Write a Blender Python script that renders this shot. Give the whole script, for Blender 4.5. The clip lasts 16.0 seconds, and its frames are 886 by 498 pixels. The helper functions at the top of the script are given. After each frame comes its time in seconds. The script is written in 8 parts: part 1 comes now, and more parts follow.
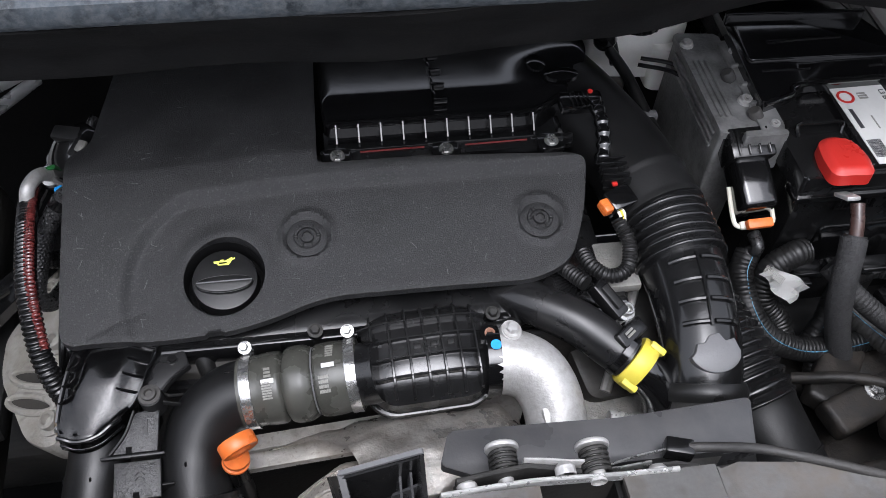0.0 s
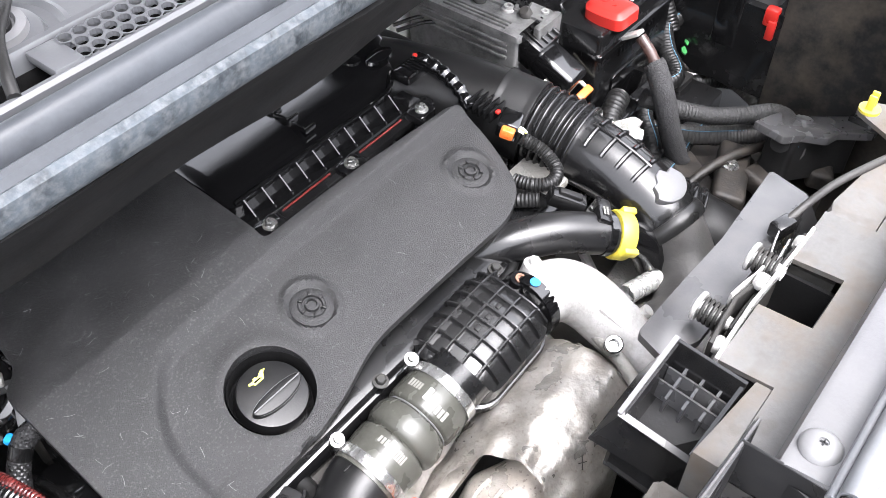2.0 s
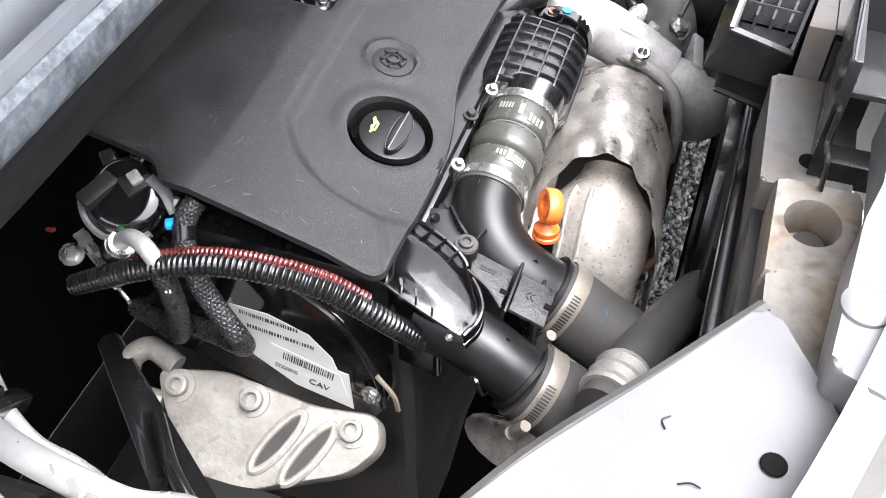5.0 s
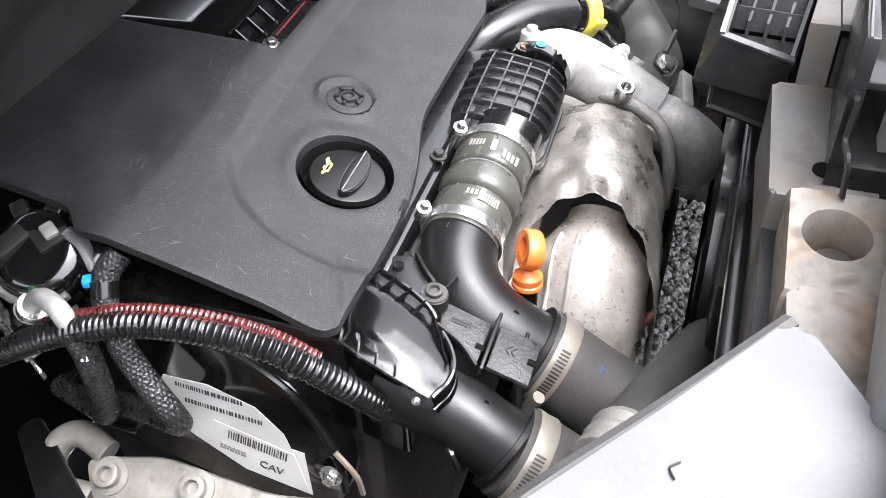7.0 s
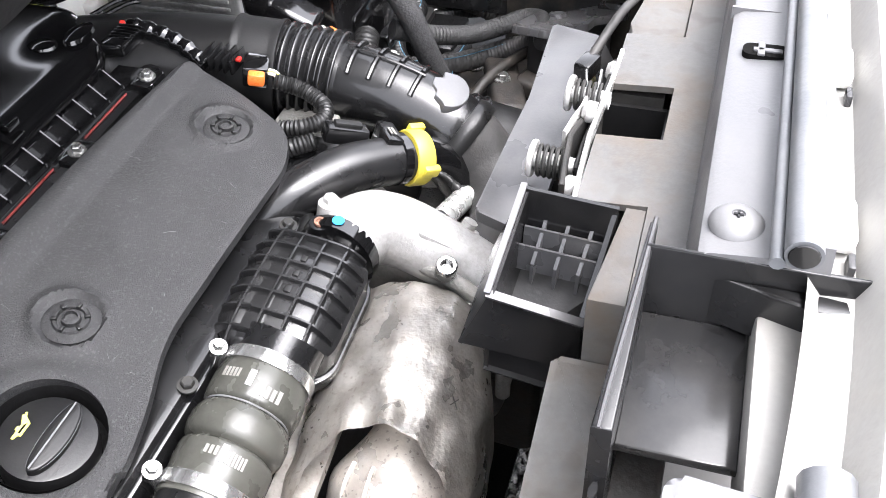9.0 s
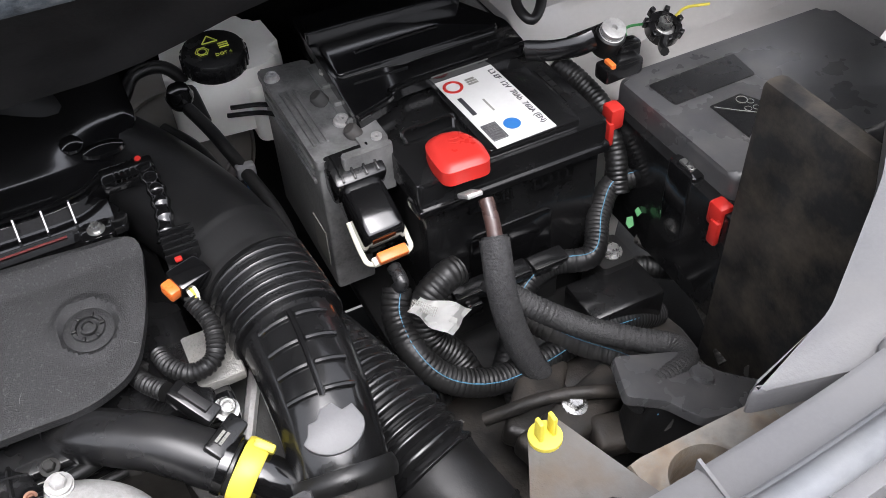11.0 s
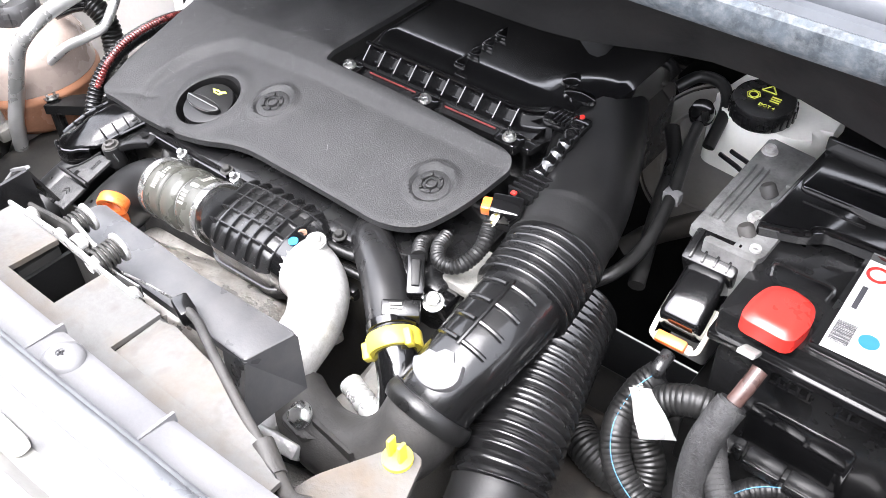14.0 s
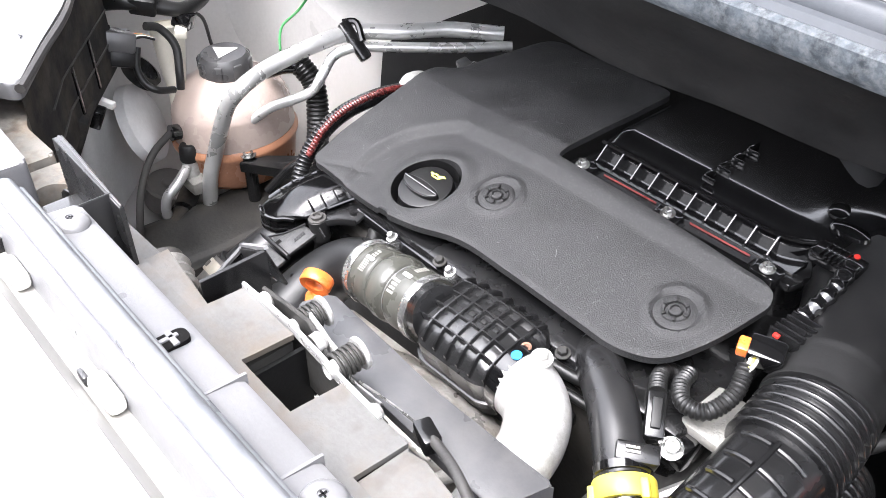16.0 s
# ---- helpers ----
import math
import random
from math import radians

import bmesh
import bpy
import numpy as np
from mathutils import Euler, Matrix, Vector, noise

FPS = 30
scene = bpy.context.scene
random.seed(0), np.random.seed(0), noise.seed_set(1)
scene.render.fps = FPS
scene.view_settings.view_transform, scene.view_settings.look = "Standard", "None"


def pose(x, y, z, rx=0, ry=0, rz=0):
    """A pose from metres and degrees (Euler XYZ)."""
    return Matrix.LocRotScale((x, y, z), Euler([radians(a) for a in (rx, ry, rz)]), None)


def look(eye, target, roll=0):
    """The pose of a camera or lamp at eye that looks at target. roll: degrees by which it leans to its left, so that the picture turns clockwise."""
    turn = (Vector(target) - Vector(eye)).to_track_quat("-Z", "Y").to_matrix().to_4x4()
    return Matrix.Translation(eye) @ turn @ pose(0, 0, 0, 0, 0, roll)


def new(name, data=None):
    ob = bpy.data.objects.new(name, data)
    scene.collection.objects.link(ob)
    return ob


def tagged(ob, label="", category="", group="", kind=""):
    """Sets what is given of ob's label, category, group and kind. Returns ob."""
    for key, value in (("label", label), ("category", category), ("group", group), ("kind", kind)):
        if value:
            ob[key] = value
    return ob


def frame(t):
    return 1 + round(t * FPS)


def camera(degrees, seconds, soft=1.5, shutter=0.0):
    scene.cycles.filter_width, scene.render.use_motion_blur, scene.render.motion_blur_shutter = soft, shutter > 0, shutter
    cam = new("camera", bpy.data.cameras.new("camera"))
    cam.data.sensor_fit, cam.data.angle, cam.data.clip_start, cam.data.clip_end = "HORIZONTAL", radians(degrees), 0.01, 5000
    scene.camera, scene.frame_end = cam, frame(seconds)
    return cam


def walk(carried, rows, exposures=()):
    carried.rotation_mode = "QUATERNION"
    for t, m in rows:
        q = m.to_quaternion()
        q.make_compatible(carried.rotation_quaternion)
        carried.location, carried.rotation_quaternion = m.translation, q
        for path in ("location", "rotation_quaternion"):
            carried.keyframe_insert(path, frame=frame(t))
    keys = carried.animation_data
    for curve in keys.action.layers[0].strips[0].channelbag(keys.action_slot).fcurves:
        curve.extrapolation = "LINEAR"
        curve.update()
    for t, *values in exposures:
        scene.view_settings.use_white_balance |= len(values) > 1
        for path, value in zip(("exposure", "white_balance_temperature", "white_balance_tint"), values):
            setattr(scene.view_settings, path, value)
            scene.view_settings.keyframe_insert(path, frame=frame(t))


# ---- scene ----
cam = camera(51.7, 16.0, soft=0.6)
PATH = [
    (0, (-0.118, -0.055, 1.452), (0.154, 1.179, -0.097), 4.7),
    (0.5, (-0.218, -0.032, 1.448), (0.28, 1.155, -0.083), 5.6),
    (1, (-0.299, 0.019, 1.421), (0.426, 1.119, -0.084), 4.7),
    (1.5, (-0.342, 0.049, 1.404), (0.586, 1.039, -0.066), 2.4),
    (2, (-0.41, 0.078, 1.4), (0.674, 0.934, -0.046), 0.2),
    (2.5, (-0.487, 0.111, 1.398), (0.717, 0.787, -0.048), -0.1),
    (3, (-0.568, 0.141, 1.39), (0.697, 0.689, -0.059), -1.0),
    (3.5, (-0.627, 0.152, 1.376), (0.663, 0.657, -0.067), -1.1),
    (4, (-0.667, 0.164, 1.357), (0.639, 0.652, -0.077), -0.8),
    (4.5, (-0.683, 0.178, 1.34), (0.606, 0.657, -0.112), -0.9),
    (4.7, (-0.68, 0.187, 1.332), (0.566, 0.646, -0.163), -1.0),
    (6.8, (-0.633, 0.182, 1.246), (0.729, 0.69, -0.128), -3.1),
    (7, (-0.632, 0.178, 1.234), (0.763, 0.685, -0.107), -3.2),
    (7.5, (-0.61, 0.171, 1.233), (0.783, 0.667, -0.114), -3.3),
    (8, (-0.547, 0.15, 1.253), (0.8, 0.651, -0.138), -3.8),
    (8.5, (-0.459, 0.119, 1.257), (0.896, 0.625, -0.125), -4.0),
    (9, (-0.397, 0.102, 1.261), (0.974, 0.584, -0.113), -3.3),
    (9.5, (-0.307, 0.061, 1.283), (1.049, 0.543, -0.105), -3.7),
    (10, (-0.179, 0.008, 1.308), (1.151, 0.562, -0.079), -4.2),
    (10.2, (-0.13, -0.007, 1.311), (1.099, 0.738, -0.081), -3.2),
    (12.3, (0.444, -0.04, 1.35), (0.186, 1.37, -0.045), -6.3),
    (12.5, (0.457, -0.036, 1.349), (0.099, 1.36, -0.039), -5.2),
    (13, (0.475, -0.035, 1.356), (-0.124, 1.287, -0.021), -4.3),
    (13.5, (0.468, -0.024, 1.36), (-0.32, 1.199, -0.012), -3.2),
    (14, (0.46, -0.017, 1.362), (-0.486, 1.086, -0.013), -1.8),
    (14.5, (0.432, -0.014, 1.363), (-0.595, 0.977, -0.038), -1.3),
    (15, (0.4, -0.013, 1.341), (-0.729, 0.983, 0.025), -0.5),
    (15.5, (0.379, -0.024, 1.333), (-0.81, 0.994, 0.087), -0.0),
    (16, (0.336, -0.029, 1.339), (-0.847, 0.984, 0.085), -0.2),
]
walk(cam, [(t, look(eye, target, roll)) for t, eye, target, roll in PATH],
     exposures=[(t, e, 6050 if t < 1 else 6300, 14) for t, e in ((0, 1.35), (0.5, 2.1), (1.0, 2.4), (1.5, 2.75), (2.0, 3.0), (8.0, 3.0), (9.3, 2.85), (10.0, 1.95), (10.2, 1.85), (12.3, 2.6), (13.0, 3.05), (13.5, 3.25), (14.5, 3.38), (16, 3.17))])

# ---- light ----
world = bpy.data.worlds.new("sky")
scene.world = world
world.use_nodes = True
wn = world.node_tree.nodes
sky = wn.new("ShaderNodeTexSky")
sky.sky_type, sky.sun_disc = "NISHITA", False
sky.sun_elevation, sky.sun_rotation = radians(68), radians(195)
sky.air_density, sky.dust_density = 1.0, 4.0
tone = wn.new("ShaderNodeHueSaturation")
tone.inputs["Saturation"].default_value = 0.15
world.node_tree.links.new(sky.outputs[0], tone.inputs["Color"])
world.node_tree.links.new(tone.outputs[0], wn["Background"].inputs["Color"])
wn["Background"].inputs["Strength"].default_value = 0.15
sun = new("sun", bpy.data.lights.new("sun", "SUN"))
sun.data.energy, sun.data.angle, sun.data.color = 0.5, radians(45), (1.0, 0.98, 0.95)
sun.matrix_world = look((0.35, -1.1, 3.9), (0, 0.1, 0.9))


# ---- materials ----
def surface(name, base, rough=0.5, metal=0.0, var=0.25, scale=30.0, bump=0.15, grain=300.0, dust=0.0,
            dust_col=(0.28, 0.24, 0.19), dust_scale=9.0, coat=0.0, alpha=1.0, rough_var=0.15, spec=0.5, flakes=0.0, flake_col=(0.55, 0.52, 0.48), flake_from=0.66, flake_scale=420.0):
    m = bpy.data.materials.new(name)
    m.use_nodes = True
    nt = m.node_tree
    b = nt.nodes["Principled BSDF"]
    co = nt.nodes.new("ShaderNodeTexCoord")

    def noise_node(s, detail=4.0, r=0.6):
        n = nt.nodes.new("ShaderNodeTexNoise")
        n.inputs["Scale"].default_value, n.inputs["Detail"].default_value, n.inputs["Roughness"].default_value = s, detail, r
        nt.links.new(co.outputs["Object"], n.inputs["Vector"])
        return n

    def ramp(src, lo, hi, a=0.0, z=1.0):
        r = nt.nodes.new("ShaderNodeMapRange")
        r.inputs["From Min"].default_value, r.inputs["From Max"].default_value = lo, hi
        r.inputs["To Min"].default_value, r.inputs["To Max"].default_value = a, z
        nt.links.new(src, r.inputs["Value"])
        return r.outputs[0]

    def mix(fac, a, c):
        x = nt.nodes.new("ShaderNodeMix")
        x.data_type = "RGBA"
        if isinstance(fac, float):
            x.inputs["Factor"].default_value = fac
        else:
            nt.links.new(fac, x.inputs["Factor"])
        for sock, v in ((x.inputs["A"], a), (x.inputs["B"], c)):
            if isinstance(v, tuple):
                sock.default_value = (*v, 1)
            else:
                nt.links.new(v, sock)
        return x.outputs["Result"]

    big, small = noise_node(scale), noise_node(grain, 3.0)
    dark = tuple(max(0.0, c * (1 - var)) for c in base)
    light = tuple(min(1.0, c * (1 + var)) for c in base)
    col = mix(ramp(big.outputs["Fac"], 0.35, 0.65), dark, light)
    col = mix(ramp(small.outputs["Fac"], 0.35, 0.7, 0.0, 0.35), col, tuple(min(1.0, c * (1 + 1.5 * var)) for c in base))
    if dust > 0:
        d = noise_node(dust_scale, 6.0, 0.65)
        col = mix(ramp(d.outputs["Fac"], 0.42, 0.72, 0.0, dust), col, dust_col)
    if flakes > 0:
        f = noise_node(flake_scale, 1.0)
        col = mix(ramp(f.outputs["Fac"], flake_from, 0.72, 0.0, flakes), col, flake_col)
    nt.links.new(col, b.inputs["Base Color"])
    nt.links.new(ramp(big.outputs["Fac"], 0.3, 0.7, max(0.02, rough - rough_var), min(1.0, rough + rough_var)), b.inputs["Roughness"])
    b.inputs["Metallic"].default_value = metal
    b.inputs["Coat Weight"].default_value = coat
    b.inputs["Coat Roughness"].default_value = 0.08
    b.inputs["Specular IOR Level"].default_value = spec
    if bump > 0:
        bp = nt.nodes.new("ShaderNodeBump")
        bp.inputs["Strength"].default_value, bp.inputs["Distance"].default_value = bump, 0.001
        nt.links.new(small.outputs["Fac"], bp.inputs["Height"])
        nt.links.new(bp.outputs[0], b.inputs["Normal"])
    if alpha < 1:
        b.inputs["Transmission Weight"].default_value = 1 - alpha
    return m


M_cover = surface("cover_plastic", (0.0125, 0.0125, 0.013), 0.5, 0, 0.35, 26, 0.8, 1000, dust=0.3, dust_col=(0.026, 0.026, 0.026), dust_scale=45, flakes=0.55, flake_col=(0.06, 0.06, 0.06), flake_from=0.56, flake_scale=620, spec=0.38)
M_gloss = surface("gloss_black_plastic", (0.004, 0.004, 0.0043), 0.13, 0, 0.3, 30, 0.03, 250, dust=0.03, dust_col=(0.03, 0.028, 0.026), rough_var=0.04, coat=0.9, spec=0.5)
M_black = surface("black_plastic", (0.006, 0.006, 0.0063), 0.24, 0, 0.3, 25, 0.06, 500, dust=0.05, dust_col=(0.04, 0.038, 0.035), rough_var=0.08, coat=0.4, spec=0.4)
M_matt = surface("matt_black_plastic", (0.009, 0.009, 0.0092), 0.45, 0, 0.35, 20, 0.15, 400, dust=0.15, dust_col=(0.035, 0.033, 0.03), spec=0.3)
M_foam_shade = surface("black_foam_and_hole_shade", (0.0035, 0.0035, 0.0036), 0.95, 0, 0.4, 30, 0.5, 250, dust=0.3, dust_col=(0.012, 0.0115, 0.011), spec=0.08)
M_lip = surface("weathered_foam_seal", (0.0085, 0.0085, 0.0087), 0.85, 0, 0.4, 22, 0.4, 220, dust=0.5, dust_col=(0.022, 0.021, 0.02), dust_scale=16, spec=0.15)
M_ecu = surface("dark_cast_aluminium", (0.18, 0.18, 0.178), 0.5, 0.4, 0.4, 40, 0.6, 350, dust=0.25, dust_col=(0.12, 0.11, 0.1))
M_amber = surface("coolant_through_plastic", (0.42, 0.2, 0.115), 0.3, 0, 0.15, 14, 0.08)
M_milk = surface("milky_vessel_plastic", (0.40, 0.325, 0.285), 0.3, 0, 0.12, 14, 0.08)
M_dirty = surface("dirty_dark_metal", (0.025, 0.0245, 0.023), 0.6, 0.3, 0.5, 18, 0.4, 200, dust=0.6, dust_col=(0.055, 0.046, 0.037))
M_alu = surface("cast_aluminium", (0.46, 0.455, 0.445), 0.42, 0.4, 0.15, 25, 0.5, 330, dust=0.5, dust_col=(0.24, 0.22, 0.19), dust_scale=160, rough_var=0.1)
M_rough_alu = surface("sandcast_aluminium", (0.24, 0.235, 0.22), 0.5, 0.3, 0.25, 30, 1.0, 420, dust=0.5, dust_col=(0.16, 0.14, 0.11), dust_scale=30)
M_mount = surface("sandcast_aluminium", (0.25, 0.24, 0.22), 0.55, 0.2, 0.25, 30, 1.0, 160, dust=0.6, dust_col=(0.17, 0.15, 0.12), dust_scale=36, flakes=0.4, flake_col=(0.08, 0.07, 0.06), flake_from=0.6, flake_scale=90)
M_steel = surface("zinc_steel", (0.44, 0.44, 0.43), 0.28, 0.9, 0.2, 90, 0.2, 300, dust=0.3, dust_col=(0.2, 0.18, 0.15), dust_scale=120)
M_shield = surface("aluminised_heat_shield", (0.54, 0.52, 0.485), 0.36, 0.6, 0.2, 34, 0.9, 140, dust=0.5, dust_col=(0.26, 0.215, 0.17), dust_scale=48, flakes=0.45, flake_col=(0.3, 0.25, 0.2), flake_from=0.58, flake_scale=260)
M_dpf = surface("heat_tinted_steel", (0.64, 0.6, 0.55), 0.38, 0.5, 0.2, 24, 0.4, 180, dust=0.5, dust_col=(0.24, 0.19, 0.15), dust_scale=40, flakes=0.5, flake_col=(0.13, 0.1, 0.078), flake_from=0.62, flake_scale=300)
M_hose = surface("olive_rubber_hose", (0.052, 0.052, 0.045), 0.28, 0, 0.25, 30, 0.1, 400, dust=0.2, dust_col=(0.09, 0.087, 0.076))
M_dustblack = surface("dusty_matt_black_plastic", (0.012, 0.012, 0.0122), 0.75, 0, 0.4, 30, 0.3, 260, dust=0.7, dust_col=(0.075, 0.062, 0.047), dust_scale=26, spec=0.25)
M_rubber = surface("black_rubber", (0.008, 0.008, 0.008), 0.4, 0, 0.3, 30, 0.2, 400, dust=0.15, dust_col=(0.03, 0.028, 0.026), spec=0.4)
M_dusty_rubber = surface("dusty_rubber", (0.03, 0.029, 0.028), 0.6, 0, 0.3, 40, 0.4, 300, dust=0.5, dust_col=(0.085, 0.077, 0.068))
M_slam = surface("grey_plastic", (0.136, 0.136, 0.141), 0.4, 0, 0.1, 12, 0.12, 500, dust=0.3, dust_col=(0.2, 0.196, 0.185), dust_scale=14)
M_panel = surface("light_grey_panel", (0.108, 0.108, 0.112), 0.42, 0, 0.14, 7, 0.12, 500, dust=0.5, dust_col=(0.14, 0.135, 0.125), dust_scale=12)
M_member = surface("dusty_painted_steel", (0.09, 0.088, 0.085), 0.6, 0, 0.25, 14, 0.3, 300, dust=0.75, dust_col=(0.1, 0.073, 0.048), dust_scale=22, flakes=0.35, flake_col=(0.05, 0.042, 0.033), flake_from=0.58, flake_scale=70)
M_step = surface("chalky_pale_plastic", (0.3, 0.295, 0.28), 0.55, 0, 0.12, 18, 0.2, 300, dust=0.35, dust_col=(0.34, 0.32, 0.28), dust_scale=40)
M_rusty = surface("rusty_dusty_steel", (0.155, 0.145, 0.128), 0.6, 0, 0.4, 26, 0.6, 200, dust=0.95, dust_col=(0.19, 0.125, 0.068), dust_scale=30, flakes=0.7, flake_col=(0.055, 0.045, 0.035), flake_from=0.56, flake_scale=60)
M_zinc = surface("bright_zinc", (0.68, 0.68, 0.66), 0.32, 0.6, 0.12, 60, 0.2, 300)
M_greybraid = surface("grey_braided_sleeve", (0.03, 0.03, 0.031), 0.7, 0, 0.5, 260, 1.0, 600, dust=0.35, dust_col=(0.06, 0.058, 0.055), dust_scale=240, spec=0.25)
M_lamp = surface("pale_lamp_plastic", (0.6, 0.6, 0.59), 0.45, 0, 0.1, 12, 0.15, 300, dust=0.3, dust_col=(0.2, 0.18, 0.15))
M_clampsteel = surface("bright_clamp_steel", (0.6, 0.6, 0.59), 0.2, 0.9, 0.15, 60, 0.15, 300, dust=0.25, dust_col=(0.3, 0.28, 0.25), dust_scale=90)
M_dustyclamp = surface("dusty_clamp_steel", (0.21, 0.195, 0.17), 0.45, 0.4, 0.25, 60, 0.3, 300, dust=0.8, dust_col=(0.15, 0.115, 0.08), dust_scale=60)
M_pipe = surface("bare_aluminium_pipe", (0.5, 0.5, 0.49), 0.32, 0.6, 0.1, 40, 0.15, 300, dust=0.08, dust_col=(0.34, 0.32, 0.29))
M_servo = surface("dusty_grey_painted_drum", (0.17, 0.165, 0.155), 0.45, 0, 0.15, 14, 0.2, 300, dust=0.6, dust_col=(0.19, 0.165, 0.135), dust_scale=16)
M_scratch = surface("pale_scratch", (0.16, 0.16, 0.16), 0.6, 0, 0.1)
M_pocket = surface("dusty_black_plastic", (0.009, 0.009, 0.0095), 0.26, 0, 0.3, 18, 0.04, 300, dust=0.25, dust_col=(0.035, 0.033, 0.03), dust_scale=40, rough_var=0.1)
M_floor = surface("shiny_black_floor", (0.012, 0.012, 0.0125), 0.2, 0, 0.3, 22, 0.05, 300, dust=0.5, dust_col=(0.05, 0.048, 0.045), dust_scale=28, rough_var=0.12)
M_satin = surface("satin_black_plastic", (0.007, 0.007, 0.0073), 0.36, 0, 0.25, 20, 0.1, 500, dust=0.2, dust_col=(0.025, 0.024, 0.023), dust_scale=60, rough_var=0.06, spec=0.38)
M_res = surface("glossy_moulded_black", (0.01, 0.01, 0.0104), 0.26, 0, 0.25, 24, 0.06, 500, dust=0.15, dust_col=(0.035, 0.033, 0.031), rough_var=0.06, coat=0.5, spec=0.55)
M_grain = surface("grained_black_plastic", (0.02, 0.02, 0.0205), 0.42, 0, 0.5, 90, 1.0, 320, dust=0.5, dust_col=(0.07, 0.068, 0.064), dust_scale=180)
M_bonnetseal = surface("pale_grey_rubber_seal", (0.115, 0.12, 0.128), 0.38, 0, 0.2, 22, 0.15, 300, dust=0.5, dust_col=(0.2, 0.2, 0.2), dust_scale=30)
M_latchplate = surface("satin_dark_plastic", (0.05, 0.05, 0.052), 0.3, 0, 0.15, 18, 0.08, 500, dust=0.4, dust_col=(0.11, 0.105, 0.1), dust_scale=30, rough_var=0.08)
M_body = surface("white_car_paint", (0.7, 0.7, 0.69), 0.25, 0, 0.03, 5, 0.02, 300, coat=0.8)
M_inner = surface("pale_inner_wing_paint", (0.54, 0.525, 0.505), 0.42, 0, 0.08, 6, 0.05, 200, dust=0.4, dust_col=(0.38, 0.35, 0.305), dust_scale=6)
M_seal = surface("grey_rubber_seal", (0.042, 0.046, 0.052), 0.42, 0, 0.2, 20, 0.15, 300, dust=0.3, dust_col=(0.075, 0.076, 0.08), spec=0.3)
M_worn = surface("weathered_strip", (0.04, 0.047, 0.054), 0.6, 0, 0.5, 60, 0.5, 260, dust=0.75, dust_col=(0.125, 0.132, 0.137), dust_scale=190, spec=0.2)
M_scuttle = surface("grey_scuttle_plastic", (0.065, 0.067, 0.072), 0.36, 0, 0.1, 10, 0.06, 400, dust=0.25, dust_col=(0.095, 0.095, 0.095))
M_red = surface("red_plastic", (0.45, 0.024, 0.018), 0.32, 0, 0.06, 20, 0.05, 300)
M_redtint = surface("red_tinted_split_sleeve", (0.075, 0.012, 0.011), 0.22, 0, 0.8, 260, 0.2, 300, dust=0.6, dust_col=(0.006, 0.006, 0.006), dust_scale=300, coat=0.5)
M_redseal = surface("red_seal", (0.12, 0.011, 0.010), 0.4, 0, 0.2, 60, 0.2, 300)
M_orange = surface("orange_plastic", (0.68, 0.155, 0.03), 0.35, 0, 0.1, 30, 0.08, 300)
M_yellow = surface("yellow_plastic", (0.62, 0.52, 0.06), 0.42, 0, 0.12, 40, 0.1, 300)
M_yellowink = surface("yellow_print", (0.7, 0.75, 0.1), 0.5, 0, 0.05)
M_white = surface("white_plastic", (0.78, 0.77, 0.73), 0.45, 0, 0.06, 20, 0.05)
M_cream = surface("cream_plastic", (0.66, 0.63, 0.54), 0.42, 0, 0.08, 20, 0.08)
M_label = surface("paper_label", (0.58, 0.58, 0.565), 0.5, 0, 0.05, 30, 0.03, dust=0.25, dust_col=(0.42, 0.41, 0.38))
M_ink = surface("dark_print", (0.035, 0.035, 0.04), 0.5, 0, 0.1)
M_greyink = surface("grey_print", (0.22, 0.215, 0.195), 0.5, 0, 0.1)
M_brownclear = surface("brown_shrink_sleeve", (0.05, 0.028, 0.024), 0.3, 0, 0.3, 90, 0.2, 300)
M_printblue = surface("blue_print", (0.025, 0.13, 0.36), 0.45, 0, 0.05)
M_blue = surface("blue_plastic", (0.02, 0.3, 0.75), 0.4, 0, 0.05)
M_green = surface("green_plastic", (0.03, 0.2, 0.05), 0.45, 0, 0.15)
M_copper = surface("bronze_bush", (0.25, 0.13, 0.09), 0.45, 0.6, 0.3, 60)
M_tape = surface("cloth_tape", (0.016, 0.016, 0.0165), 0.6, 0, 0.35, 60, 0.9, 700, dust=0.3, dust_col=(0.045, 0.043, 0.04))
M_braid = surface("braided_sleeve", (0.016, 0.016, 0.0165), 0.32, 0, 0.4, 200, 0.2, 900, spec=0.5)
M_bluewire = surface("blue_tracer", (0.06, 0.18, 0.28), 0.5, 0, 0.1)
M_rust_dirty = surface("rust_brown_casting", (0.016, 0.0145, 0.013), 0.6, 0.2, 0.6, 40, 0.8, 120, dust=0.6, dust_col=(0.042, 0.031, 0.022), dust_scale=40)
M_gravel = surface("gravel", (0.25, 0.245, 0.235), 0.85, 0, 0.6, 60, 0.6, 300)
M_tarmac = surface("pale_concrete", (0.22, 0.21, 0.2), 0.85, 0, 0.2, 2, 0.6, 60)


# ---- builders ----
def finish(name, bm, material, flat=False, sharp=38):
    me = bpy.data.meshes.new(name)
    bmesh.ops.recalc_face_normals(bm, faces=bm.faces[:])
    bm.to_mesh(me)
    bm.free()
    me.materials.append(material)
    if not flat:
        me.shade_smooth()
        me.set_sharp_from_angle(angle=radians(sharp))
    return new(name, me)


def thing(name, at, label, category, group="", kind=""):
    e = new(name)
    e.location = at
    e.empty_display_size = 0.02
    return tagged(e, label, category, group, kind)


def part(name, bm, material, parent, label="", flat=False, sharp=38):
    ob = finish(name, bm, material, flat, sharp)
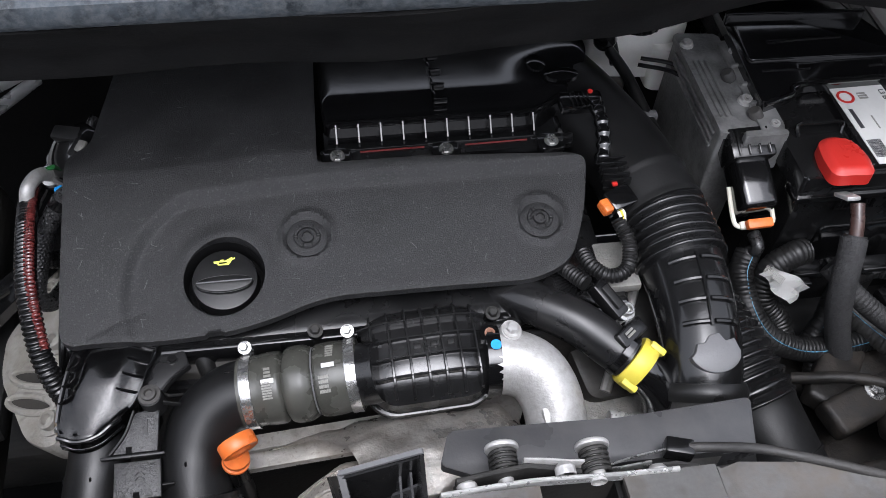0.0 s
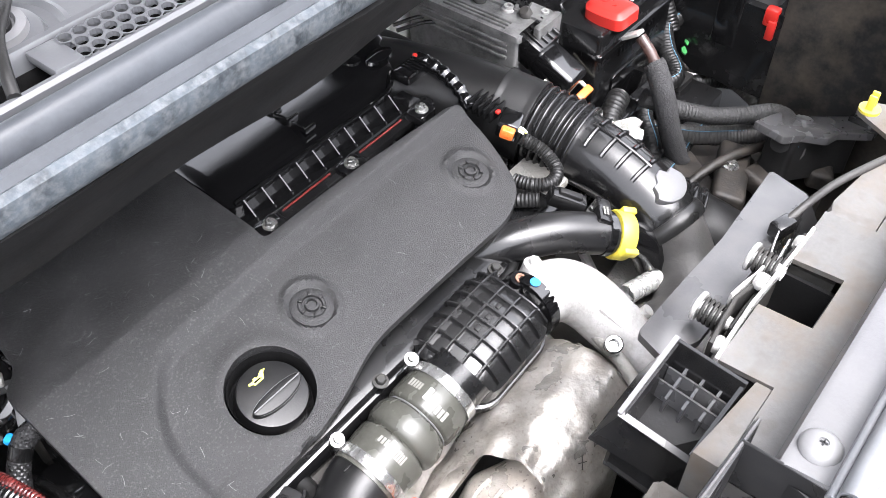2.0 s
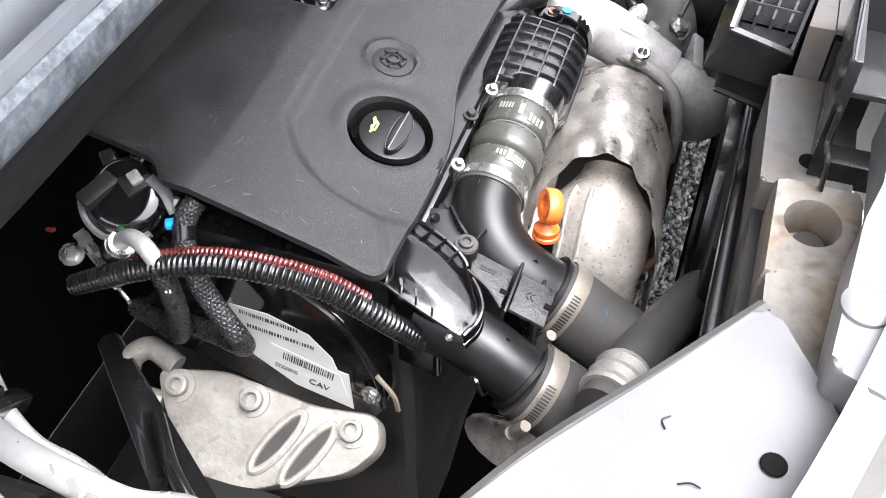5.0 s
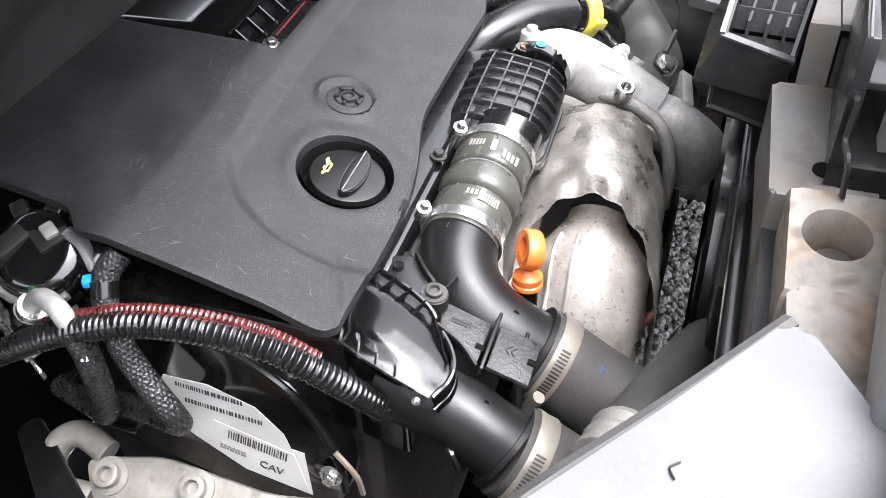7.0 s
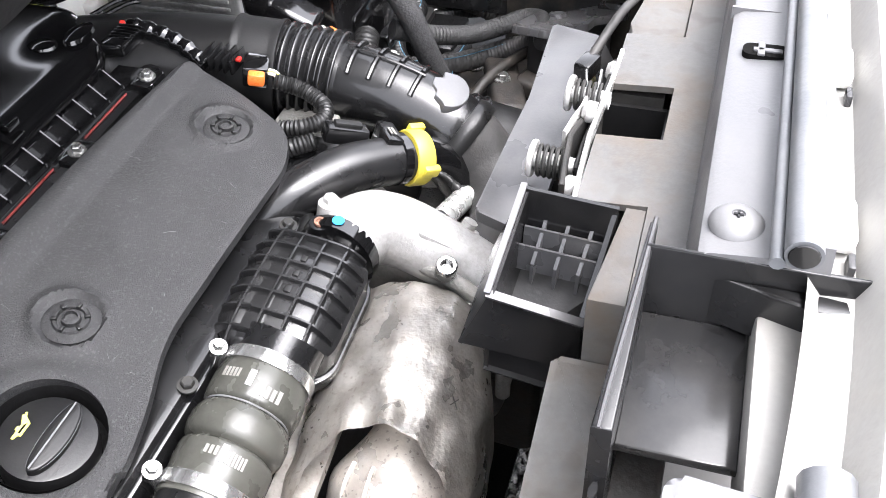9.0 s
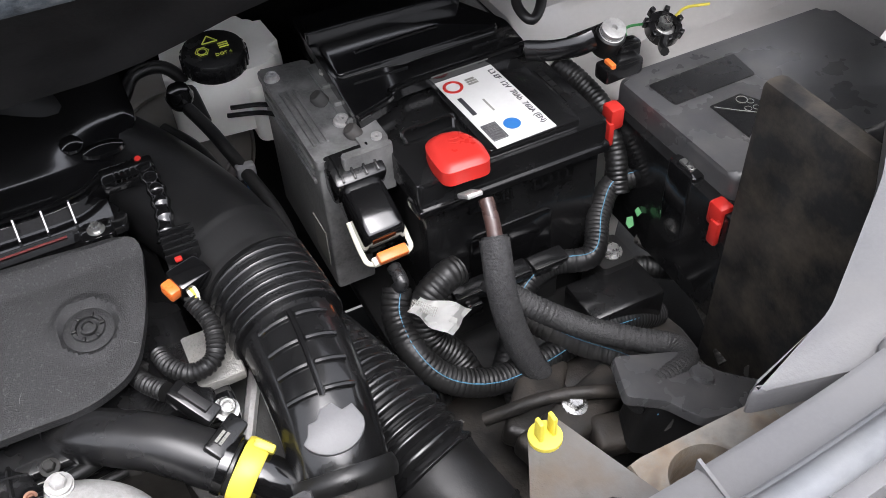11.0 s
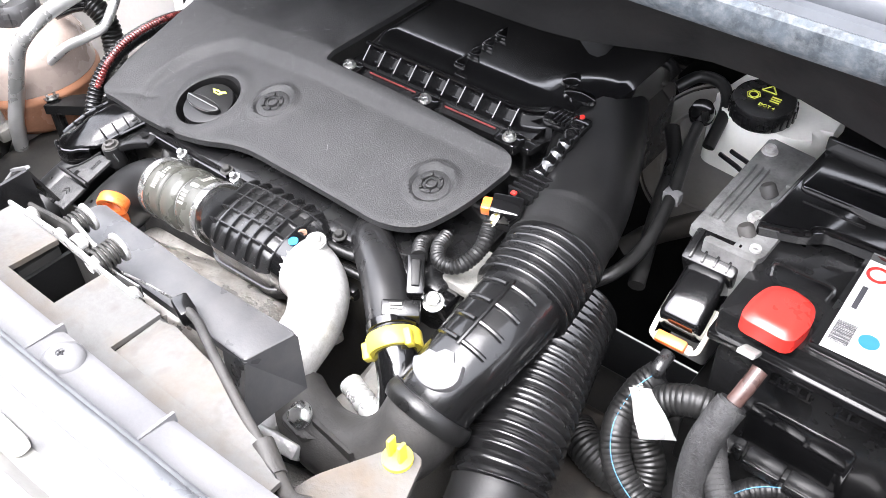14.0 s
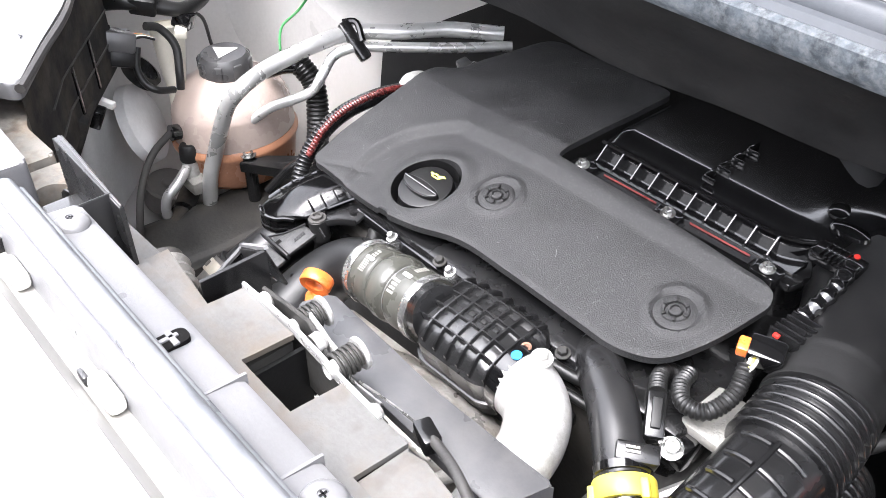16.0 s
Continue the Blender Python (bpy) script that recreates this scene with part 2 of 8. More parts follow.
    ob.parent = parent
    if parent.type == "EMPTY":
        ob.matrix_parent_inverse = Matrix.Translation(-parent.location)
    if label:
        ob["label"] = label
    return ob


def solo(name, bm, material, label, category, group="", kind="", flat=False, sharp=38):
    return tagged(finish(name, bm, material, flat, sharp), label, category, group, kind)


def V(*a):
    return Vector(a)


def frame_at(o, z, x=(1, 0, 0)):
    """A pose at o whose z axis points along z, and whose x axis lies near x."""
    z = Vector(z).normalized()
    x = Vector(x)
    y = z.cross(x)
    if y.length < 1e-4:
        y = z.cross(V(0, 1, 0.1))
    y.normalize()
    x = y.cross(z)
    m = Matrix((x, y, z)).transposed().to_4x4()
    m.translation = Vector(o)
    return m


def bm_box(bm, c, s, m=None, bevel=0.0, seg=2, taper=1.0):
    """A box of size s about c, in the pose m, with bevelled edges; taper scales its top."""
    r = bmesh.ops.create_cube(bm, size=1.0)
    vs = r["verts"]
    for v in vs:
        k = taper if v.co.z > 0 else 1.0
        v.co = V(v.co.x * s[0] * k, v.co.y * s[1] * k, v.co.z * s[2]) + Vector(c)
    if m is not None:
        bmesh.ops.transform(bm, matrix=m, verts=vs)
    if bevel > 0:
        es = list({e for v in vs for e in v.link_edges})
        bmesh.ops.bevel(bm, geom=es, offset=bevel, segments=seg, affect="EDGES", profile=0.5)
    return bm


def box(c, s, m=None, bevel=0.0, seg=2, taper=1.0):
    return bm_box(bmesh.new(), c, s, m, bevel, seg, taper)


def bm_prism(bm, pts, z0, z1, m=None, bevel=0.0, seg=2):
    """A prism over the outline pts (x, y), from z0 to z1."""
    lo = [bm.verts.new((x, y, z0)) for x, y in pts]
    hi = [bm.verts.new((x, y, z1)) for x, y in pts]
    n = len(pts)
    bm.faces.new(lo[::-1])
    top = bm.faces.new(hi)
    for i in range(n):
        bm.faces.new((lo[i], lo[(i + 1) % n], hi[(i + 1) % n], hi[i]))
    if m is not None:
        bmesh.ops.transform(bm, matrix=m, verts=lo + hi)
    if bevel > 0:
        bmesh.ops.bevel(bm, geom=list(top.edges), offset=bevel, segments=seg, affect="EDGES", profile=0.5)
    return bm


def prism(pts, z0, z1, m=None, bevel=0.0, seg=2):
    return bm_prism(bmesh.new(), pts, z0, z1, m, bevel, seg)


def bm_lathe(bm, prof, m=None, seg=24, a0=0.0, a1=360.0):
    """Turns the profile (radius, height) round z."""
    full = abs(a1 - a0) >= 359.9
    n = seg if full else seg + 1
    rings = []
    for r, h in prof:
        if r < 1e-6 and full:
            rings.append([bm.verts.new((0, 0, h))])
        else:
            rings.append([bm.verts.new((r * math.cos(radians(a0 + (a1 - a0) * k / seg)), r * math.sin(radians(a0 + (a1 - a0) * k / seg)), h)) for k in range(n)])
    for a, b in zip(rings, rings[1:]):
        for k in range(seg):
            j = (k + 1) % n
            if len(a) == 1 and len(b) == 1:
                continue
            if len(a) == 1:
                bm.faces.new((a[0], b[k], b[j]))
            elif len(b) == 1:
                bm.faces.new((a[k], a[j], b[0]))
            else:
                bm.faces.new((a[k], a[j], b[j], b[k]))
    if m is not None:
        bmesh.ops.transform(bm, matrix=m, verts=[v for r in rings for v in r])
    return bm


def lathe(prof, m=None, seg=24, a0=0.0, a1=360.0):
    return bm_lathe(bmesh.new(), prof, m, seg, a0, a1)


def spline(pts, count):
    """Points evenly along a smooth curve through pts."""
    p = [Vector(q) for q in pts]
    p = [p[0] * 2 - p[1]] + p + [p[-1] * 2 - p[-2]]
    fine = []
    for i in range(1, len(p) - 2):
        for k in range(16):
            t = k / 16
            a, b, c, d = p[i - 1:i + 3]
            fine.append(0.5 * ((2 * b) + (c - a) * t + (2 * a - 5 * b + 4 * c - d) * t * t + (3 * b - a - 3 * c + d) * t ** 3))
    fine.append(p[-2])
    run = [0.0]
    for a, b in zip(fine, fine[1:]):
        run.append(run[-1] + (b - a).length)
    out, j = [], 0
    for k in range(count):
        s = run[-1] * k / (count - 1)
        while j < len(run) - 2 and run[j + 1] < s:
            j += 1
        f = (s - run[j]) / max(1e-9, run[j + 1] - run[j])
        out.append(fine[j].lerp(fine[j + 1], min(1.0, max(0.0, f))))
    return out, run[-1]


def bm_tube(bm, pts, r, count=24, seg=12, rad=None, squash=None, cap=True, up=(0, 0, 1), twist=0.0, weave=None):
    """A tube along a smooth curve. rad(s, length): factor on the radius; squash: (across, up) factors. r may run from r[0] to r[1]. weave: (pitch, depth, strands) of a braided face."""
    line, length = spline(pts, count)
    rings = []
    side = None
    for i, c in enumerate(line):
        t = (line[min(i + 1, count - 1)] - line[max(i - 1, 0)]).normalized()
        if side is None:
            side = t.cross(Vector(up))
            if side.length < 1e-3:
                side = t.cross(V(1, 0, 0))
        side = (side - t * side.dot(t)).normalized()
        top = side.cross(t)
        f = i / (count - 1)
        rr = (r[0] + (r[1] - r[0]) * f) if isinstance(r, tuple) else r
        if rad:
            rr *= rad(f * length, length)
        a, b = squash or (1, 1)
        ring = []
        for k in range(seg):
            ang = 2 * math.pi * k / seg + twist * f
            w = rr
            if weave:
                ph, st = 2 * math.pi * f * length / weave[0], weave[2]
                w *= 1 + weave[1] * max(abs(math.sin(st * ang / 2 + ph / 2)), abs(math.sin(st * ang / 2 - ph / 2))) ** 3
            ring.append(bm.verts.new(c + side * (w * a * math.cos(ang)) + top * (w * b * math.sin(ang))))
        rings.append(ring)
    for a, b in zip(rings, rings[1:]):
        for k in range(seg):
            bm.faces.new((a[k], a[(k + 1) % seg], b[(k + 1) % seg], b[k]))
    if cap:
        bm.faces.new(rings[0][::-1])
        bm.faces.new(rings[-1])
    return bm


def tube(pts, r, count=24, seg=12, rad=None, squash=None, cap=True, up=(0, 0, 1), twist=0.0, weave=None):
    return bm_tube(bmesh.new(), pts, r, count, seg, rad, squash, cap, up, twist, weave)


def corrugated(pitch, depth=0.1):
    return lambda s, length: 1 + depth * (0.5 + 0.5 * math.cos(2 * math.pi * s / pitch)) ** 0.6


def rounded(pts, r=0.01, n=5):
    """An outline with its corners rounded; a corner may carry a radius of its own as a third number."""
    out = []
    k = len(pts)
    for i in range(k):
        a, b, c = V(*pts[i - 1][:2]), V(*pts[i][:2]), V(*pts[(i + 1) % k][:2])
        rr = pts[i][2] if len(pts[i]) > 2 else r
        d1, d2 = (a - b), (c - b)
        l = min(rr, d1.length * 0.45, d2.length * 0.45)
        p, q = b + d1.normalized() * l, b + d2.normalized() * l
        for j in range(n + 1):
            t = j / n
            out.append(tuple((p * (1 - t) ** 2 + b * 2 * t * (1 - t) + q * t * t)))
    return out


def hexhead(bm, o, z, r=0.006, h=0.006, washer=True, socket=False):
    """A bolt head at o that points along z."""
    m = frame_at(o, z)
    if washer:
        bm_lathe(bm, [(0, 0), (r * 1.5, 0), (r * 1.5, h * 0.25), (r * 0.9, h * 0.3)], m, 20)
    if socket:
        bm_lathe(bm, [(r, 0), (r, h), (r * 0.85, h * 1.1), (r * 0.6, h * 1.1), (r * 0.5, h * 0.5), (0, h * 0.5)], m, 18)
    else:
        bm_lathe(bm, [(r, h * 0.2), (r, h * 0.9), (r * 0.8, h * 1.08), (0, h * 1.08)], m, 6)
    return bm


def sheet(x0, x1, y0, y1, nx, ny, z):
    """A sheet over a grid, at the height z(x, y)."""
    bm = bmesh.new()
    g = [[bm.verts.new((x0 + (x1 - x0) * i / nx, y0 + (y1 - y0) * j / ny, 0)) for j in range(ny + 1)] for i in range(nx + 1)]
    for row in g:
        for v in row:
            v.co.z = z(v.co.x, v.co.y)
    for i in range(nx):
        for j in range(ny):
            bm.faces.new((g[i][j], g[i + 1][j], g[i + 1][j + 1], g[i][j + 1]))
    return bm


def extruded(profile, xs, bend=None, closed=False):
    """Carries the profile (y, z) along x through the places xs; bend(x) gives a shift (dy, dz)."""
    bm = bmesh.new()
    rows = []
    for x in xs:
        dy, dz = bend(x) if bend else (0, 0)
        rows.append([bm.verts.new((x, y + dy, z + dz)) for y, z in profile])
    n = len(profile)
    for a, b in zip(rows, rows[1:]):
        for k in range(n if closed else n - 1):
            j = (k + 1) % n
            bm.faces.new((a[k], a[j], b[j], b[k]))
    if closed:
        bm.faces.new(rows[0][::-1])
        bm.faces.new(rows[-1])
    return bm


def span(a, b, n):
    return [a + (b - a) * i / n for i in range(n + 1)]


def smooth(x):
    x = min(1.0, max(0.0, x))
    return x * x * (3 - 2 * x)


def bars(bm, m, w, h, rows, rng, thick=0.0004, fill=0.6, gap=0.35):
    """Lines of unreadable small print as bars, on a field w by h in the pose m."""
    for k in range(rows):
        y = h * (0.5 - (k + 0.5) / rows)
        x = -w / 2
        while x < w / 2 * fill * 2 - w / 2:
            l = w * rng.uniform(0.06, 0.18)
            bm_box(bm, (x + l / 2, y, thick / 2), (l * 0.85, h / rows * (1 - gap), thick), m)
            x += l
    return bm


def barcode(bm, m, w, h, rng, thick=0.0004):
    x = -w / 2
    while x < w / 2:
        l = w * rng.uniform(0.008, 0.03)
        bm_box(bm, (x + l / 2, 0, thick / 2), (l, h, thick), m)
        x += l + w * rng.uniform(0.01, 0.03)
    return bm


def written(name, text, size, m, material, parent, thick=0.0003, spacing=1.0):
    """Lettering in the built-in font, as a mesh on the pose m."""
    cu = bpy.data.curves.new(name, "FONT")
    cu.body, cu.size, cu.extrude, cu.align_x, cu.align_y, cu.space_character = text, size, thick, "CENTER", "CENTER", spacing
    tmp = new(name, cu)
    me = bpy.data.meshes.new_from_object(tmp.evaluated_get(bpy.context.evaluated_depsgraph_get()))
    bpy.data.objects.remove(tmp)
    me.transform(m)
    me.materials.append(material)
    ob = new(name, me)
    ob.parent = parent
    if parent.type == "EMPTY":
        ob.matrix_parent_inverse = Matrix.Translation(-parent.location)
    return ob


rng = random.Random(7)

# ---- setting ----
solo("ground", sheet(-40, 40, -40, 40, 8, 8, lambda x, y: 0.05), M_tarmac, "pale gravelly ground under and around the car", "ground", kind="structure")

# Body shell: inner wings, bulkhead, floor of the bay left open in the middle.
def wing_left(x, y):
    rise = smooth((-x - 0.56) / 0.22)
    tower = smooth((y - 0.545) / 0.05) * smooth((-x - 0.40) / 0.10)
    return 0.50 + 0.24 * rise + (0.33 - 0.20 * rise) * tower + 0.16 * smooth((-x - 0.78) / 0.1)


solo("wing_inner_left", sheet(-1.0, -0.50, 0.05, 0.95, 44, 60, wing_left), M_inner, "pale painted inner wing and suspension tower", "inner wing", kind="structure")


def wing_right(x, y):
    tower = smooth((y - 0.60 + 0.10 * (x - 0.6)) / 0.035)
    return 0.52 + 0.30 * smooth((x - 0.50 + 0.036 * smooth((y - 0.54) / 0.05)) / 0.05) + 0.045 * tower + 0.14 * smooth((x - 0.80) / 0.1) + 0.05 * smooth((y - 0.70) / 0.06)


solo("wing_inner_right", sheet(0.46, 1.0, 0.47, 0.95, 54, 60, wing_right), M_inner, "pale painted inner wing beside the battery", "inner wing", kind="structure")
solo("bulkhead", box((0, 0.90, 0.72), (1.9, 0.03, 0.9), bevel=0.004), M_foam_shade, "dark sound-deadened bulkhead behind the engine", "bulkhead", kind="structure")

# Scuttle: seal lip, weathered strip, rounded rail, perforated grille.
def bow(x):
    return (0.03 * (x / 0.7) ** 2 * (1 if x > 0 else 0.4), -0.015 * (x / 0.7) ** 2)


def bow_lip(x):
    dent = math.exp(-((x - 0.27) / 0.12) ** 2)
    far = smooth((x - 0.46) / 0.08)
    y, z = bow(x)
    return (y + 0.026 * dent + 0.03 * far + 0.002 * math.sin(x * 23), z + 0.011 * dent + 0.016 * far + 0.002 * math.sin(x * 31))


scuttle = thing("scuttle_panel", (0, 0.5, 1.0), "grey scuttle panel with perforated grille over the engine", "scuttle", kind="structure")
xs = span(-0.95, 0.95, 60)
part("seal_lip", extruded([(0.50, 1.015), (0.482, 1.012), (0.474, 1.026), (0.462, 1.048), (0.438, 1.075), (0.413, 1.104), (0.425, 1.106), (0.47, 1.07), (0.50, 1.05)], xs, bow_lip, True), M_lip, scuttle, "black foam seal under the scuttle edge")
part("edge_strip", extruded([(0.4125, 1.105), (0.4075, 1.112), (0.408, 1.124), (0.412, 1.127), (0.43, 1.12), (0.43, 1.108)], xs, bow, True), M_worn, scuttle, "weathered pale grey strip along the edge")
rail = [(0.4135, 1.126), (0.416, 1.131), (0.4195, 1.1325), (0.4225, 1.1305), (0.4238, 1.1265), (0.4262, 1.1268)]
rail += [(0.4355 - 0.0085 * math.cos(radians(a)), 1.1295 + 0.0115 * math.sin(radians(a))) for a in range(10, 171, 20)] + [(0.4445, 1.126), (0.446, 1.110)]
part("rail", extruded(rail, xs, bow), M_seal, scuttle, "smooth rounded grey rail")
part("tray", extruded([(0.4455, 1.100), (0.4755, 1.103), (0.477, 1.139), (0.479, 1.1425), (0.483, 1.1425), (0.486, 1.138), (0.488, 1.128), (0.56, 1.118), (0.62, 1.135), (0.85, 1.17)], xs, bow), M_scuttle, scuttle, "grey scuttle tray with raised bead")
part("tray_front", extruded([(0.4465, 1.118), (0.447, 1.1375), (0.449, 1.1395), (0.4515, 1.1395)], xs, bow), M_scuttle, scuttle)

# Perforated grille plates, raised over the tray, with real round holes.
def holed_plate(x0, x1, y0, y1, z, pitch=0.0135, r=0.0047, slope=0.13):
    bm = bmesh.new()
    ny = max(1, round((y1 - y0) / (pitch * 0.866)))
    nx = max(1, round((x1 - x0) / pitch))
    for j in range(ny):
        for i in range(nx):
            cx = x0 + (i + 0.5 + 0.5 * (j % 2)) * pitch
            cy = y0 + (j + 0.5) * pitch * 0.866
            out, inn, low = [], [], []
            for k in range(12):
                a = radians(30 * k + 30)
                hexr = pitch * (0.5774 if k % 2 == 0 else 0.5)
                hx, hy = cx + hexr * math.cos(a), cy + hexr * math.sin(a)
                px, py = cx + r * math.cos(a), cy + r * math.sin(a)
                dz = lambda yy: (yy - y0) * slope
                out.append(bm.verts.new((hx, hy, z + dz(hy))))
                inn.append(bm.verts.new((px, py, z + dz(py))))
                low.append(bm.verts.new((px, py, z + dz(py) - 0.003)))
            for k in range(12):
                j2 = (k + 1) % 12
                bm.faces.new((out[k], out[j2], inn[j2], inn[k]))
                bm.faces.new((inn[k], inn[j2], low[j2], low[k]))
    bmesh.ops.remove_doubles(bm, verts=bm.verts[:], dist=0.0004)
    return bm


for gx0, gx1 in ((-0.62, -0.387), (-0.366, -0.288), (-0.224, -0.03)):
    part("grille", holed_plate(gx0, gx1, 0.4515, 0.4765, 1.1395, 0.0088, 0.0037, 0.1), M_scuttle, scuttle, "grey plastic grille with round holes", flat=True)
for gx0, gx1 in ((-0.387, -0.366), (-0.288, -0.275), (-0.236, -0.2245)):
    part("grille_bridge", box(((gx0 + gx1) / 2, 0.4645, 1.137), (gx1 - gx0 + 0.006, 0.026, 0.006), bevel=0.0015), M_scuttle, scuttle)
well = part("grille_well", extruded([(0.4462, 1.126), (0.447, 1.106), (0.475, 1.109), (0.4765, 1.13)], span(-0.64, -0.02, 10), None), M_foam_shade, scuttle)
# strut top seen behind the grille
strut = thing("strut_top_mount", (-0.235, 0.515, 1.12), "grey ringed strut top mount with a cap bolt in the scuttle", "strut mount")
sm = frame_at((-0.235, 0.522, 1.1235), (0, -0.05, 1))
part("base_ring", lathe([(0.044, 0.0), (0.043, 0.004), (0.040, 0.005), (0.037, 0.002), (0.030, 0.002), (0.028, 0.006), (0.022, 0.008), (0.0, 0.008)], sm, 48), M_scuttle, strut)
part("inner_ring", lathe([(0.022, 0.007), (0.021, 0.012), (0.016, 0.013), (0.015, 0.010), (0.0, 0.010)], sm, 36), M_slam, strut)
bm = bmesh.new()
hexhead(bm, sm @ V(0, 0, 0.010), (0, -0.05, 1), 0.009, 0.010)
part("cap_bolt", bm, M_matt, strut)
part("washer_tube", tube([(-0.262, 0.452, 1.138), (-0.256, 0.465, 1.1445), (-0.245, 0.485, 1.149), (-0.228, 0.505, 1.150), (-0.20, 0.55, 1.14)], 0.0034, 30, 10), M_rubber, strut, "dark grey washer tube")

# Raised bonnet, hinged behind the scuttle.
bonnet = thing("bonnet", (0, 0.62, 1.2), "white bonnet propped open with a dark lined underside", "bonnet", kind="structure")
bn = Matrix(((1, 0, 0, 0), (0, -0.48, -0.8773, 0.74), (0, 0.8773, -0.48, 1.22), (0, 0, 0, 1)))
bo = rounded([(-0.72, 0.0), (0.72, 0.0), (0.66, 0.70), (0.45, 0.88), (-0.45, 0.88), (-0.66, 0.70)], 0.08)
part("outer_skin", prism(bo, -0.030, -0.012, bn, 0.004), M_body, bonnet)
part("lining", prism([(x * 0.94, 0.03 + y * 0.93) for x, y in bo], -0.0115, 0.0, bn, 0.004), M_lip, bonnet, "black insulation lining")

# Bumper and the trim in front of the seal.
bumper = thing("bumper", (0, 0.0, 0.6), "white painted front bumper of the car", "bumper", kind="structure")
def bend_front(x):
    k = max(0.0, abs(x - 0.02) - 0.12)
    return (0.42 * k * k + 0.1 * k ** 3, -0.02 * k)


part("bumper_skin", extruded([(0.020, 1.030), (0.012, 1.036), (-0.02, 1.033), (-0.08, 1.005), (-0.16, 0.95), (-0.24, 0.84), (-0.28, 0.65), (-0.26, 0.35), (-0.2, 0.22)], span(-0.95, 0.95, 60), bend_front), M_body, bumper)
part("trim_channel", extruded([(0.046, 1.02), (0.040, 1.012), (0.028, 1.013), (0.023, 1.026), (0.020, 1.0305)], span(-0.7, 0.7, 50), bend_front), M_step, bumper, "pale grey trim channel behind the bumper edge")
for x in (-0.103, 0.012, 0.145, 0.291):
    dy, dz = bend_front(x)
    part("trim_clip", box((x, 0.034 + dy, 1.0185 + dz), (0.026, 0.010, 0.010), bevel=0.0035), M_white, bumper, "white plastic trim clip")
for x in (-0.122, -0.008, 0.124, 0.270):
    dy, dz = bend_front(x)
    part("gap_shade", box((x, 0.0305 + dy, 1.0150 + dz), (0.009, 0.003, 0.007), bevel=0.001), M_latchplate, bumper, "small dark block painting the shade of a gap")

# Front crossmember: dusty pressed steel with a square opening.
member = thing("front_crossmember", (0, 0.13, 0.85), "dusty brown-grey steel crossmember behind the grille", "crossmember", kind="structure")
bm = bmesh.new()
hx0, hx1, hy0, hy1 = -0.006, 0.043, 0.117, 0.158


# Top plate in one piece, with a notch for the opening below the latch.
gx, gy = (-0.125, -0.060, hx0, hx1, 0.098, 0.236), (0.080, hy0, 0.1512)
grid = [[bm.verts.new((x, y, 0.975 - 0.06 * max(0.0, y - 0.121))) for y in gy] for x in gx]
for i in range(5):
    for j in range(2):
        if j == 0 or i in (1, 3):
            bm.faces.new((grid[i][j], grid[i + 1][j], grid[i + 1][j + 1], grid[i][j + 1]))
for v in [v for v in bm.verts if not v.link_faces]:
    bm.verts.remove(v)
bmesh.ops.subdivide_edges(bm, edges=bm.edges[:], cuts=3, use_grid_fill=True)
for v in bm.verts:
    v.co.z += 0.0006 * noise.noise(v.co * 40)
bmesh.ops.solidify(bm, geom=bm.faces[:], thickness=0.004)
part("top_plate", bm, M_member, member, "dusty brown-grey plate behind the slam panel", sharp=50)
part("plate_wing", prism([(-0.1245, 0.1172), (-0.0605, 0.1172), (-0.0605, 0.127), (-0.1245, 0.134)], 0.925, 0.9735, bevel=0.001), M_member, member)
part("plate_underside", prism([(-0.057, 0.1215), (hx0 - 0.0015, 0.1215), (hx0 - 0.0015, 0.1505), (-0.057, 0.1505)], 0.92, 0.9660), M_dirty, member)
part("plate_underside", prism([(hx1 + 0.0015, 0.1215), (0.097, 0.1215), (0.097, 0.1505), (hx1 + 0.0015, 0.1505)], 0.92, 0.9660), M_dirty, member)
part("pad_tail", prism([(0.0985, 0.1172), (0.235, 0.1172), (0.20, 0.133), (0.150, 0.146), (0.112, 0.151), (0.0985, 0.1512)], 0.92, 0.9725, bevel=0.003), M_member, member)
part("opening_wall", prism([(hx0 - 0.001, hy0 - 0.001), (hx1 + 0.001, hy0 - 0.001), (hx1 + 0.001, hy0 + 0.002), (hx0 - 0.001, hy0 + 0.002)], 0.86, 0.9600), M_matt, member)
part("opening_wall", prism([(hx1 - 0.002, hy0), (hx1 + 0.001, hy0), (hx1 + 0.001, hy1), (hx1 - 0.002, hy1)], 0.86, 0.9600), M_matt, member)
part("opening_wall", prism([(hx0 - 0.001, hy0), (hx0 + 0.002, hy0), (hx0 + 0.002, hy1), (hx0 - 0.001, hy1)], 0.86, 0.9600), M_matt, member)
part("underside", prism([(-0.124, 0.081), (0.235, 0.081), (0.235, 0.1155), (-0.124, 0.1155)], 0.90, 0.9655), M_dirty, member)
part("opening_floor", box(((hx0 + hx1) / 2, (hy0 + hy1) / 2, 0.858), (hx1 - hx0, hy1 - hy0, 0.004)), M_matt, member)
part("right_arm", prism(rounded([(0.2365, 0.079), (0.30, 0.080), (0.48, 0.13), (0.47, 0.160), (0.378, 0.142), (0.315, 0.110), (0.2365, 0.122)], 0.006), 0.915, 0.939, bevel=0.004), M_rusty, member)
part("hole_disc", lathe([(0.0, 0.0005), (0.0058, 0.0005), (0.0062, 0.0009), (0.0062, 0.0)], frame_at((0.274, 0.1325, 0.9310), (0, 0, 1)), 20), M_foam_shade, member, "flat dark disc painting the shade of a round hole")
# Lower left part with a round hole and the raised rusty block.
bm = bmesh.new()
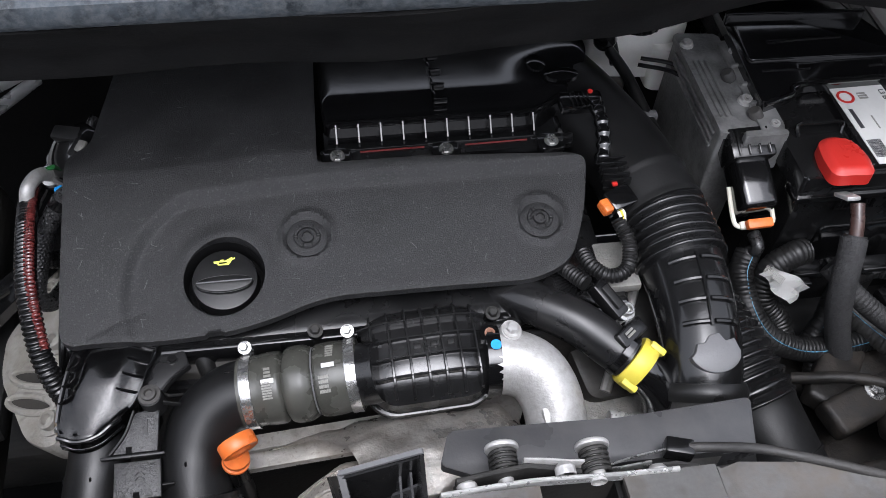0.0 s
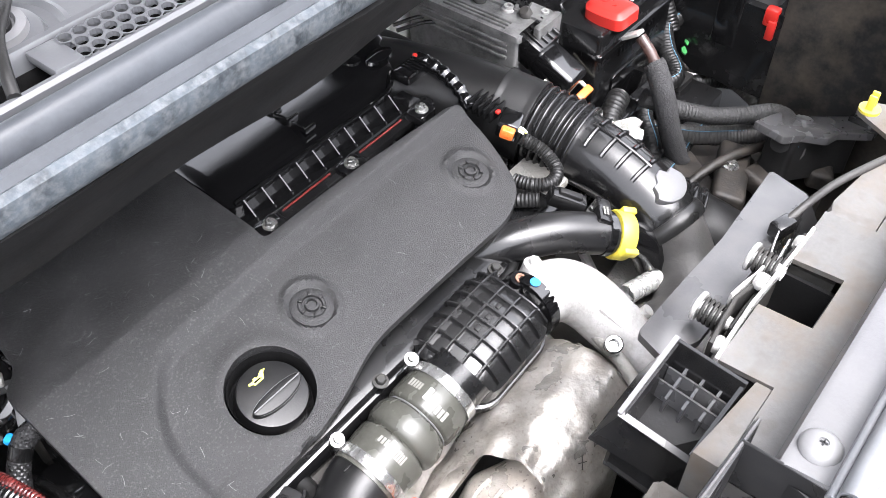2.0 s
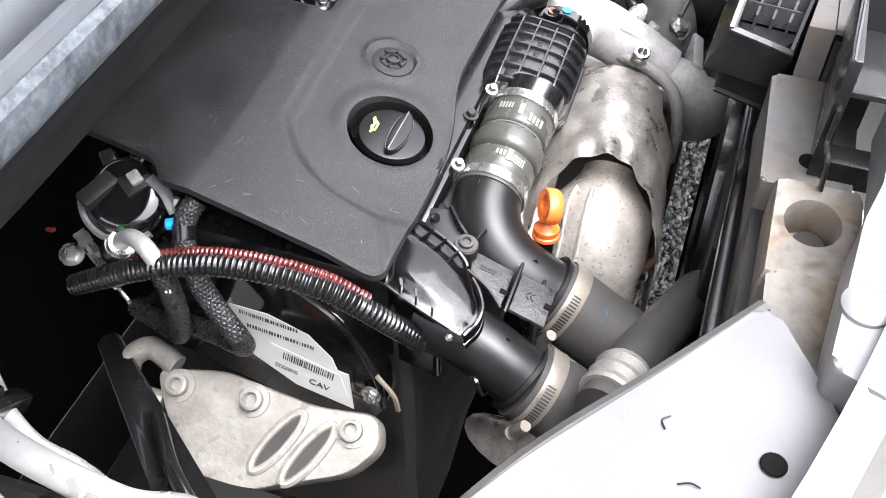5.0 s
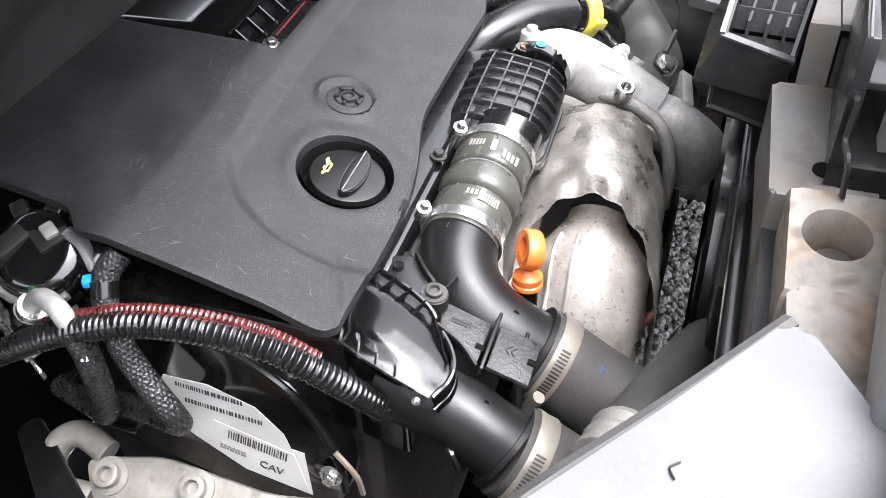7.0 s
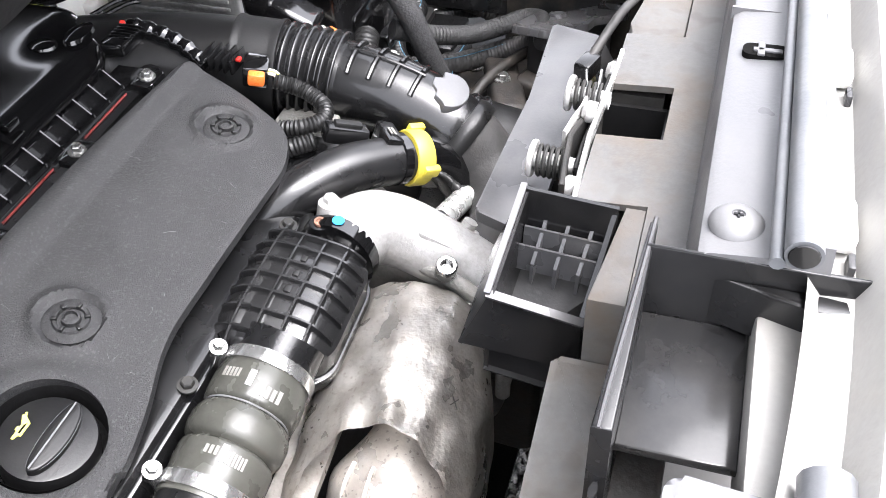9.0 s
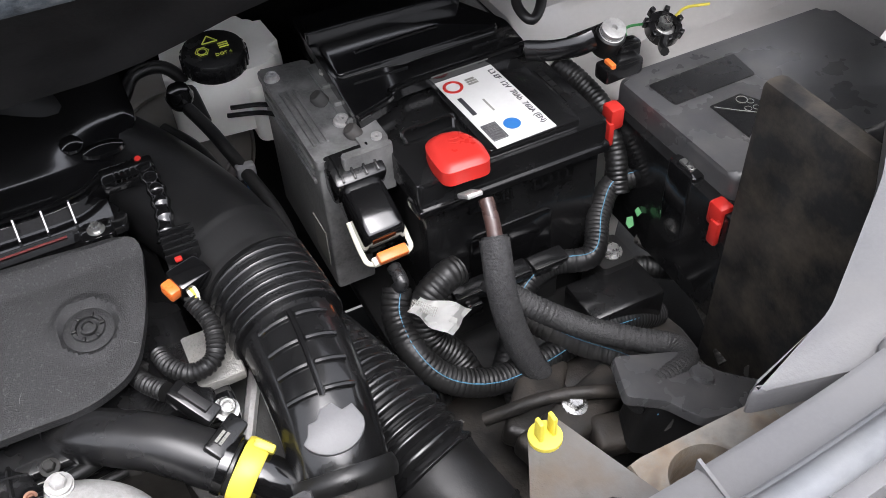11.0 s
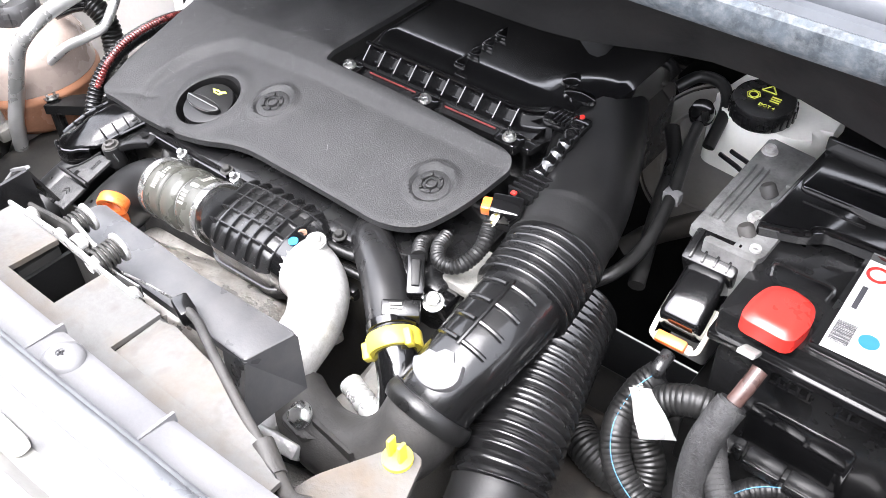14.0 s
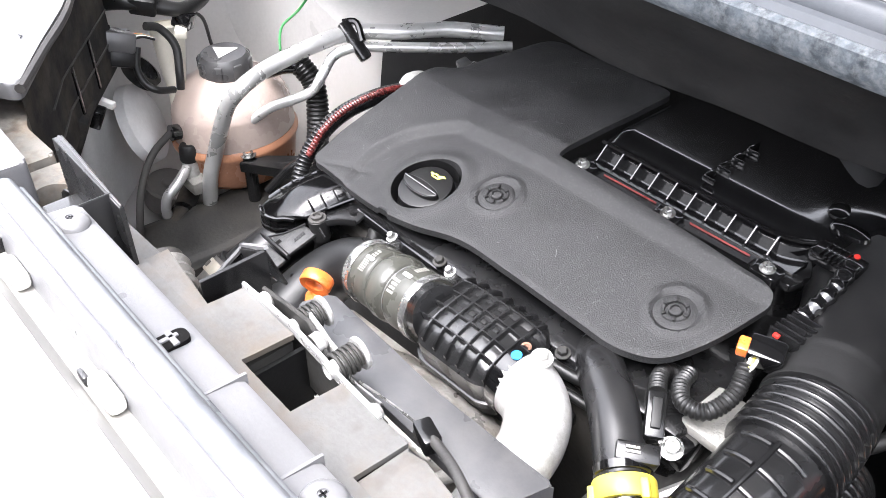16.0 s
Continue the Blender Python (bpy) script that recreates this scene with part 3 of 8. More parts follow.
bm_prism(bm, rounded([(-0.1255, 0.090), (-0.1255, 0.147), (-0.235, 0.143), (-0.235, 0.090)], 0.004), 0.88, 0.934, bevel=0.003)
part("left_step", bm, M_member, member)
part("hole_disc", lathe([(0.0, 0.0005), (0.0062, 0.0005), (0.0066, 0.0009), (0.0066, 0.0)], frame_at((-0.209, 0.116, 0.934), (0, 0, 1)), 20), M_foam_shade, member, "flat dark disc painting the shade of a round hole")


def mount_block(cx, cy, left, right):
    """A raised steel block with a round recess."""
    bm = bmesh.new()
    hole, outer = [], []
    n = 40
    for k in range(n):
        a = 2 * math.pi * k / n
        d = V(math.cos(a), math.sin(a))
        t = min((right if d.x > 0 else left) / max(1e-6, abs(d.x)), (0.023 if d.y > 0 else 0.027) / max(1e-6, abs(d.y)))
        outer.append((cx + d.x * t, cy + d.y * t))
        hole.append((cx + d.x * 0.017, cy + d.y * 0.0145))
    levels = [[bm.verts.new((x, y, 0.85)) for x, y in outer], [bm.verts.new((x, y, 0.940)) for x, y in outer],
              [bm.verts.new((cx + (x - cx) * 0.95, cy + (y - cy) * 0.95, 0.944)) for x, y in outer],
              [bm.verts.new((cx + (x - cx) * 1.1, cy + (y - cy) * 1.1, 0.944)) for x, y in hole],
              [bm.verts.new((x, y, 0.940)) for x, y in hole], [bm.verts.new((x, y, 0.918)) for x, y in hole]]
    for a, b in zip(levels, levels[1:]):
        for k in range(n):
            bm.faces.new((a[k], a[(k + 1) % n], b[(k + 1) % n], b[k]))
    bm.faces.new(levels[-1])
    part("mount_block", bm, M_rusty, member, "rusty dusty steel block with a round recess")
    part("recess_bolt", lathe([(0, 0.926), (0.009, 0.926), (0.010, 0.918)], Matrix.Translation((cx + 0.002, cy - 0.002, 0)), 16), M_dirty, member)


mount_block(-0.272, 0.112, 0.046, 0.034)
mount_block(0.318, 0.124, 0.030, 0.055)
part("side_leg", prism([(-0.318, 0.08), (-0.238, 0.08), (-0.238, 0.134), (-0.318, 0.134)], 0.6, 0.86), M_dirty, member)
part("left_arm", prism(rounded([(-0.318, 0.085), (-0.318, 0.134), (-0.372, 0.132), (-0.42, 0.150), (-0.52, 0.21), (-0.52, 0.11)], 0.006), 0.90, 0.95, bevel=0.004), M_rusty, member)

# Slam panel: grey plastic cover with slot, push clips and the bonnet seal.
slam = thing("slam_panel", (0, 0.06, 0.96), "grey plastic slam panel cover with push clips", "slam panel", kind="structure")


def slam_bend(x):
    k = max(0.0, abs(x - 0.02) - 0.15)
    return (0.30 * k * k, -0.02 * k)


prof = [(0.090, 0.955), (0.0885, 1.012), (0.086, 1.020), (0.082, 1.0225), (0.062, 1.0245), (0.058, 1.026), (0.056, 1.034), (0.040, 1.034), (0.038, 1.01), (0.038, 0.96)]
part("cover", extruded(prof, span(-0.128, 0.60, 60), slam_bend, True), M_slam, slam)
for x in (0.055, 0.118, 0.205, 0.285):
    dy, dz = slam_bend(x)
    part("moulded_groove", prism([(x, 0.063 + dy), (x + 0.0016, 0.063 + dy), (x + 0.0026, 0.0875 + dy), (x + 0.001, 0.0875 + dy)], 1.0175 + dz, 1.0244 + dz), M_slam, slam)
SLOT = (0.015, 0.0695)
part("slot", prism(rounded([(SLOT[0] - 0.0058, SLOT[1] - 0.0105), (SLOT[0] + 0.0058, SLOT[1] - 0.0105), (SLOT[0] + 0.0052, SLOT[1] + 0.0105), (SLOT[0] - 0.0052, SLOT[1] + 0.0105)], 0.005), 1.0225, 1.0258), M_foam_shade, slam, "raised dark piece painting the shade of a slotted hole")
part("slot_tail", tube([(SLOT[0] - 0.001, SLOT[1] - 0.009, 1.0237), (SLOT[0] - 0.0005, SLOT[1] - 0.016, 1.0237), (SLOT[0] - 0.005, SLOT[1] - 0.0225, 1.0240)], 0.0036, 16, 8, squash=(1, 0.5)), M_foam_shade, slam, "curved dark piece painting the shade in the slot's tail")
part("slot_bridge", box((SLOT[0], SLOT[1] + 0.002, 1.0262), (0.0115, 0.0034, 0.0016), bevel=0.0006), M_slam, slam)
part("slot_bridge", box((SLOT[0] - 0.001, SLOT[1] - 0.001, 1.0262), (0.0028, 0.0135, 0.0016), bevel=0.0006), M_slam, slam)


def push_clip(x, y, z):
    m = frame_at((x, y, z), (0, 0, 1))
    c = part("push_clip", lathe([(0.0108, 0), (0.0104, 0.0016), (0.0085, 0.0036), (0.0055, 0.0050), (0.0026, 0.0056), (0.0024, 0.0048), (0, 0.0048)], m, 28), M_slam, slam, "round grey plastic push clip")
    bm = bmesh.new()
    bm_box(bm, (0, 0, 0.0051), (0.0038, 0.0009, 0.0012), m)
    bm_box(bm, (0, 0, 0.0051), (0.0009, 0.0038, 0.0012), m)
    part("cross_slot", bm, M_black, c)


push_clip(-0.110, 0.0735, 1.0228)
push_clip(0.139, 0.0745, 1.0225)
push_clip(0.400, 0.095, 1.013)
seal_pts = [(-0.142, 0.0475, 1.043), (-0.05, 0.0475, 1.043), (0.08, 0.0475, 1.043), (0.2, 0.0495, 1.042), (0.32, 0.0545, 1.040), (0.45, 0.072, 1.036), (0.6, 0.105, 1.03)]
seal_y = lambda p: V(p[0], p[1] + 0.0045, p[2] - 0.002)
part("bonnet_seal", tube([seal_y(p) for p in seal_pts], 0.0066, 60, 20), M_bonnetseal, slam, "smooth grey rubber bonnet seal")
part("seal_base", tube([seal_y(p) + V(0, 0.0078, -0.0055) for p in seal_pts], 0.0028, 60, 10), M_bonnetseal, slam, "thin rubber lip beside the seal")
part("seal_hollow", lathe([(0, 0.0004), (0.0050, 0.0004), (0.0054, 0.0)], frame_at((-0.1426, 0.0520, 1.041), (-1, 0, 0)), 18), M_black, slam)

for thing_, by in ((slam, (-0.008, 0.0072, 0.0)), (bumper, (0.0, 0.007, 0.0))):
    thing_.location += V(*by)

# Black recessed pocket at the slam panel's end.
pocket = thing("slam_pocket", (-0.17, 0.06, 0.95), "black plastic pocket at the end of the slam panel", "plastic pocket")
part("end_wall", prism([(-0.1345, 0.020), (-0.1365, 0.020), (-0.1365, 0.112), (-0.1345, 0.112)], 0.955, 1.0215, bevel=0.0008), M_pocket, pocket)
part("rear_wall", prism([(-0.222, 0.1105), (-0.120, 0.1095), (-0.120, 0.1125), (-0.205, 0.1165), (-0.222, 0.1175)], 0.935, 1.0195, bevel=0.0008), M_pocket, pocket)
part("rear_rim", tube([(-0.119, 0.1105, 1.0205), (-0.160, 0.1122, 1.0200), (-0.205, 0.1145, 1.0195), (-0.222, 0.1150, 1.0190)], 0.0010, 20, 6), M_latchplate, pocket, "thin grey rim")
part("floor", prism([(-0.203, 0.068), (-0.1367, 0.068), (-0.1367, 0.1103), (-0.203, 0.1103)], 0.982, 0.986, bevel=0.0008), M_floor, pocket, "shiny black pocket floor")
part("front_step", prism([(-0.222, 0.034), (-0.1367, 0.034), (-0.1367, 0.0678), (-0.222, 0.0678)], 0.970, 1.000, bevel=0.002), M_step, pocket, "pale chalky step")
part("outer_plate", prism([(-0.222, 0.000), (-0.1367, 0.004), (-0.1367, 0.0338), (-0.222, 0.0338)], 0.960, 1.004, bevel=0.003), M_panel, pocket, "grey outer plate with a wavy scuff")
part("wavy_scuff", tube([(-0.150, 0.022, 1.0043), (-0.158, 0.018, 1.0043), (-0.166, 0.021, 1.0043), (-0.175, 0.018, 1.0043), (-0.186, 0.0195, 1.0043), (-0.194, 0.0225, 1.0043)], 0.0005, 24, 5), M_step, pocket)
part("corner_web", prism([(-0.1368, 0.030), (-0.1368, 0.085), (-0.146, 0.052), (-0.146, 0.030)], 0.988, 1.012, bevel=0.002), M_pocket, pocket)
part("lower_wall", prism([(-0.222, 0.066), (-0.204, 0.066), (-0.204, 0.1103), (-0.222, 0.1103)], 0.930, 0.948, bevel=0.002), M_pocket, pocket)
part("bent_tab", tube([(-0.226, 0.114, 0.99), (-0.228, 0.114, 0.967), (-0.240, 0.112, 0.964), (-0.243, 0.110, 0.945)], 0.0016, 14, 6, squash=(1, 2.4)), M_pocket, pocket)

# Left continuation of the slam panel with a label, and the headlamp covers.
slam_l = thing("slam_panel_end", (-0.3, 0.08, 0.95), "grey plastic slam panel end with a pale sticker", "slam panel", kind="structure")
bm = bmesh.new()
bm_prism(bm, rounded([(-0.228, 0.040), (-0.224, 0.092), (-0.300, 0.094), (-0.330, 0.102), (-0.420, 0.112), (-0.44, 0.06), (-0.33, 0.040)], 0.006), 0.975, 1.008, bevel=0.003)
part("cover", bm, M_slam, slam_l)
part("sticker", prism([(-0.232, 0.062), (-0.233, 0.088), (-0.300, 0.090), (-0.299, 0.064)], 1.008, 1.0088), M_label, slam_l, "blank pale paper sticker")
part("bonnet_seal", tube([(-0.222, 0.046, 1.017), (-0.30, 0.047, 1.017), (-0.38, 0.055, 1.014), (-0.47, 0.075, 1.008), (-0.56, 0.115, 1.0)], 0.0088, 30, 14), M_bonnetseal, slam_l)
c = part("push_clip", lathe([(0.0115, 0), (0.0112, 0.0018), (0.0086, 0.0036), (0.0035, 0.0044), (0, 0.0038)], frame_at((-0.384, 0.099, 1.008), (0, 0, 1)), 28), M_slam, slam_l, "round grey plastic push clip")
bm = bmesh.new()
bm_lathe(bm, [(0, 0.0006), (0.006, 0.0006), (0.0064, 0)], frame_at((-0.352, 0.083, 1.0082), (0, 0, 1)), 16)
bm_box(bm, (-0.352, 0.083, 1.0095), (0.010, 0.003, 0.003), bevel=0.0008)
part("clip_hole", bm, M_black, slam_l)


def headlamp_cover(side):
    e = thing("headlamp_cover", (0.62 * side, 0.2, 0.95), "large light grey plastic cover above a headlamp with white sticker", "headlamp cover")
    pts = [(0.322, 0.112), (0.385, 0.128, 0.02), (0.475, 0.185), (0.60, 0.290), (0.72, 0.43), (0.95, 0.62), (0.98, 0.30), (0.72, 0.14), (0.50, 0.082), (0.43, 0.085)]
    if side < 0:
        pts = [(0.374, 0.135), (0.430, 0.175), (0.488, 0.219)] + pts[3:8] + [(0.50, 0.092), (0.43, 0.100), (0.407, 0.114)]
    pts = [(x * side if side < 0 else x - 0.003, y + (0.0 if side < 0 else 0.008)) for x, y, *r in pts]
    bm = prism(rounded(pts, 0.012), 0.985, 1.0, bevel=0.003)
    for v in bm.verts:
        k = abs(v.co.x) - 0.45
        v.co.z += (0.012 if k > 0 else 0.012 + 0.02 * k) - (0.024 if side < 0 else 0)
    part("panel", bm, M_panel, e)
    return e


lamp_l = headlamp_cover(-1)
lamp_r = headlamp_cover(1)
part("sticker", prism([(0.536, 0.224), (0.572, 0.264), (0.590, 0.246), (0.554, 0.206)], 1.0121, 1.0129), M_label, lamp_r, "blank white rectangular sticker")
part("hole_disc", lathe([(0, 0.0006), (0.0052, 0.0006), (0.0056, 0.0)], frame_at((-0.461, 0.125, 0.9885), (0, 0, 1)), 18), M_foam_shade, lamp_l, "flat dark disc painting the shade of a round hole")
part("rough_edge", tube([(-0.376, 0.137, 0.982), (-0.430, 0.177, 0.982), (-0.488, 0.221, 0.982), (-0.60, 0.292, 0.982), (-0.72, 0.432, 0.982)], 0.0045, 40, 8), M_dusty_rubber, lamp_l, "gritty rubber edging")
part("black_skirt", prism([(-0.385, 0.138), (-0.43, 0.171), (-0.48, 0.200), (-0.60, 0.297), (-0.605, 0.290), (-0.48, 0.192), (-0.43, 0.163)], 0.86, 0.979), M_dustblack, lamp_l, "dusty black plastic skirt below the edge")
for z, w in ((0.925, 0.0016), (0.892, 0.0022)):
    part("skirt_seam", prism([(-0.43, 0.1725), (-0.48, 0.2015), (-0.60, 0.2985), (-0.60, 0.2965), (-0.48, 0.1995), (-0.43, 0.1705)], z, z + w), M_dusty_rubber, lamp_l)
for x, y in ((-0.50, 0.217), (-0.545, 0.2535)):
    part("skirt_rib", box((0, 0, 0), (0.003, 0.004, 0.055), pose(x, y, 0.898, 0, 0, 39), 0.0006), M_black, lamp_l)

for pts in (((-0.452, 0.168), (-0.455, 0.171), (-0.459, 0.169)), ((-0.482, 0.160), (-0.480, 0.155), (-0.481, 0.151))):
    part("scuff", tube([(x, y, 0.9885) for x, y in pts], 0.0004, 8, 5), M_matt, lamp_l, "small dark scuff")

# Radiator fan shroud behind the crossmember.
shroud = thing("fan_shroud", (0.0, 0.15, 0.4), "black plastic radiator fan shroud under the crossmember", "fan shroud", kind="structure")
part("plate", prism([(-0.36, 0.125), (0.42, 0.125), (0.42, 0.142), (-0.36, 0.142)], 0.30, 0.91), M_matt, shroud)
part("upper_rim", box((0.0, 0.146, 0.845), (0.62, 0.014, 0.012), bevel=0.003), M_black, shroud)
bm = bmesh.new()
bm_lathe(bm, [(0.20, 0.0), (0.20, 0.02), (0.19, 0.024), (0.185, 0.02), (0.185, 0.0)], frame_at((0.06, 0.142, 0.62), (0, 1, 0)), 48)
part("fan_ring", bm, M_black, shroud)
for k in range(7):
    part("fan_blade", prism([(-0.018, 0.05), (0.018, 0.05), (0.03, 0.18), (-0.012, 0.18)], 0.004, 0.007, frame_at((0.06, 0.142, 0.62), (0, 1, 0)) @ pose(0, 0, 0, 0, 0, 360 * k / 7)), M_black, shroud)
part("duct_box", prism(rounded([(-0.20, 0.142), (-0.09, 0.142), (-0.09, 0.156), (-0.20, 0.156)], 0.004), 0.60, 0.83), M_matt, shroud)
for k in range(2):
    part("side_rib", box((-0.29, 0.155, 0.745 + 0.02 * k), (0.10, 0.028, 0.006), bevel=0.001), M_black, shroud)
solo("wheel_housing", prism([(0.86, -0.05), (0.88, -0.05), (0.88, 0.50), (0.86, 0.50)], 0.055, 0.60), M_dustblack, "black plastic inner wheel housing", "wheel housing", kind="structure")
solo("undertray", prism(rounded([(-0.95, 0.25), (0.95, 0.25), (0.95, 0.90), (-0.95, 0.90)], 0.02), 0.24, 0.25), M_foam_shade, "black plastic undertray below the engine", "undertray", kind="structure")

# Masses deep in the bay.
def lumpy(name, c, s, material, label, category, bevel=0.02, amp=0.008, freq=18):
    bm = box(c, s, bevel=bevel, seg=3)
    bmesh.ops.subdivide_edges(bm, edges=bm.edges[:], cuts=5, use_grid_fill=True)
    for v in bm.verts:
        v.co += Vector(noise.noise_vector(v.co * freq)) * amp
    return solo(name, bm, material, label, category)


lumpy("engine_block", (-0.10, 0.47, 0.62), (0.42, 0.24, 0.40), M_dirty, "dark oily engine block below the cover", "engine block")
lumpy("gearbox", (0.34, 0.33, 0.56), (0.40, 0.26, 0.24), M_rust_dirty, "dusty dark gearbox casing under the hoses", "gearbox")
lumpy("clutch_housing", (0.13, 0.33, 0.66), (0.10, 0.20, 0.20), M_rough_alu, "pale cast aluminium clutch housing", "housing", 0.015)
lumpy("subframe", (-0.1, 0.62, 0.35), (1.0, 0.2, 0.1), M_dirty, "dark steel subframe low in the bay", "subframe")
lumpy("frame_rail", (-0.52, 0.42, 0.60), (0.12, 0.62, 0.14), M_dirty, "dusty dark steel frame rail", "frame rail")
solo("wheel_arch_liner", box((0.535, 0.215, 0.74), (0.02, 0.24, 0.46), pose(0, 0, 0), 0.006), M_dustblack, "matt black plastic wheel arch liner", "arch liner", kind="structure")
solo("arch_shelf", prism([(0.545, 0.10), (0.95, 0.10), (0.95, 0.468), (0.545, 0.468)], 0.60, 0.63, bevel=0.006), M_matt, "matt black plastic liner above the wheel arch", "arch liner", kind="structure")
lumpy("frame_rail", (0.60, 0.42, 0.52), (0.10, 0.62, 0.12), M_dirty, "dusty dark steel frame rail", "frame rail")

# ---- engine cover ----
COVER = rounded([(-0.319, 0.363, 0.012), (-0.19, 0.3595, 0.02), (-0.155, 0.3655, 0.03), (-0.115, 0.377, 0.03), (-0.02, 0.377, 0.05), (0.056, 0.3755, 0.03), (0.089, 0.388, 0.03),
                 (0.108, 0.428, 0.03), (0.119, 0.474, 0.012), (0.105, 0.480, 0.01), (-0.02, 0.487, 0.02), (-0.112, 0.487, 0.006), (-0.106, 0.64, 0.01), (-0.28, 0.66, 0.03),
                 (-0.300, 0.535, 0.02), (-0.318, 0.522, 0.012)], 0.02, 6)
CAP = V(-0.1925, 0.4040)
STUDS = [V(-0.125, 0.428), (V(0.069, 0.427))]


def cover_height(x, y):
    z = 0.8475 + 0.285 * (min(y, 0.50) - 0.364) + 0.02 * max(0.0, y - 0.50)
    z += 0.012 * smooth((x + 0.27) / 0.17)
    p = V(x, y)
    d = (p - CAP).length
    # raised rear plateau whose edge swings round the filler and along the notch
    arc = smooth(((p - V(-0.185, 0.395)).length - 0.080) / 0.010) if y > 0.36 else 1.0
    run = smooth((y - 0.467) / 0.010)
    plateau = max(run, arc if x <= -0.165 else 0.0)
    z += 0.0072 * plateau * (1 - 0.6 * smooth((0.41 - y) / 0.04))
    # collar and well round the filler
    z += 0.003 * smooth((0.050 - d) / 0.018)
    for s in STUDS:
        e = (p - s).length
        z += 0.0025 * smooth((0.026 - e) / 0.006) - 0.0045 * smooth((0.0195 - e) / 0.004)
    # shallow crease from the filler to the corner
    q = p - V(-0.235, 0.395)
    u = V(-0.80, -0.35).normalized()
    along, off = q.dot(u), abs(q.x * u.y - q.y * u.x)
    if along > 0.02:
        z -= 0.0016 * smooth((0.0036 - off) / 0.0036)
    z += 0.0006 * noise.noise(V(x * 30, y * 30, 0))
    return z


def inside(pts, x, y):
    c = False
    for (x1, y1), (x2, y2) in zip(pts, pts[1:] + pts[:1]):
        if (y1 > y) != (y2 > y) and x < (x2 - x1) * (y - y1) / (y2 - y1) + x1:
            c = not c
    return c


def nearest_on(pts, x, y):
    best = None
    p = V(x, y)
    for a, b in zip(pts, pts[1:] + pts[:1]):
        a, b = V(*a), V(*b)
        t = max(0.0, min(1.0, (p - a).dot(b - a) / max(1e-12, (b - a).length_squared)))
        q = a + (b - a) * t
        d = (p - q).length
        if best is None or d < best[0]:
            best = (d, q)
    return best


def moulded(outline, cell, height, rim=0.012, edge=0.008, drop=0.006, hole=None):
    """A moulded sheet over the outline, rounded towards its turned-down rim."""
    bm = bmesh.new()
    xs_, ys_ = [p[0] for p in outline], [p[1] for p in outline]
    nx, ny = int((max(xs_) - min(xs_)) / cell) + 3, int((max(ys_) - min(ys_)) / cell) + 3
    x0, y0 = min(xs_) - cell, min(ys_) - cell
    grid = {}

    def at(i, j):
        if (i, j) not in grid:
            grid[i, j] = bm.verts.new((x0 + i * cell, y0 + j * cell, 0))
        return grid[i, j]

    for i in range(nx):
        for j in range(ny):
            mid = V(x0 + (i + 0.5) * cell, y0 + (j + 0.5) * cell)
            if hole and (mid - hole[0]).length < hole[1]:
                continue
            if inside(outline, mid.x, mid.y):
                bm.faces.new((at(i, j), at(i + 1, j), at(i + 1, j + 1), at(i, j + 1)))
    border = {v for v in bm.verts if v.is_boundary}
    for v in bm.verts:
        d, q = nearest_on(outline, v.co.x, v.co.y)
        p = V(v.co.x, v.co.y)
        if hole:
            far = (p - hole[0]).length - hole[1]
            if v in border and abs(far) < 2 * cell:
                p = hole[0] + (p - hole[0]).normalized() * hole[1]
                v.co.x, v.co.y = p
                far = 0.0
                border.discard(v)
            d = min(d, abs(far))
        if v in border:
            v.co.x, v.co.y = q
            d = 0.0
        v.co.z = height(v.co.x, v.co.y) - drop * (1 - smooth(d / edge))
    es = [e for e in bm.edges if e.is_boundary]
    r = bmesh.ops.extrude_edge_only(bm, edges=es)
    for v in (g for g in r["geom"] if isinstance(g, bmesh.types.BMVert)):
        v.co.z -= 0.02 if hole and (V(v.co.x, v.co.y) - hole[0]).length < hole[1] * 1.1 else rim
    return bm


cover = thing("engine_cover", (-0.1, 0.42, 0.8), "matt black moulded plastic engine cover with scratches", "engine cover")
part("shell", moulded(COVER, 0.0026, cover_height, 0.006, 0.0030, 0.0010, (CAP, 0.0322)), M_cover, cover, sharp=32)
for s in STUDS:
    z = cover_height(s.x, s.y)
    m = frame_at((s.x, s.y, z), (0, -0.22, 1))
    b = part("fixing_grommet", lathe([(0.0190, 0.001), (0.0165, 0.0022), (0.0125, 0.0022), (0.0115, 0.0036), (0.0095, 0.0036), (0.0088, 0.0018), (0.0065, 0.0018), (0.006, 0.0045), (0.0045, 0.005), (0.004, 0.003), (0, 0.003)], m @ Matrix.Diagonal((0.88, 0.88, 1, 1)), 32), M_cover, cover, "round black rubber fixing grommet")
    for k in range(6):
        part("grommet_lug", box((0.0092, 0, 0.0042), (0.0035, 0.0022, 0.0024), m @ pose(0, 0, 0, 0, 0, 60 * k), 0.0005), M_satin, b)

# fine hair scratches and lint on the cover
bm = bmesh.new()
for k in range(230):
    x, y = rng.uniform(-0.31, 0.10) if k < 120 else rng.uniform(-0.31, -0.12), rng.uniform(0.375, 0.64)
    a, l, bend = rng.uniform(0, 6.28), rng.uniform(0.0015, 0.008), rng.uniform(-0.5, 0.5)
    if not inside(COVER, x, y) or (V(x, y) - CAP).length < 0.055 or min((V(x, y) - s).length for s in STUDS) < 0.03 or (y > 0.47 and x > -0.125):
        continue
    pts = []
    for i in range(4):
        px, py = x + l * (i / 3 - 0.5) * math.cos(a + bend * i / 3), y + l * (i / 3 - 0.5) * math.sin(a + bend * i / 3)
        pts.append((px, py, cover_height(px, py) + 0.00005))
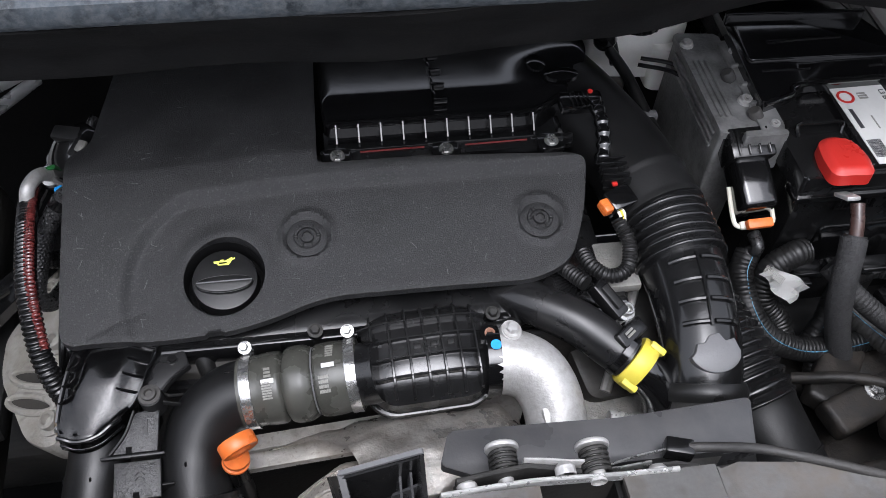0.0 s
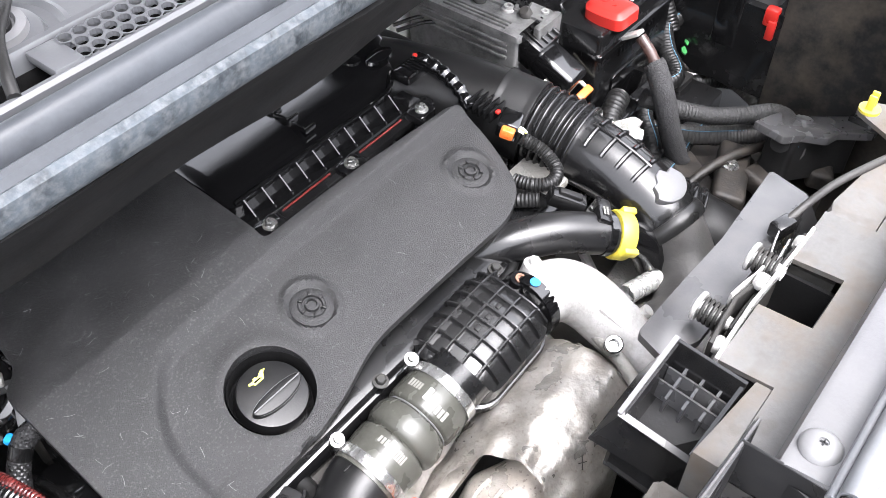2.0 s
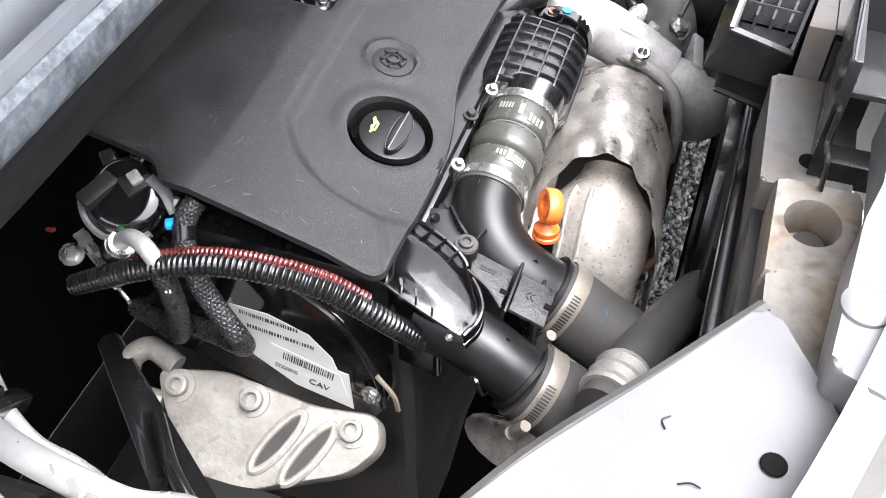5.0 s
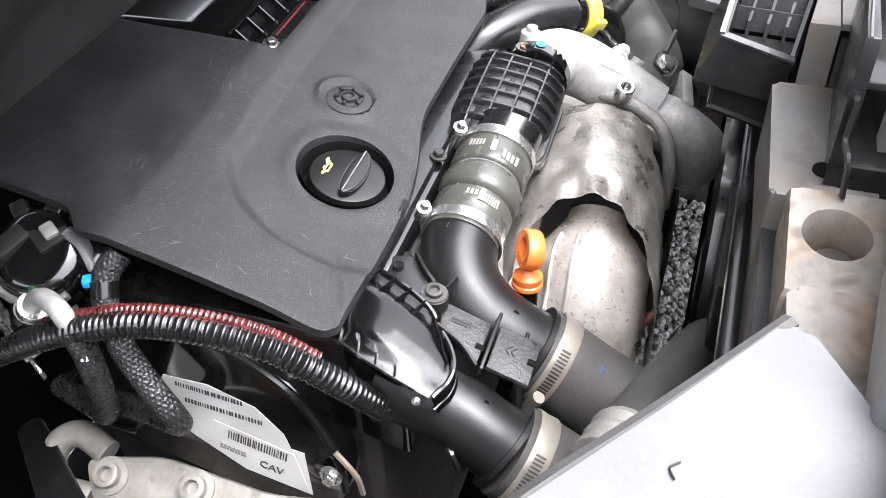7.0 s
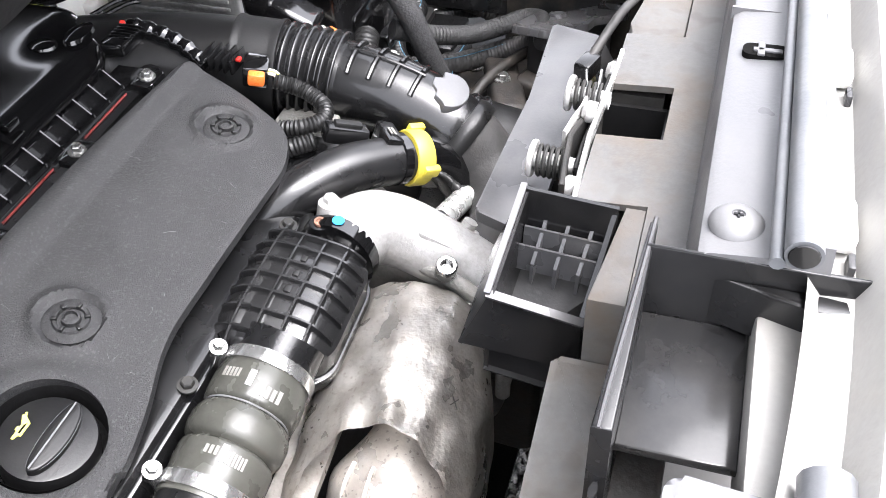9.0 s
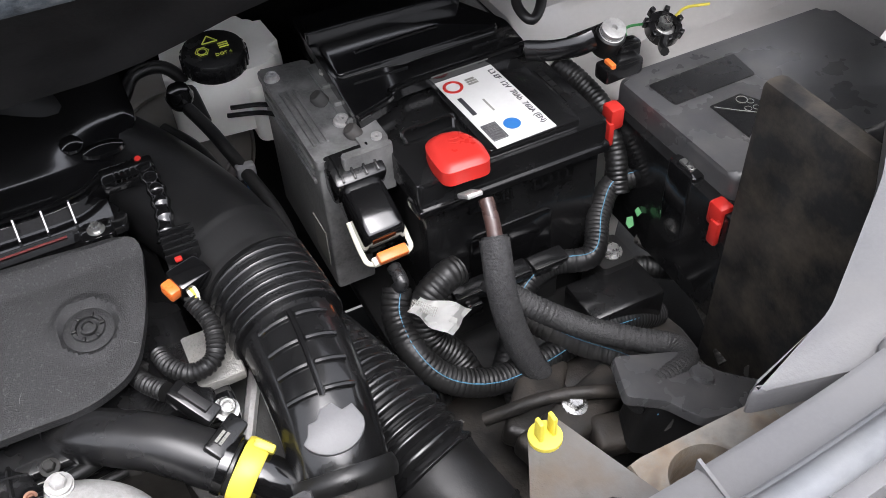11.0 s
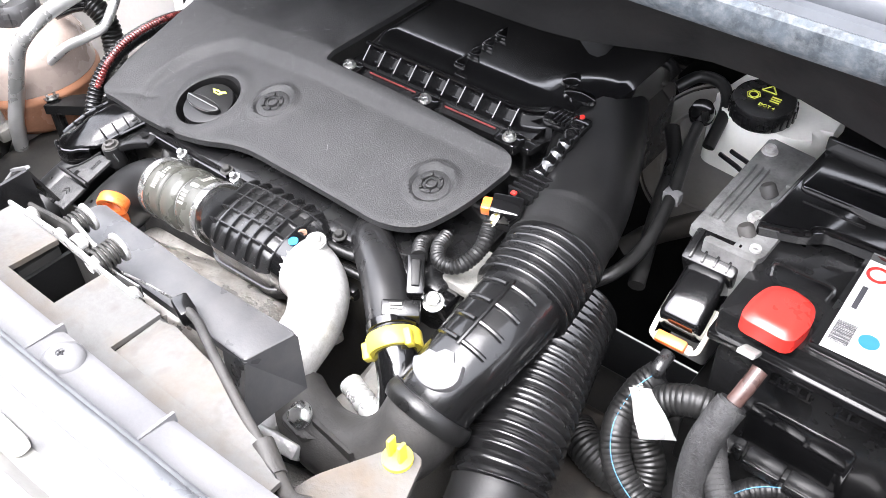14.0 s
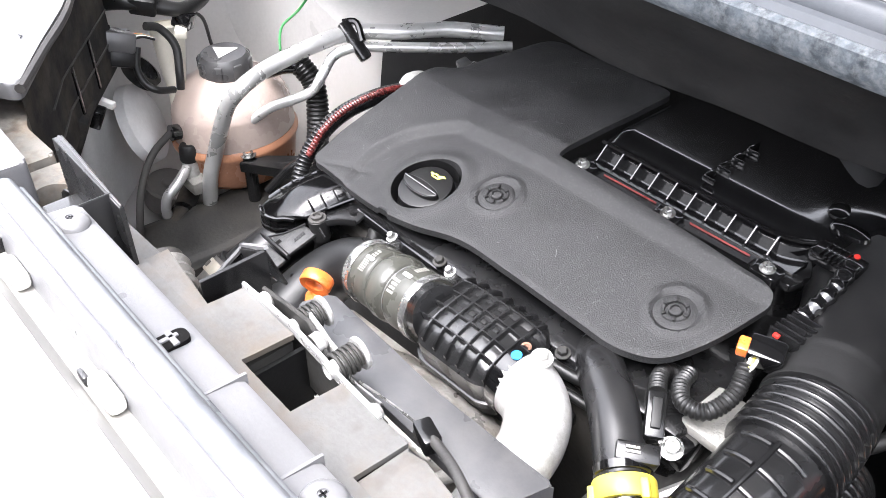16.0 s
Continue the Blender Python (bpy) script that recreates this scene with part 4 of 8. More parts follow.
    bm_tube(bm, pts, rng.uniform(0.00005, 0.00011), 5, 4, cap=False)
scr = part("hair_scratches", bm, M_scratch, cover, "fine pale hair scratches")
scr["kind"] = "stuff"

# oil filler cap
cap = thing("oil_filler_cap", (CAP.x, CAP.y, 0.85), "round black oil filler cap with yellow oil can symbol", "oil cap")
cm = frame_at((CAP.x, CAP.y, 0.8575), (0.0, -0.26, 1)) @ Matrix.Diagonal((0.86, 0.86, 1, 1))
part("cap_body", lathe([(0.0305, -0.014), (0.0305, 0.002), (0.0295, 0.0055), (0.0275, 0.006), (0.0, 0.0065)], cm, 48), M_satin, cap)
part("filler_well", lathe([(0.0371, 0.0075), (0.0366, 0.0065), (0.0352, -0.010), (0.030, -0.0125), (0.030, -0.015)], cm, 48), M_foam_shade, cap, "dark well round the cap")
lens = [(0.0262 * math.cos(radians(a)), (0.0105 if math.sin(radians(a)) < 0 else 0.0062) * math.sin(radians(a)) - 0.0045) for a in range(0, 360, 8)]
part("grip", prism(lens, 0.004, 0.0118, cm, 0.0014, 3), M_satin, cap)
for top, h in ((0.0062, 0.0120), (0.0, 0.0120), (-0.0105, 0.0120)):
    e_ = [(0.0254 * math.cos(radians(a)), top * 0.95 * math.sin(radians(a)) - 0.0045, h - (0.0016 if top else 0.0)) for a in range(4, 177, 12)]
    part("grip_glint", tube([cm @ V(*p) for p in e_], 0.00055, 30, 6), M_slam, cap, "edge of the grip with its glint painted pale grey")
bm = bmesh.new()
can = [(-0.0095, 0.0185), (-0.0035, 0.0185), (-0.0035, 0.0198), (-0.0005, 0.0198), (-0.0005, 0.0185), (0.0012, 0.0185), (0.0072, 0.0217), (0.0086, 0.0204), (0.0098, 0.0212), (0.0104, 0.0200), (0.0075, 0.0188), (0.0042, 0.0142), (-0.0058, 0.0142), (-0.0062, 0.0160), (-0.0095, 0.0170)]
bm_prism(bm, can, 0.0063, 0.0068, cm)
part("oil_symbol", bm, M_yellowink, cap, "yellow printed oil can")
part("oil_symbol_hollow", prism([(-0.0045, 0.0170), (0.0015, 0.0170), (0.0035, 0.0156), (-0.0045, 0.0156)], 0.0068, 0.0071, cm), M_gloss, cap)

# ---- air filter box ----
airbox = thing("air_filter_box", (0.0, 0.58, 0.75), "gloss black plastic air filter box with ribbed front", "air filter box")
body = rounded([(-0.104, 0.532), (0.086, 0.532), (0.118, 0.552), (0.150, 0.60), (0.150, 0.74), (-0.104, 0.74)], 0.012)


def lid_height(x, y):
    return 0.899 + 0.004 * smooth((y - 0.545) / 0.02) + 0.008 * smooth((x - 0.06) / 0.07) * smooth((y - 0.56) / 0.05)


part("lid", moulded(body, 0.006, lid_height, 0.03, 0.006, 0.004), M_gloss, airbox)
part("lower_body", prism(rounded([(-0.102, 0.515), (0.105, 0.515), (0.14, 0.60), (0.14, 0.73), (-0.102, 0.73)], 0.01), 0.77, 0.878), M_black, airbox)
part("front_flange", prism(rounded([(-0.108, 0.497), (0.115, 0.502), (0.118, 0.518), (-0.108, 0.516)], 0.004), 0.882, 0.888, bevel=0.0015), M_black, airbox)
part("ledge", prism([(-0.104, 0.512), (0.108, 0.514), (0.108, 0.536), (-0.104, 0.534)], 0.884, 0.8895), M_gloss, airbox)
part("front_bead", tube([(-0.100, 0.5335, 0.9005), (0.0, 0.5335, 0.9005), (0.080, 0.534, 0.9005), (0.112, 0.552, 0.9005)], 0.0022, 40, 8), M_gloss, airbox)
for k in range(10):
    x = -0.093 + 0.0195 * k
    bm = bmesh.new()
    bm_prism(bm, [(0.516, 0.8885), (0.534, 0.8885), (0.534, 0.9015), (0.530, 0.9015)], -0.0006, 0.0006, Matrix(((0, 0, 1, x), (1, 0, 0, 0), (0, 1, 0, 0), (0, 0, 0, 1))))
    part("rib", bm, M_gloss, airbox)
    part("pip", lathe([(0.0012, 0), (0.0012, 0.002), (0, 0.0024)], frame_at((x, 0.5165, 0.889), (0, 0, 1)), 8), M_gloss, airbox)
for (x, y) in ((-0.094, 0.501), (0.0, 0.5005), (0.094, 0.5015)):
    boss = part("bolt_boss", prism(rounded([(x - 0.012, y - 0.009), (x + 0.012, y - 0.009), (x + 0.012, y + 0.010), (x - 0.012, y + 0.010)], 0.005), 0.884, 0.8925, bevel=0.0015), M_gloss, airbox)
    bm = bmesh.new()
    hexhead(bm, (x, y, 0.8925), (0, -0.15, 1), 0.0042, 0.0055, True)
    part("bolt", bm, M_steel, boss, "bright zinc bolt")
for x0, x1 in ((-0.074, -0.018), (0.018, 0.074)):
    part("seal_slot", prism([(x0 - 0.004, 0.4990), (x1 + 0.004, 0.5000), (x1 + 0.004, 0.5120), (x0 - 0.004, 0.5110)], 0.888, 0.8888), M_black, airbox)
    part("red_seal", tube([(x0, 0.5075, 0.8895), ((x0 + x1) / 2, 0.508, 0.8895), (x1, 0.5085, 0.8895)], 0.0008, 8, 6), M_redseal, airbox, "thin red seal strip")
bm = bmesh.new()
for k in range(4):
    bm_box(bm, (0.002, 0.549 + 0.021 * k, 0.905), (0.012, 0.003, 0.005), bevel=0.0008)
    bm_box(bm, (-0.003, 0.558 + 0.021 * k, 0.9055), (0.002, 0.016, 0.005), bevel=0.0006)
part("ladder_rib", bm, M_gloss, airbox)
part("lid_bump", lathe([(0.010, 0), (0.009, 0.003), (0.005, 0.0045), (0, 0.005)], Matrix.Translation((0.098, 0.592, 0.9035)) @ Matrix.Diagonal((1, 1.3, 1, 1)), 20), M_gloss, airbox)
part("lid_bump", lathe([(0.012, 0), (0.011, 0.003), (0.006, 0.005), (0, 0.006)], Matrix.Translation((0.118, 0.572, 0.905)) @ Matrix.Diagonal((1.4, 0.8, 1, 1)), 20), M_gloss, airbox)

# airflow sensor and its rubber plug lead at the box's corner
maf = thing("airflow_sensor", (0.132, 0.53, 0.88), "black airflow sensor with rubber boot and red mark", "sensor")
part("body", box((0.128, 0.538, 0.902), (0.040, 0.020, 0.012), pose(0, 0, 0), 0.003), M_gloss, maf)
part("boot", tube([(0.140, 0.535, 0.905), (0.142, 0.515, 0.900), (0.140, 0.492, 0.890), (0.135, 0.478, 0.88)], 0.006, 40, 12, rad=lambda s, l: 1 + 0.25 * (0.5 + 0.5 * math.cos(s / 0.011 * 6.28))), M_gloss, maf)
part("red_mark", lathe([(0.0026, 0), (0.0022, 0.0012), (0, 0.0015)], frame_at((0.138, 0.545, 0.908), (0, -0.3, 1)), 12), M_red, maf)
for k in range(5):
    part("blade", box((0.118 + 0.004 * k, 0.535, 0.9085), (0.0012, 0.020, 0.003), bevel=0.0004), M_gloss, maf)

# ---- intake duct, bellows and ribbed snorkel ----
duct = thing("intake_duct", (0.19, 0.45, 0.75), "black plastic intake duct with bellows and ribbed section", "air duct")
part("elbow", tube([(0.020, 0.715, 0.866), (0.078, 0.672, 0.866), (0.117, 0.615, 0.866), (0.146, 0.560, 0.864), (0.168, 0.508, 0.860), (0.179, 0.470, 0.856)], (0.046, 0.0405), 48, 36, squash=(1, 0.95)), M_satin, duct)
cuff = [(0.1780, 0.474, 0.8565), (0.1815, 0.456, 0.8545), (0.185, 0.438, 0.852)]
part("cuff", tube(cuff, 0.0405, 14, 32, rad=lambda s, l: 1.03 if s < 0.003 or s > l - 0.003 else 1.0), M_matt, duct)
part("bellows", tube([(0.185, 0.440, 0.852), (0.188, 0.415, 0.849), (0.190, 0.388, 0.845)], 0.0365, 90, 32, rad=corrugated(0.0085, 0.13)), M_black, duct)
snork = [(0.190, 0.390, 0.845), (0.190, 0.36, 0.841), (0.188, 0.325, 0.833), (0.185, 0.298, 0.822), (0.183, 0.284, 0.811)]
part("snorkel", tube(snork, 0.036, 40, 28, squash=(1.0, 0.95), rad=lambda s, l: 1.0 - 0.13 * s / l), M_black, duct)
line, length = spline(snork, 41)
for k in range(4):
    i = 5 + 6 * k
    c = line[i]
    t = (line[i + 1] - line[i - 1]).normalized()
    side = t.cross(V(0, 0, 1)).normalized()
    top = side.cross(t)
    r = 0.036 * (1 - 0.13 * i / 40)
    for s in (-1, 1):
        a = [c + side * (r * math.sin(radians(x)) * s) + top * (r * 0.95 * math.cos(radians(x)) + 0.0004) for x in (4, 16, 28, 40)]
        part("rib", tube(a, 0.0024, 14, 8), M_black, duct)
ridge = []
for i in range(3, 27, 3):
    t = (line[i + 1] - line[i - 1]).normalized()
    side = t.cross(V(0, 0, 1)).normalized()
    top = side.cross(t)
    ridge.append(line[i] + top * (0.036 * (1 - 0.13 * i / 40) * 0.95 + 0.0002))
part("centre_rib", tube(ridge, 0.0019, 30, 8), M_black, duct)
t = (line[31] - line[29]).normalized()
side = t.cross(V(0, 0, 1)).normalized()
top = side.cross(t)
fm = Matrix((side, t, top)).transposed().to_4x4()
fm.translation = line[30] + top * 0.0290
part("sheen_pad", prism([(0.021 * math.cos(radians(a)), 0.018 * math.sin(radians(a))) for a in range(20, 165, 9)] + [(-0.0205, 0.000), (-0.016, -0.010), (-0.009, -0.008), (-0.004, -0.014), (0.004, -0.012), (0.008, -0.006), (0.014, -0.005), (0.016, 0.002)], -0.004, 0.0035, fm, 0.0012), M_panel, duct, "flat duct pad with its sky reflection painted pale grey")
part("end_ring", tube([(0.1835, 0.290, 0.815), (0.182, 0.278, 0.807)], 0.0345, 10, 32, rad=lambda s, l: 1.0 + 0.06 * math.sin(math.pi * s / l)), M_rubber, duct)
part("turbo_elbow", tube([(0.183, 0.284, 0.811), (0.176, 0.262, 0.790), (0.155, 0.243, 0.776), (0.120, 0.235, 0.775), (0.088, 0.243, 0.778), (0.072, 0.25, 0.78)], (0.032, 0.024), 36, 24), M_dusty_rubber, duct, "dusty black rubber elbow to the turbo")
bm = bmesh.new()
hexhead(bm, (0.105, 0.226, 0.801), (-0.1, -0.55, 0.8), 0.0075, 0.006)
part("elbow_bolt", bm, M_steel, duct)
part("elbow_bracket", prism(rounded([(0.090, 0.218), (0.118, 0.213), (0.140, 0.232), (0.118, 0.242), (0.094, 0.240)], 0.005), 0.786, 0.797, bevel=0.002), M_dusty_rubber, duct)
part("elbow_fin", prism([(0.118, 0.226), (0.160, 0.222), (0.162, 0.225), (0.120, 0.230)], 0.785, 0.806, bevel=0.001), M_dusty_rubber, duct)

hose2 = thing("corrugated_hose", (0.25, 0.33, 0.70), "thick black corrugated air hose with smooth dusty end", "air hose")
h2 = [(0.196, 0.46, 0.775), (0.213, 0.40, 0.780), (0.229, 0.345, 0.778), (0.240, 0.305, 0.770), (0.246, 0.286, 0.763)]
part("bellows", tube(h2, 0.0360, 200, 30, rad=corrugated(0.0085, 0.10)), M_black, hose2)
part("smooth_end", tube([(0.2455, 0.288, 0.764), (0.253, 0.262, 0.754), (0.264, 0.230, 0.739), (0.276, 0.195, 0.720), (0.288, 0.15, 0.69)], 0.036, 30, 28, rad=lambda s, l: 1.04 if s < 0.004 else 1.0), M_matt, hose2)
part("ring_ridge", tube([(0.2585, 0.246, 0.7470), (0.2593, 0.2436, 0.7458)], 0.0372, 4, 32), M_matt, hose2)
part("ring_ridge", tube([(0.2700, 0.212, 0.7295), (0.2709, 0.2096, 0.7282)], 0.0372, 4, 32), M_matt, hose2)
for k in range(3):
    part("moulded_mark", box((0, 0, 0), (0.020, 0.0022, 0.003), pose(0.252 + 0.006 * k, 0.262 - 0.016 * k, 0.789 - 0.010 * k, 0, 0, 20), 0.0006), M_matt, hose2)

# ---- boost pipe: silicone hose, clamps, resonator, cast elbow ----
A, B = V(-0.185, 0.328, 0.811), V(-0.092, 0.326, 0.8250)
axis = (B - A).normalized()
L = (B - A).length
boost = thing("boost_hose", ((A + B) / 2 - V(0, 0, 0.03)), "olive-black silicone boost hose with printed marks", "hose")


def hose_r(s, l):
    x = s / l
    r = 1.0
    r += 0.09 * math.exp(-((x - 0.49) / 0.09) ** 4)
    r -= 0.12 * math.exp(-((x - 0.37) / 0.014) ** 2) + 0.12 * math.exp(-((x - 0.625) / 0.014) ** 2)
    r += 0.045 * math.exp(-((x - 0.76) / 0.11) ** 4) + 0.03 * math.exp(-((x - 0.27) / 0.08) ** 4)
    return r


part("sleeve", tube([A, A.lerp(B, 0.33), A.lerp(B, 0.66), B], 0.0280, 90, 36, rad=hose_r), M_hose, boost)


def on_hose(f, ang, r):
    """A pose on the hose at fraction f along it and ang degrees towards the front from its top, with z outwards."""
    side = axis.cross(V(0, 0, 1)).normalized()
    up = side.cross(axis)
    out = up * math.cos(radians(ang)) + side * math.sin(radians(ang))
    return frame_at(A.lerp(B, f) + out * r, out, axis)


for f, ang, w, h, rows in ((0.285, 6, 0.008, 0.009, 3), (0.275, 34, 0.011, 0.014, 7), (0.80, -16, 0.009, 0.013, 5), (0.745, 38, 0.012, 0.015, 4)):
    part("print_mark", bars(bmesh.new(), on_hose(f, ang, 0.0290), w, h, rows, rng), M_greyink, boost, "faded pale printed marks", flat=True)
for f, ang in ((0.27, 20), (0.77, 10)):
    part("paint_tick", box((0, 0, 0), (0.010, 0.0036, 0.0005), on_hose(f, ang, 0.0296)), M_label, boost, "white paint tick")
part("moulded_ring", lathe([(0.0268, -0.0006), (0.0272, 0.0), (0.0268, 0.0006)], frame_at(A.lerp(B, 0.625), axis, (0, 0, 1)), 40), M_slam, boost, "pale worn ring in the groove")


def hose_clamp(name, c, ax, r, w, screw_dir, label, mat=M_steel):
    e = thing(name, c, label, "hose clamp", "hose clamps")
    ax = Vector(ax).normalized()
    m = frame_at(c, ax, screw_dir)
    part("band", lathe([(r, -w / 2), (r + 0.0012, -w / 2), (r + 0.0016, -w / 2 + 0.001), (r + 0.0011, 0), (r + 0.0016, w / 2 - 0.001), (r + 0.0012, w / 2), (r, w / 2)], m, 48), mat, e)
    s = Vector(screw_dir).normalized()
    s = (s - ax * s.dot(ax)).normalized()
    tang = ax.cross(s)
    hm = frame_at(Vector(c) + s * (r + 0.004), tang, ax)
    bm = bmesh.new()
    bm_lathe(bm, [(0, -0.010), (0.0042, -0.010), (0.0046, 0.0), (0.0042, 0.008), (0, 0.008)], hm, 16)
    part("screw_housing", bm, mat, e)
    bm = bmesh.new()
    hexhead(bm, Vector(c) + s * (r + 0.005) + tang * 0.011, tang, 0.0036, 0.006)
    part("screw", bm, mat, e, "bright hexagon screw head")
    bm = bmesh.new()
    for k in range(14):
        a = radians(14 + 4.6 * k)
        d = s * math.cos(a) - tang * math.sin(a)
        bm_box(bm, (0, 0, 0), (0.0012, w * 0.5, 0.0008), frame_at(Vector(c) + d * (r + 0.0014), d, tang))
    part("band_teeth", bm, M_dirty, e, flat=True)
    return e


hose_clamp("hose_clamp", A.lerp(B, 0.075), axis, 0.0284, 0.0085, (0, 0.92, 0.39), "bright steel worm-drive clamp on the boost hose", M_clampsteel)
hose_clamp("hose_clamp", A.lerp(B, 0.945), axis, 0.0284, 0.0085, (0, 0.92, 0.39), "bright steel worm-drive clamp on the boost hose", M_clampsteel)

reson = thing("boost_resonator", (-0.04, 0.32, 0.80), "black plastic boost resonator with a moulded rib grid", "resonator")
rm = frame_at((-0.0335, 0.3290, 0.8565), (-0.06, -0.16, 0.98), (1, 0.0, 0.10)) @ Matrix.Diagonal((0.95, 0.94, 1, 1))
shape = rounded([(-0.060, -0.026), (-0.044, -0.043), (0.030, -0.043), (0.046, -0.028), (0.046, 0.026), (0.030, 0.041), (-0.044, 0.041), (-0.060, 0.028)], 0.014, 5)


def res_rho(x, y):
    return (((x + 0.009) / 0.059) ** 4 + (y / 0.040) ** 4) ** 0.25


def res_h(x, y):
    return -0.0045 - 0.014 * min(1.0, res_rho(x, y)) ** 3


bm = moulded(shape, 0.0035, res_h, 0.034, 0.005, 0.003)
bmesh.ops.transform(bm, matrix=rm, verts=bm.verts[:])
part("body", bm, M_res, reson)
bm = prism([(x * 1.06, y * 1.05) for x, y in shape], -0.046, -0.040, rm, 0.0015)
part("flange", bm, M_black, reson)


def rib_top(x, y):
    return -0.001 - 0.0125 * min(1.05, res_rho(x, y)) ** 4


def strip(p, q, n=20, thick=0.0023):
    bm = bmesh.new()
    rows = []
    d = V(q[0] - p[0], q[1] - p[1]).normalized()
    s = V(-d.y, d.x) * thick / 2
    for i in range(n + 1):
        x, y = p[0] + (q[0] - p[0]) * i / n, p[1] + (q[1] - p[1]) * i / n
        zz, top = min(res_h(x, y), -0.012), rib_top(x, y)
        rows.append([bm.verts.new(rm @ V(x + s.x * k, y + s.y * k, h)) for k, h in ((1.2, zz - 0.004), (1.0, top - 0.0006), (0.6, top), (-0.6, top), (-1.0, top - 0.0006), (-1.2, zz - 0.004))])
    for a, b in zip(rows, rows[1:]):
        for k in range(5):
            bm.faces.new((a[k], a[k + 1], b[k + 1], b[k]))
    bm.faces.new(rows[0]), bm.faces.new(rows[-1][::-1])
    return bm


for x, y0, y1 in ((-0.052, -0.037, 0.036), (-0.037, -0.040, 0.038), (-0.022, -0.041, 0.039), (-0.008, -0.041, 0.039), (0.006, -0.041, 0.039), (0.020, -0.041, 0.039), (0.034, -0.038, 0.036)):
    part("rib", strip((x, y0), (x, y1)), M_res, reson)
for y, x0, x1 in ((-0.025, -0.063, 0.046), (-0.009, -0.066, 0.048), (0.008, -0.066, 0.048), (0.024, -0.063, 0.045)):
    part("rib", strip((x0, y), (x1, y)), M_res, reson)
for (x, y, w) in ((0.013, 0.000, 0.005), (-0.001, 0.000, 0.005), (-0.015, 0.000, 0.006)):
    part("moulded_mark", box((x, y, res_h(x, y) + 0.0006), (w, w * 0.8, 0.0012), rm, 0.0003), M_matt, reson)
part("neck", tube([V(-0.075, 0.320, 0.836), V(-0.100, 0.3245, 0.8245)], 0.0250, 8, 28), M_black, reson)
part("outlet_flange", tube([V(0.006, 0.323, 0.829), V(0.017, 0.3225, 0.829)], 0.0288, 10, 32, squash=(1.0, 1.05)), M_gloss, reson)
part("neck_rib", box((-0.0655, 0.003, -0.0145), (0.012, 0.0025, 0.004), rm, 0.0006), M_black, reson)
part("blue_dot", lathe([(0.0042, 0), (0.0042, 0.0006), (0, 0.0006)], frame_at((0.0125, 0.3185, 0.8592), (0, -0.15, 1)), 20), M_blue, reson, "round light blue paint dot")
ear = part("bolt_ear", tube([(0.010, 0.332, 0.848), (0.010, 0.331, 0.857)], 0.0075, 6, 18), M_gloss, reson)
part("bush", lathe([(0.0042, 0), (0.0042, 0.0014), (0.0026, 0.0014), (0.0022, 0.0004), (0, 0.0005)], frame_at((0.010, 0.331, 0.857), (0, -0.2, 1)), 18), M_copper, ear, "brown bronze bush")

elbow = thing("boost_elbow", (0.06, 0.29, 0.77), "cast aluminium elbow pipe between resonator and turbo", "pipe elbow")
part("pipe", tube([(0.014, 0.321, 0.830), (0.030, 0.318, 0.830), (0.046, 0.309, 0.826), (0.056, 0.291, 0.816), (0.058, 0.266, 0.803), (0.058, 0.242, 0.791), (0.057, 0.228, 0.783)], (0.0265, 0.0215), 40, 28, squash=(1.0, 1.08)), M_alu, elbow)
part("flange_lobe", tube([(0.024, 0.333, 0.844), (0.027, 0.330, 0.860)], 0.0085, 6, 18), M_alu, elbow)
bm = bmesh.new()
hexhead(bm, (0.027, 0.330, 0.860), (0.1, -0.1, 1), 0.0050, 0.006, True)
part("flange_bolt", bm, M_alu, elbow)
part("flat_land", box((0, 0, 0), (0.030, 0.046, 0.008), frame_at((0.060, 0.258, 0.818), (0.05, -0.5, 0.85), (1, 0.15, 0)), 0.003), M_alu, elbow)
part("stub", tube([(0.070, 0.256, 0.800), (0.078, 0.246, 0.818)], 0.0055, 8, 14), M_alu, elbow)
part("base_flange", prism(rounded([(0.030, 0.212), (0.085, 0.212), (0.090, 0.24), (0.08, 0.258), (0.034, 0.258)], 0.012), 0.768, 0.780, bevel=0.003), M_alu, elbow)
volute = thing("turbo_compressor", (0.08, 0.20, 0.74), "cast aluminium turbo compressor housing below the elbow", "turbo")
part("scroll", tube([(0.060, 0.236, 0.776), (0.062, 0.212, 0.766), (0.068, 0.194, 0.750), (0.082, 0.184, 0.730), (0.10, 0.186, 0.708), (0.115, 0.198, 0.69)], (0.0235, 0.028), 30, 24), M_alu, volute)
part("flat_flange", box((0, 0, 0), (0.052, 0.012, 0.016), frame_at((0.092, 0.206, 0.782), (0.1, -0.5, 0.85), (1, 0.12, 0)), 0.002), M_alu, volute)
part("lower_casting", tube([(0.085, 0.19, 0.715), (0.12, 0.205, 0.71), (0.15, 0.222, 0.70)], 0.030, 16, 20), M_rough_alu, volute)
part("boss", lathe([(0.010, -0.01), (0.010, 0.006), (0.006, 0.009), (0, 0.009)], frame_at((0.105, 0.188, 0.735), (0.2, -0.7, 0.7)), 18), M_rough_alu, volute)
for k in range(5):
    part("ribbed_nut", lathe([(0.0085, 0), (0.0095, 0.002), (0.0095, 0.006), (0.0085, 0.008)], frame_at((0.105 + 0.008 * k, 0.278 - 0.002 * k, 0.790 - 0.001 * k), (1, -0.25, -0.12)), 16), M_zinc, volute, "bright ribbed metal sleeve")
bm = bmesh.new()
hexhead(bm, (0.031, 0.2515, 0.810), (-0.35, -0.2, 0.9), 0.0078, 0.012, False, True)
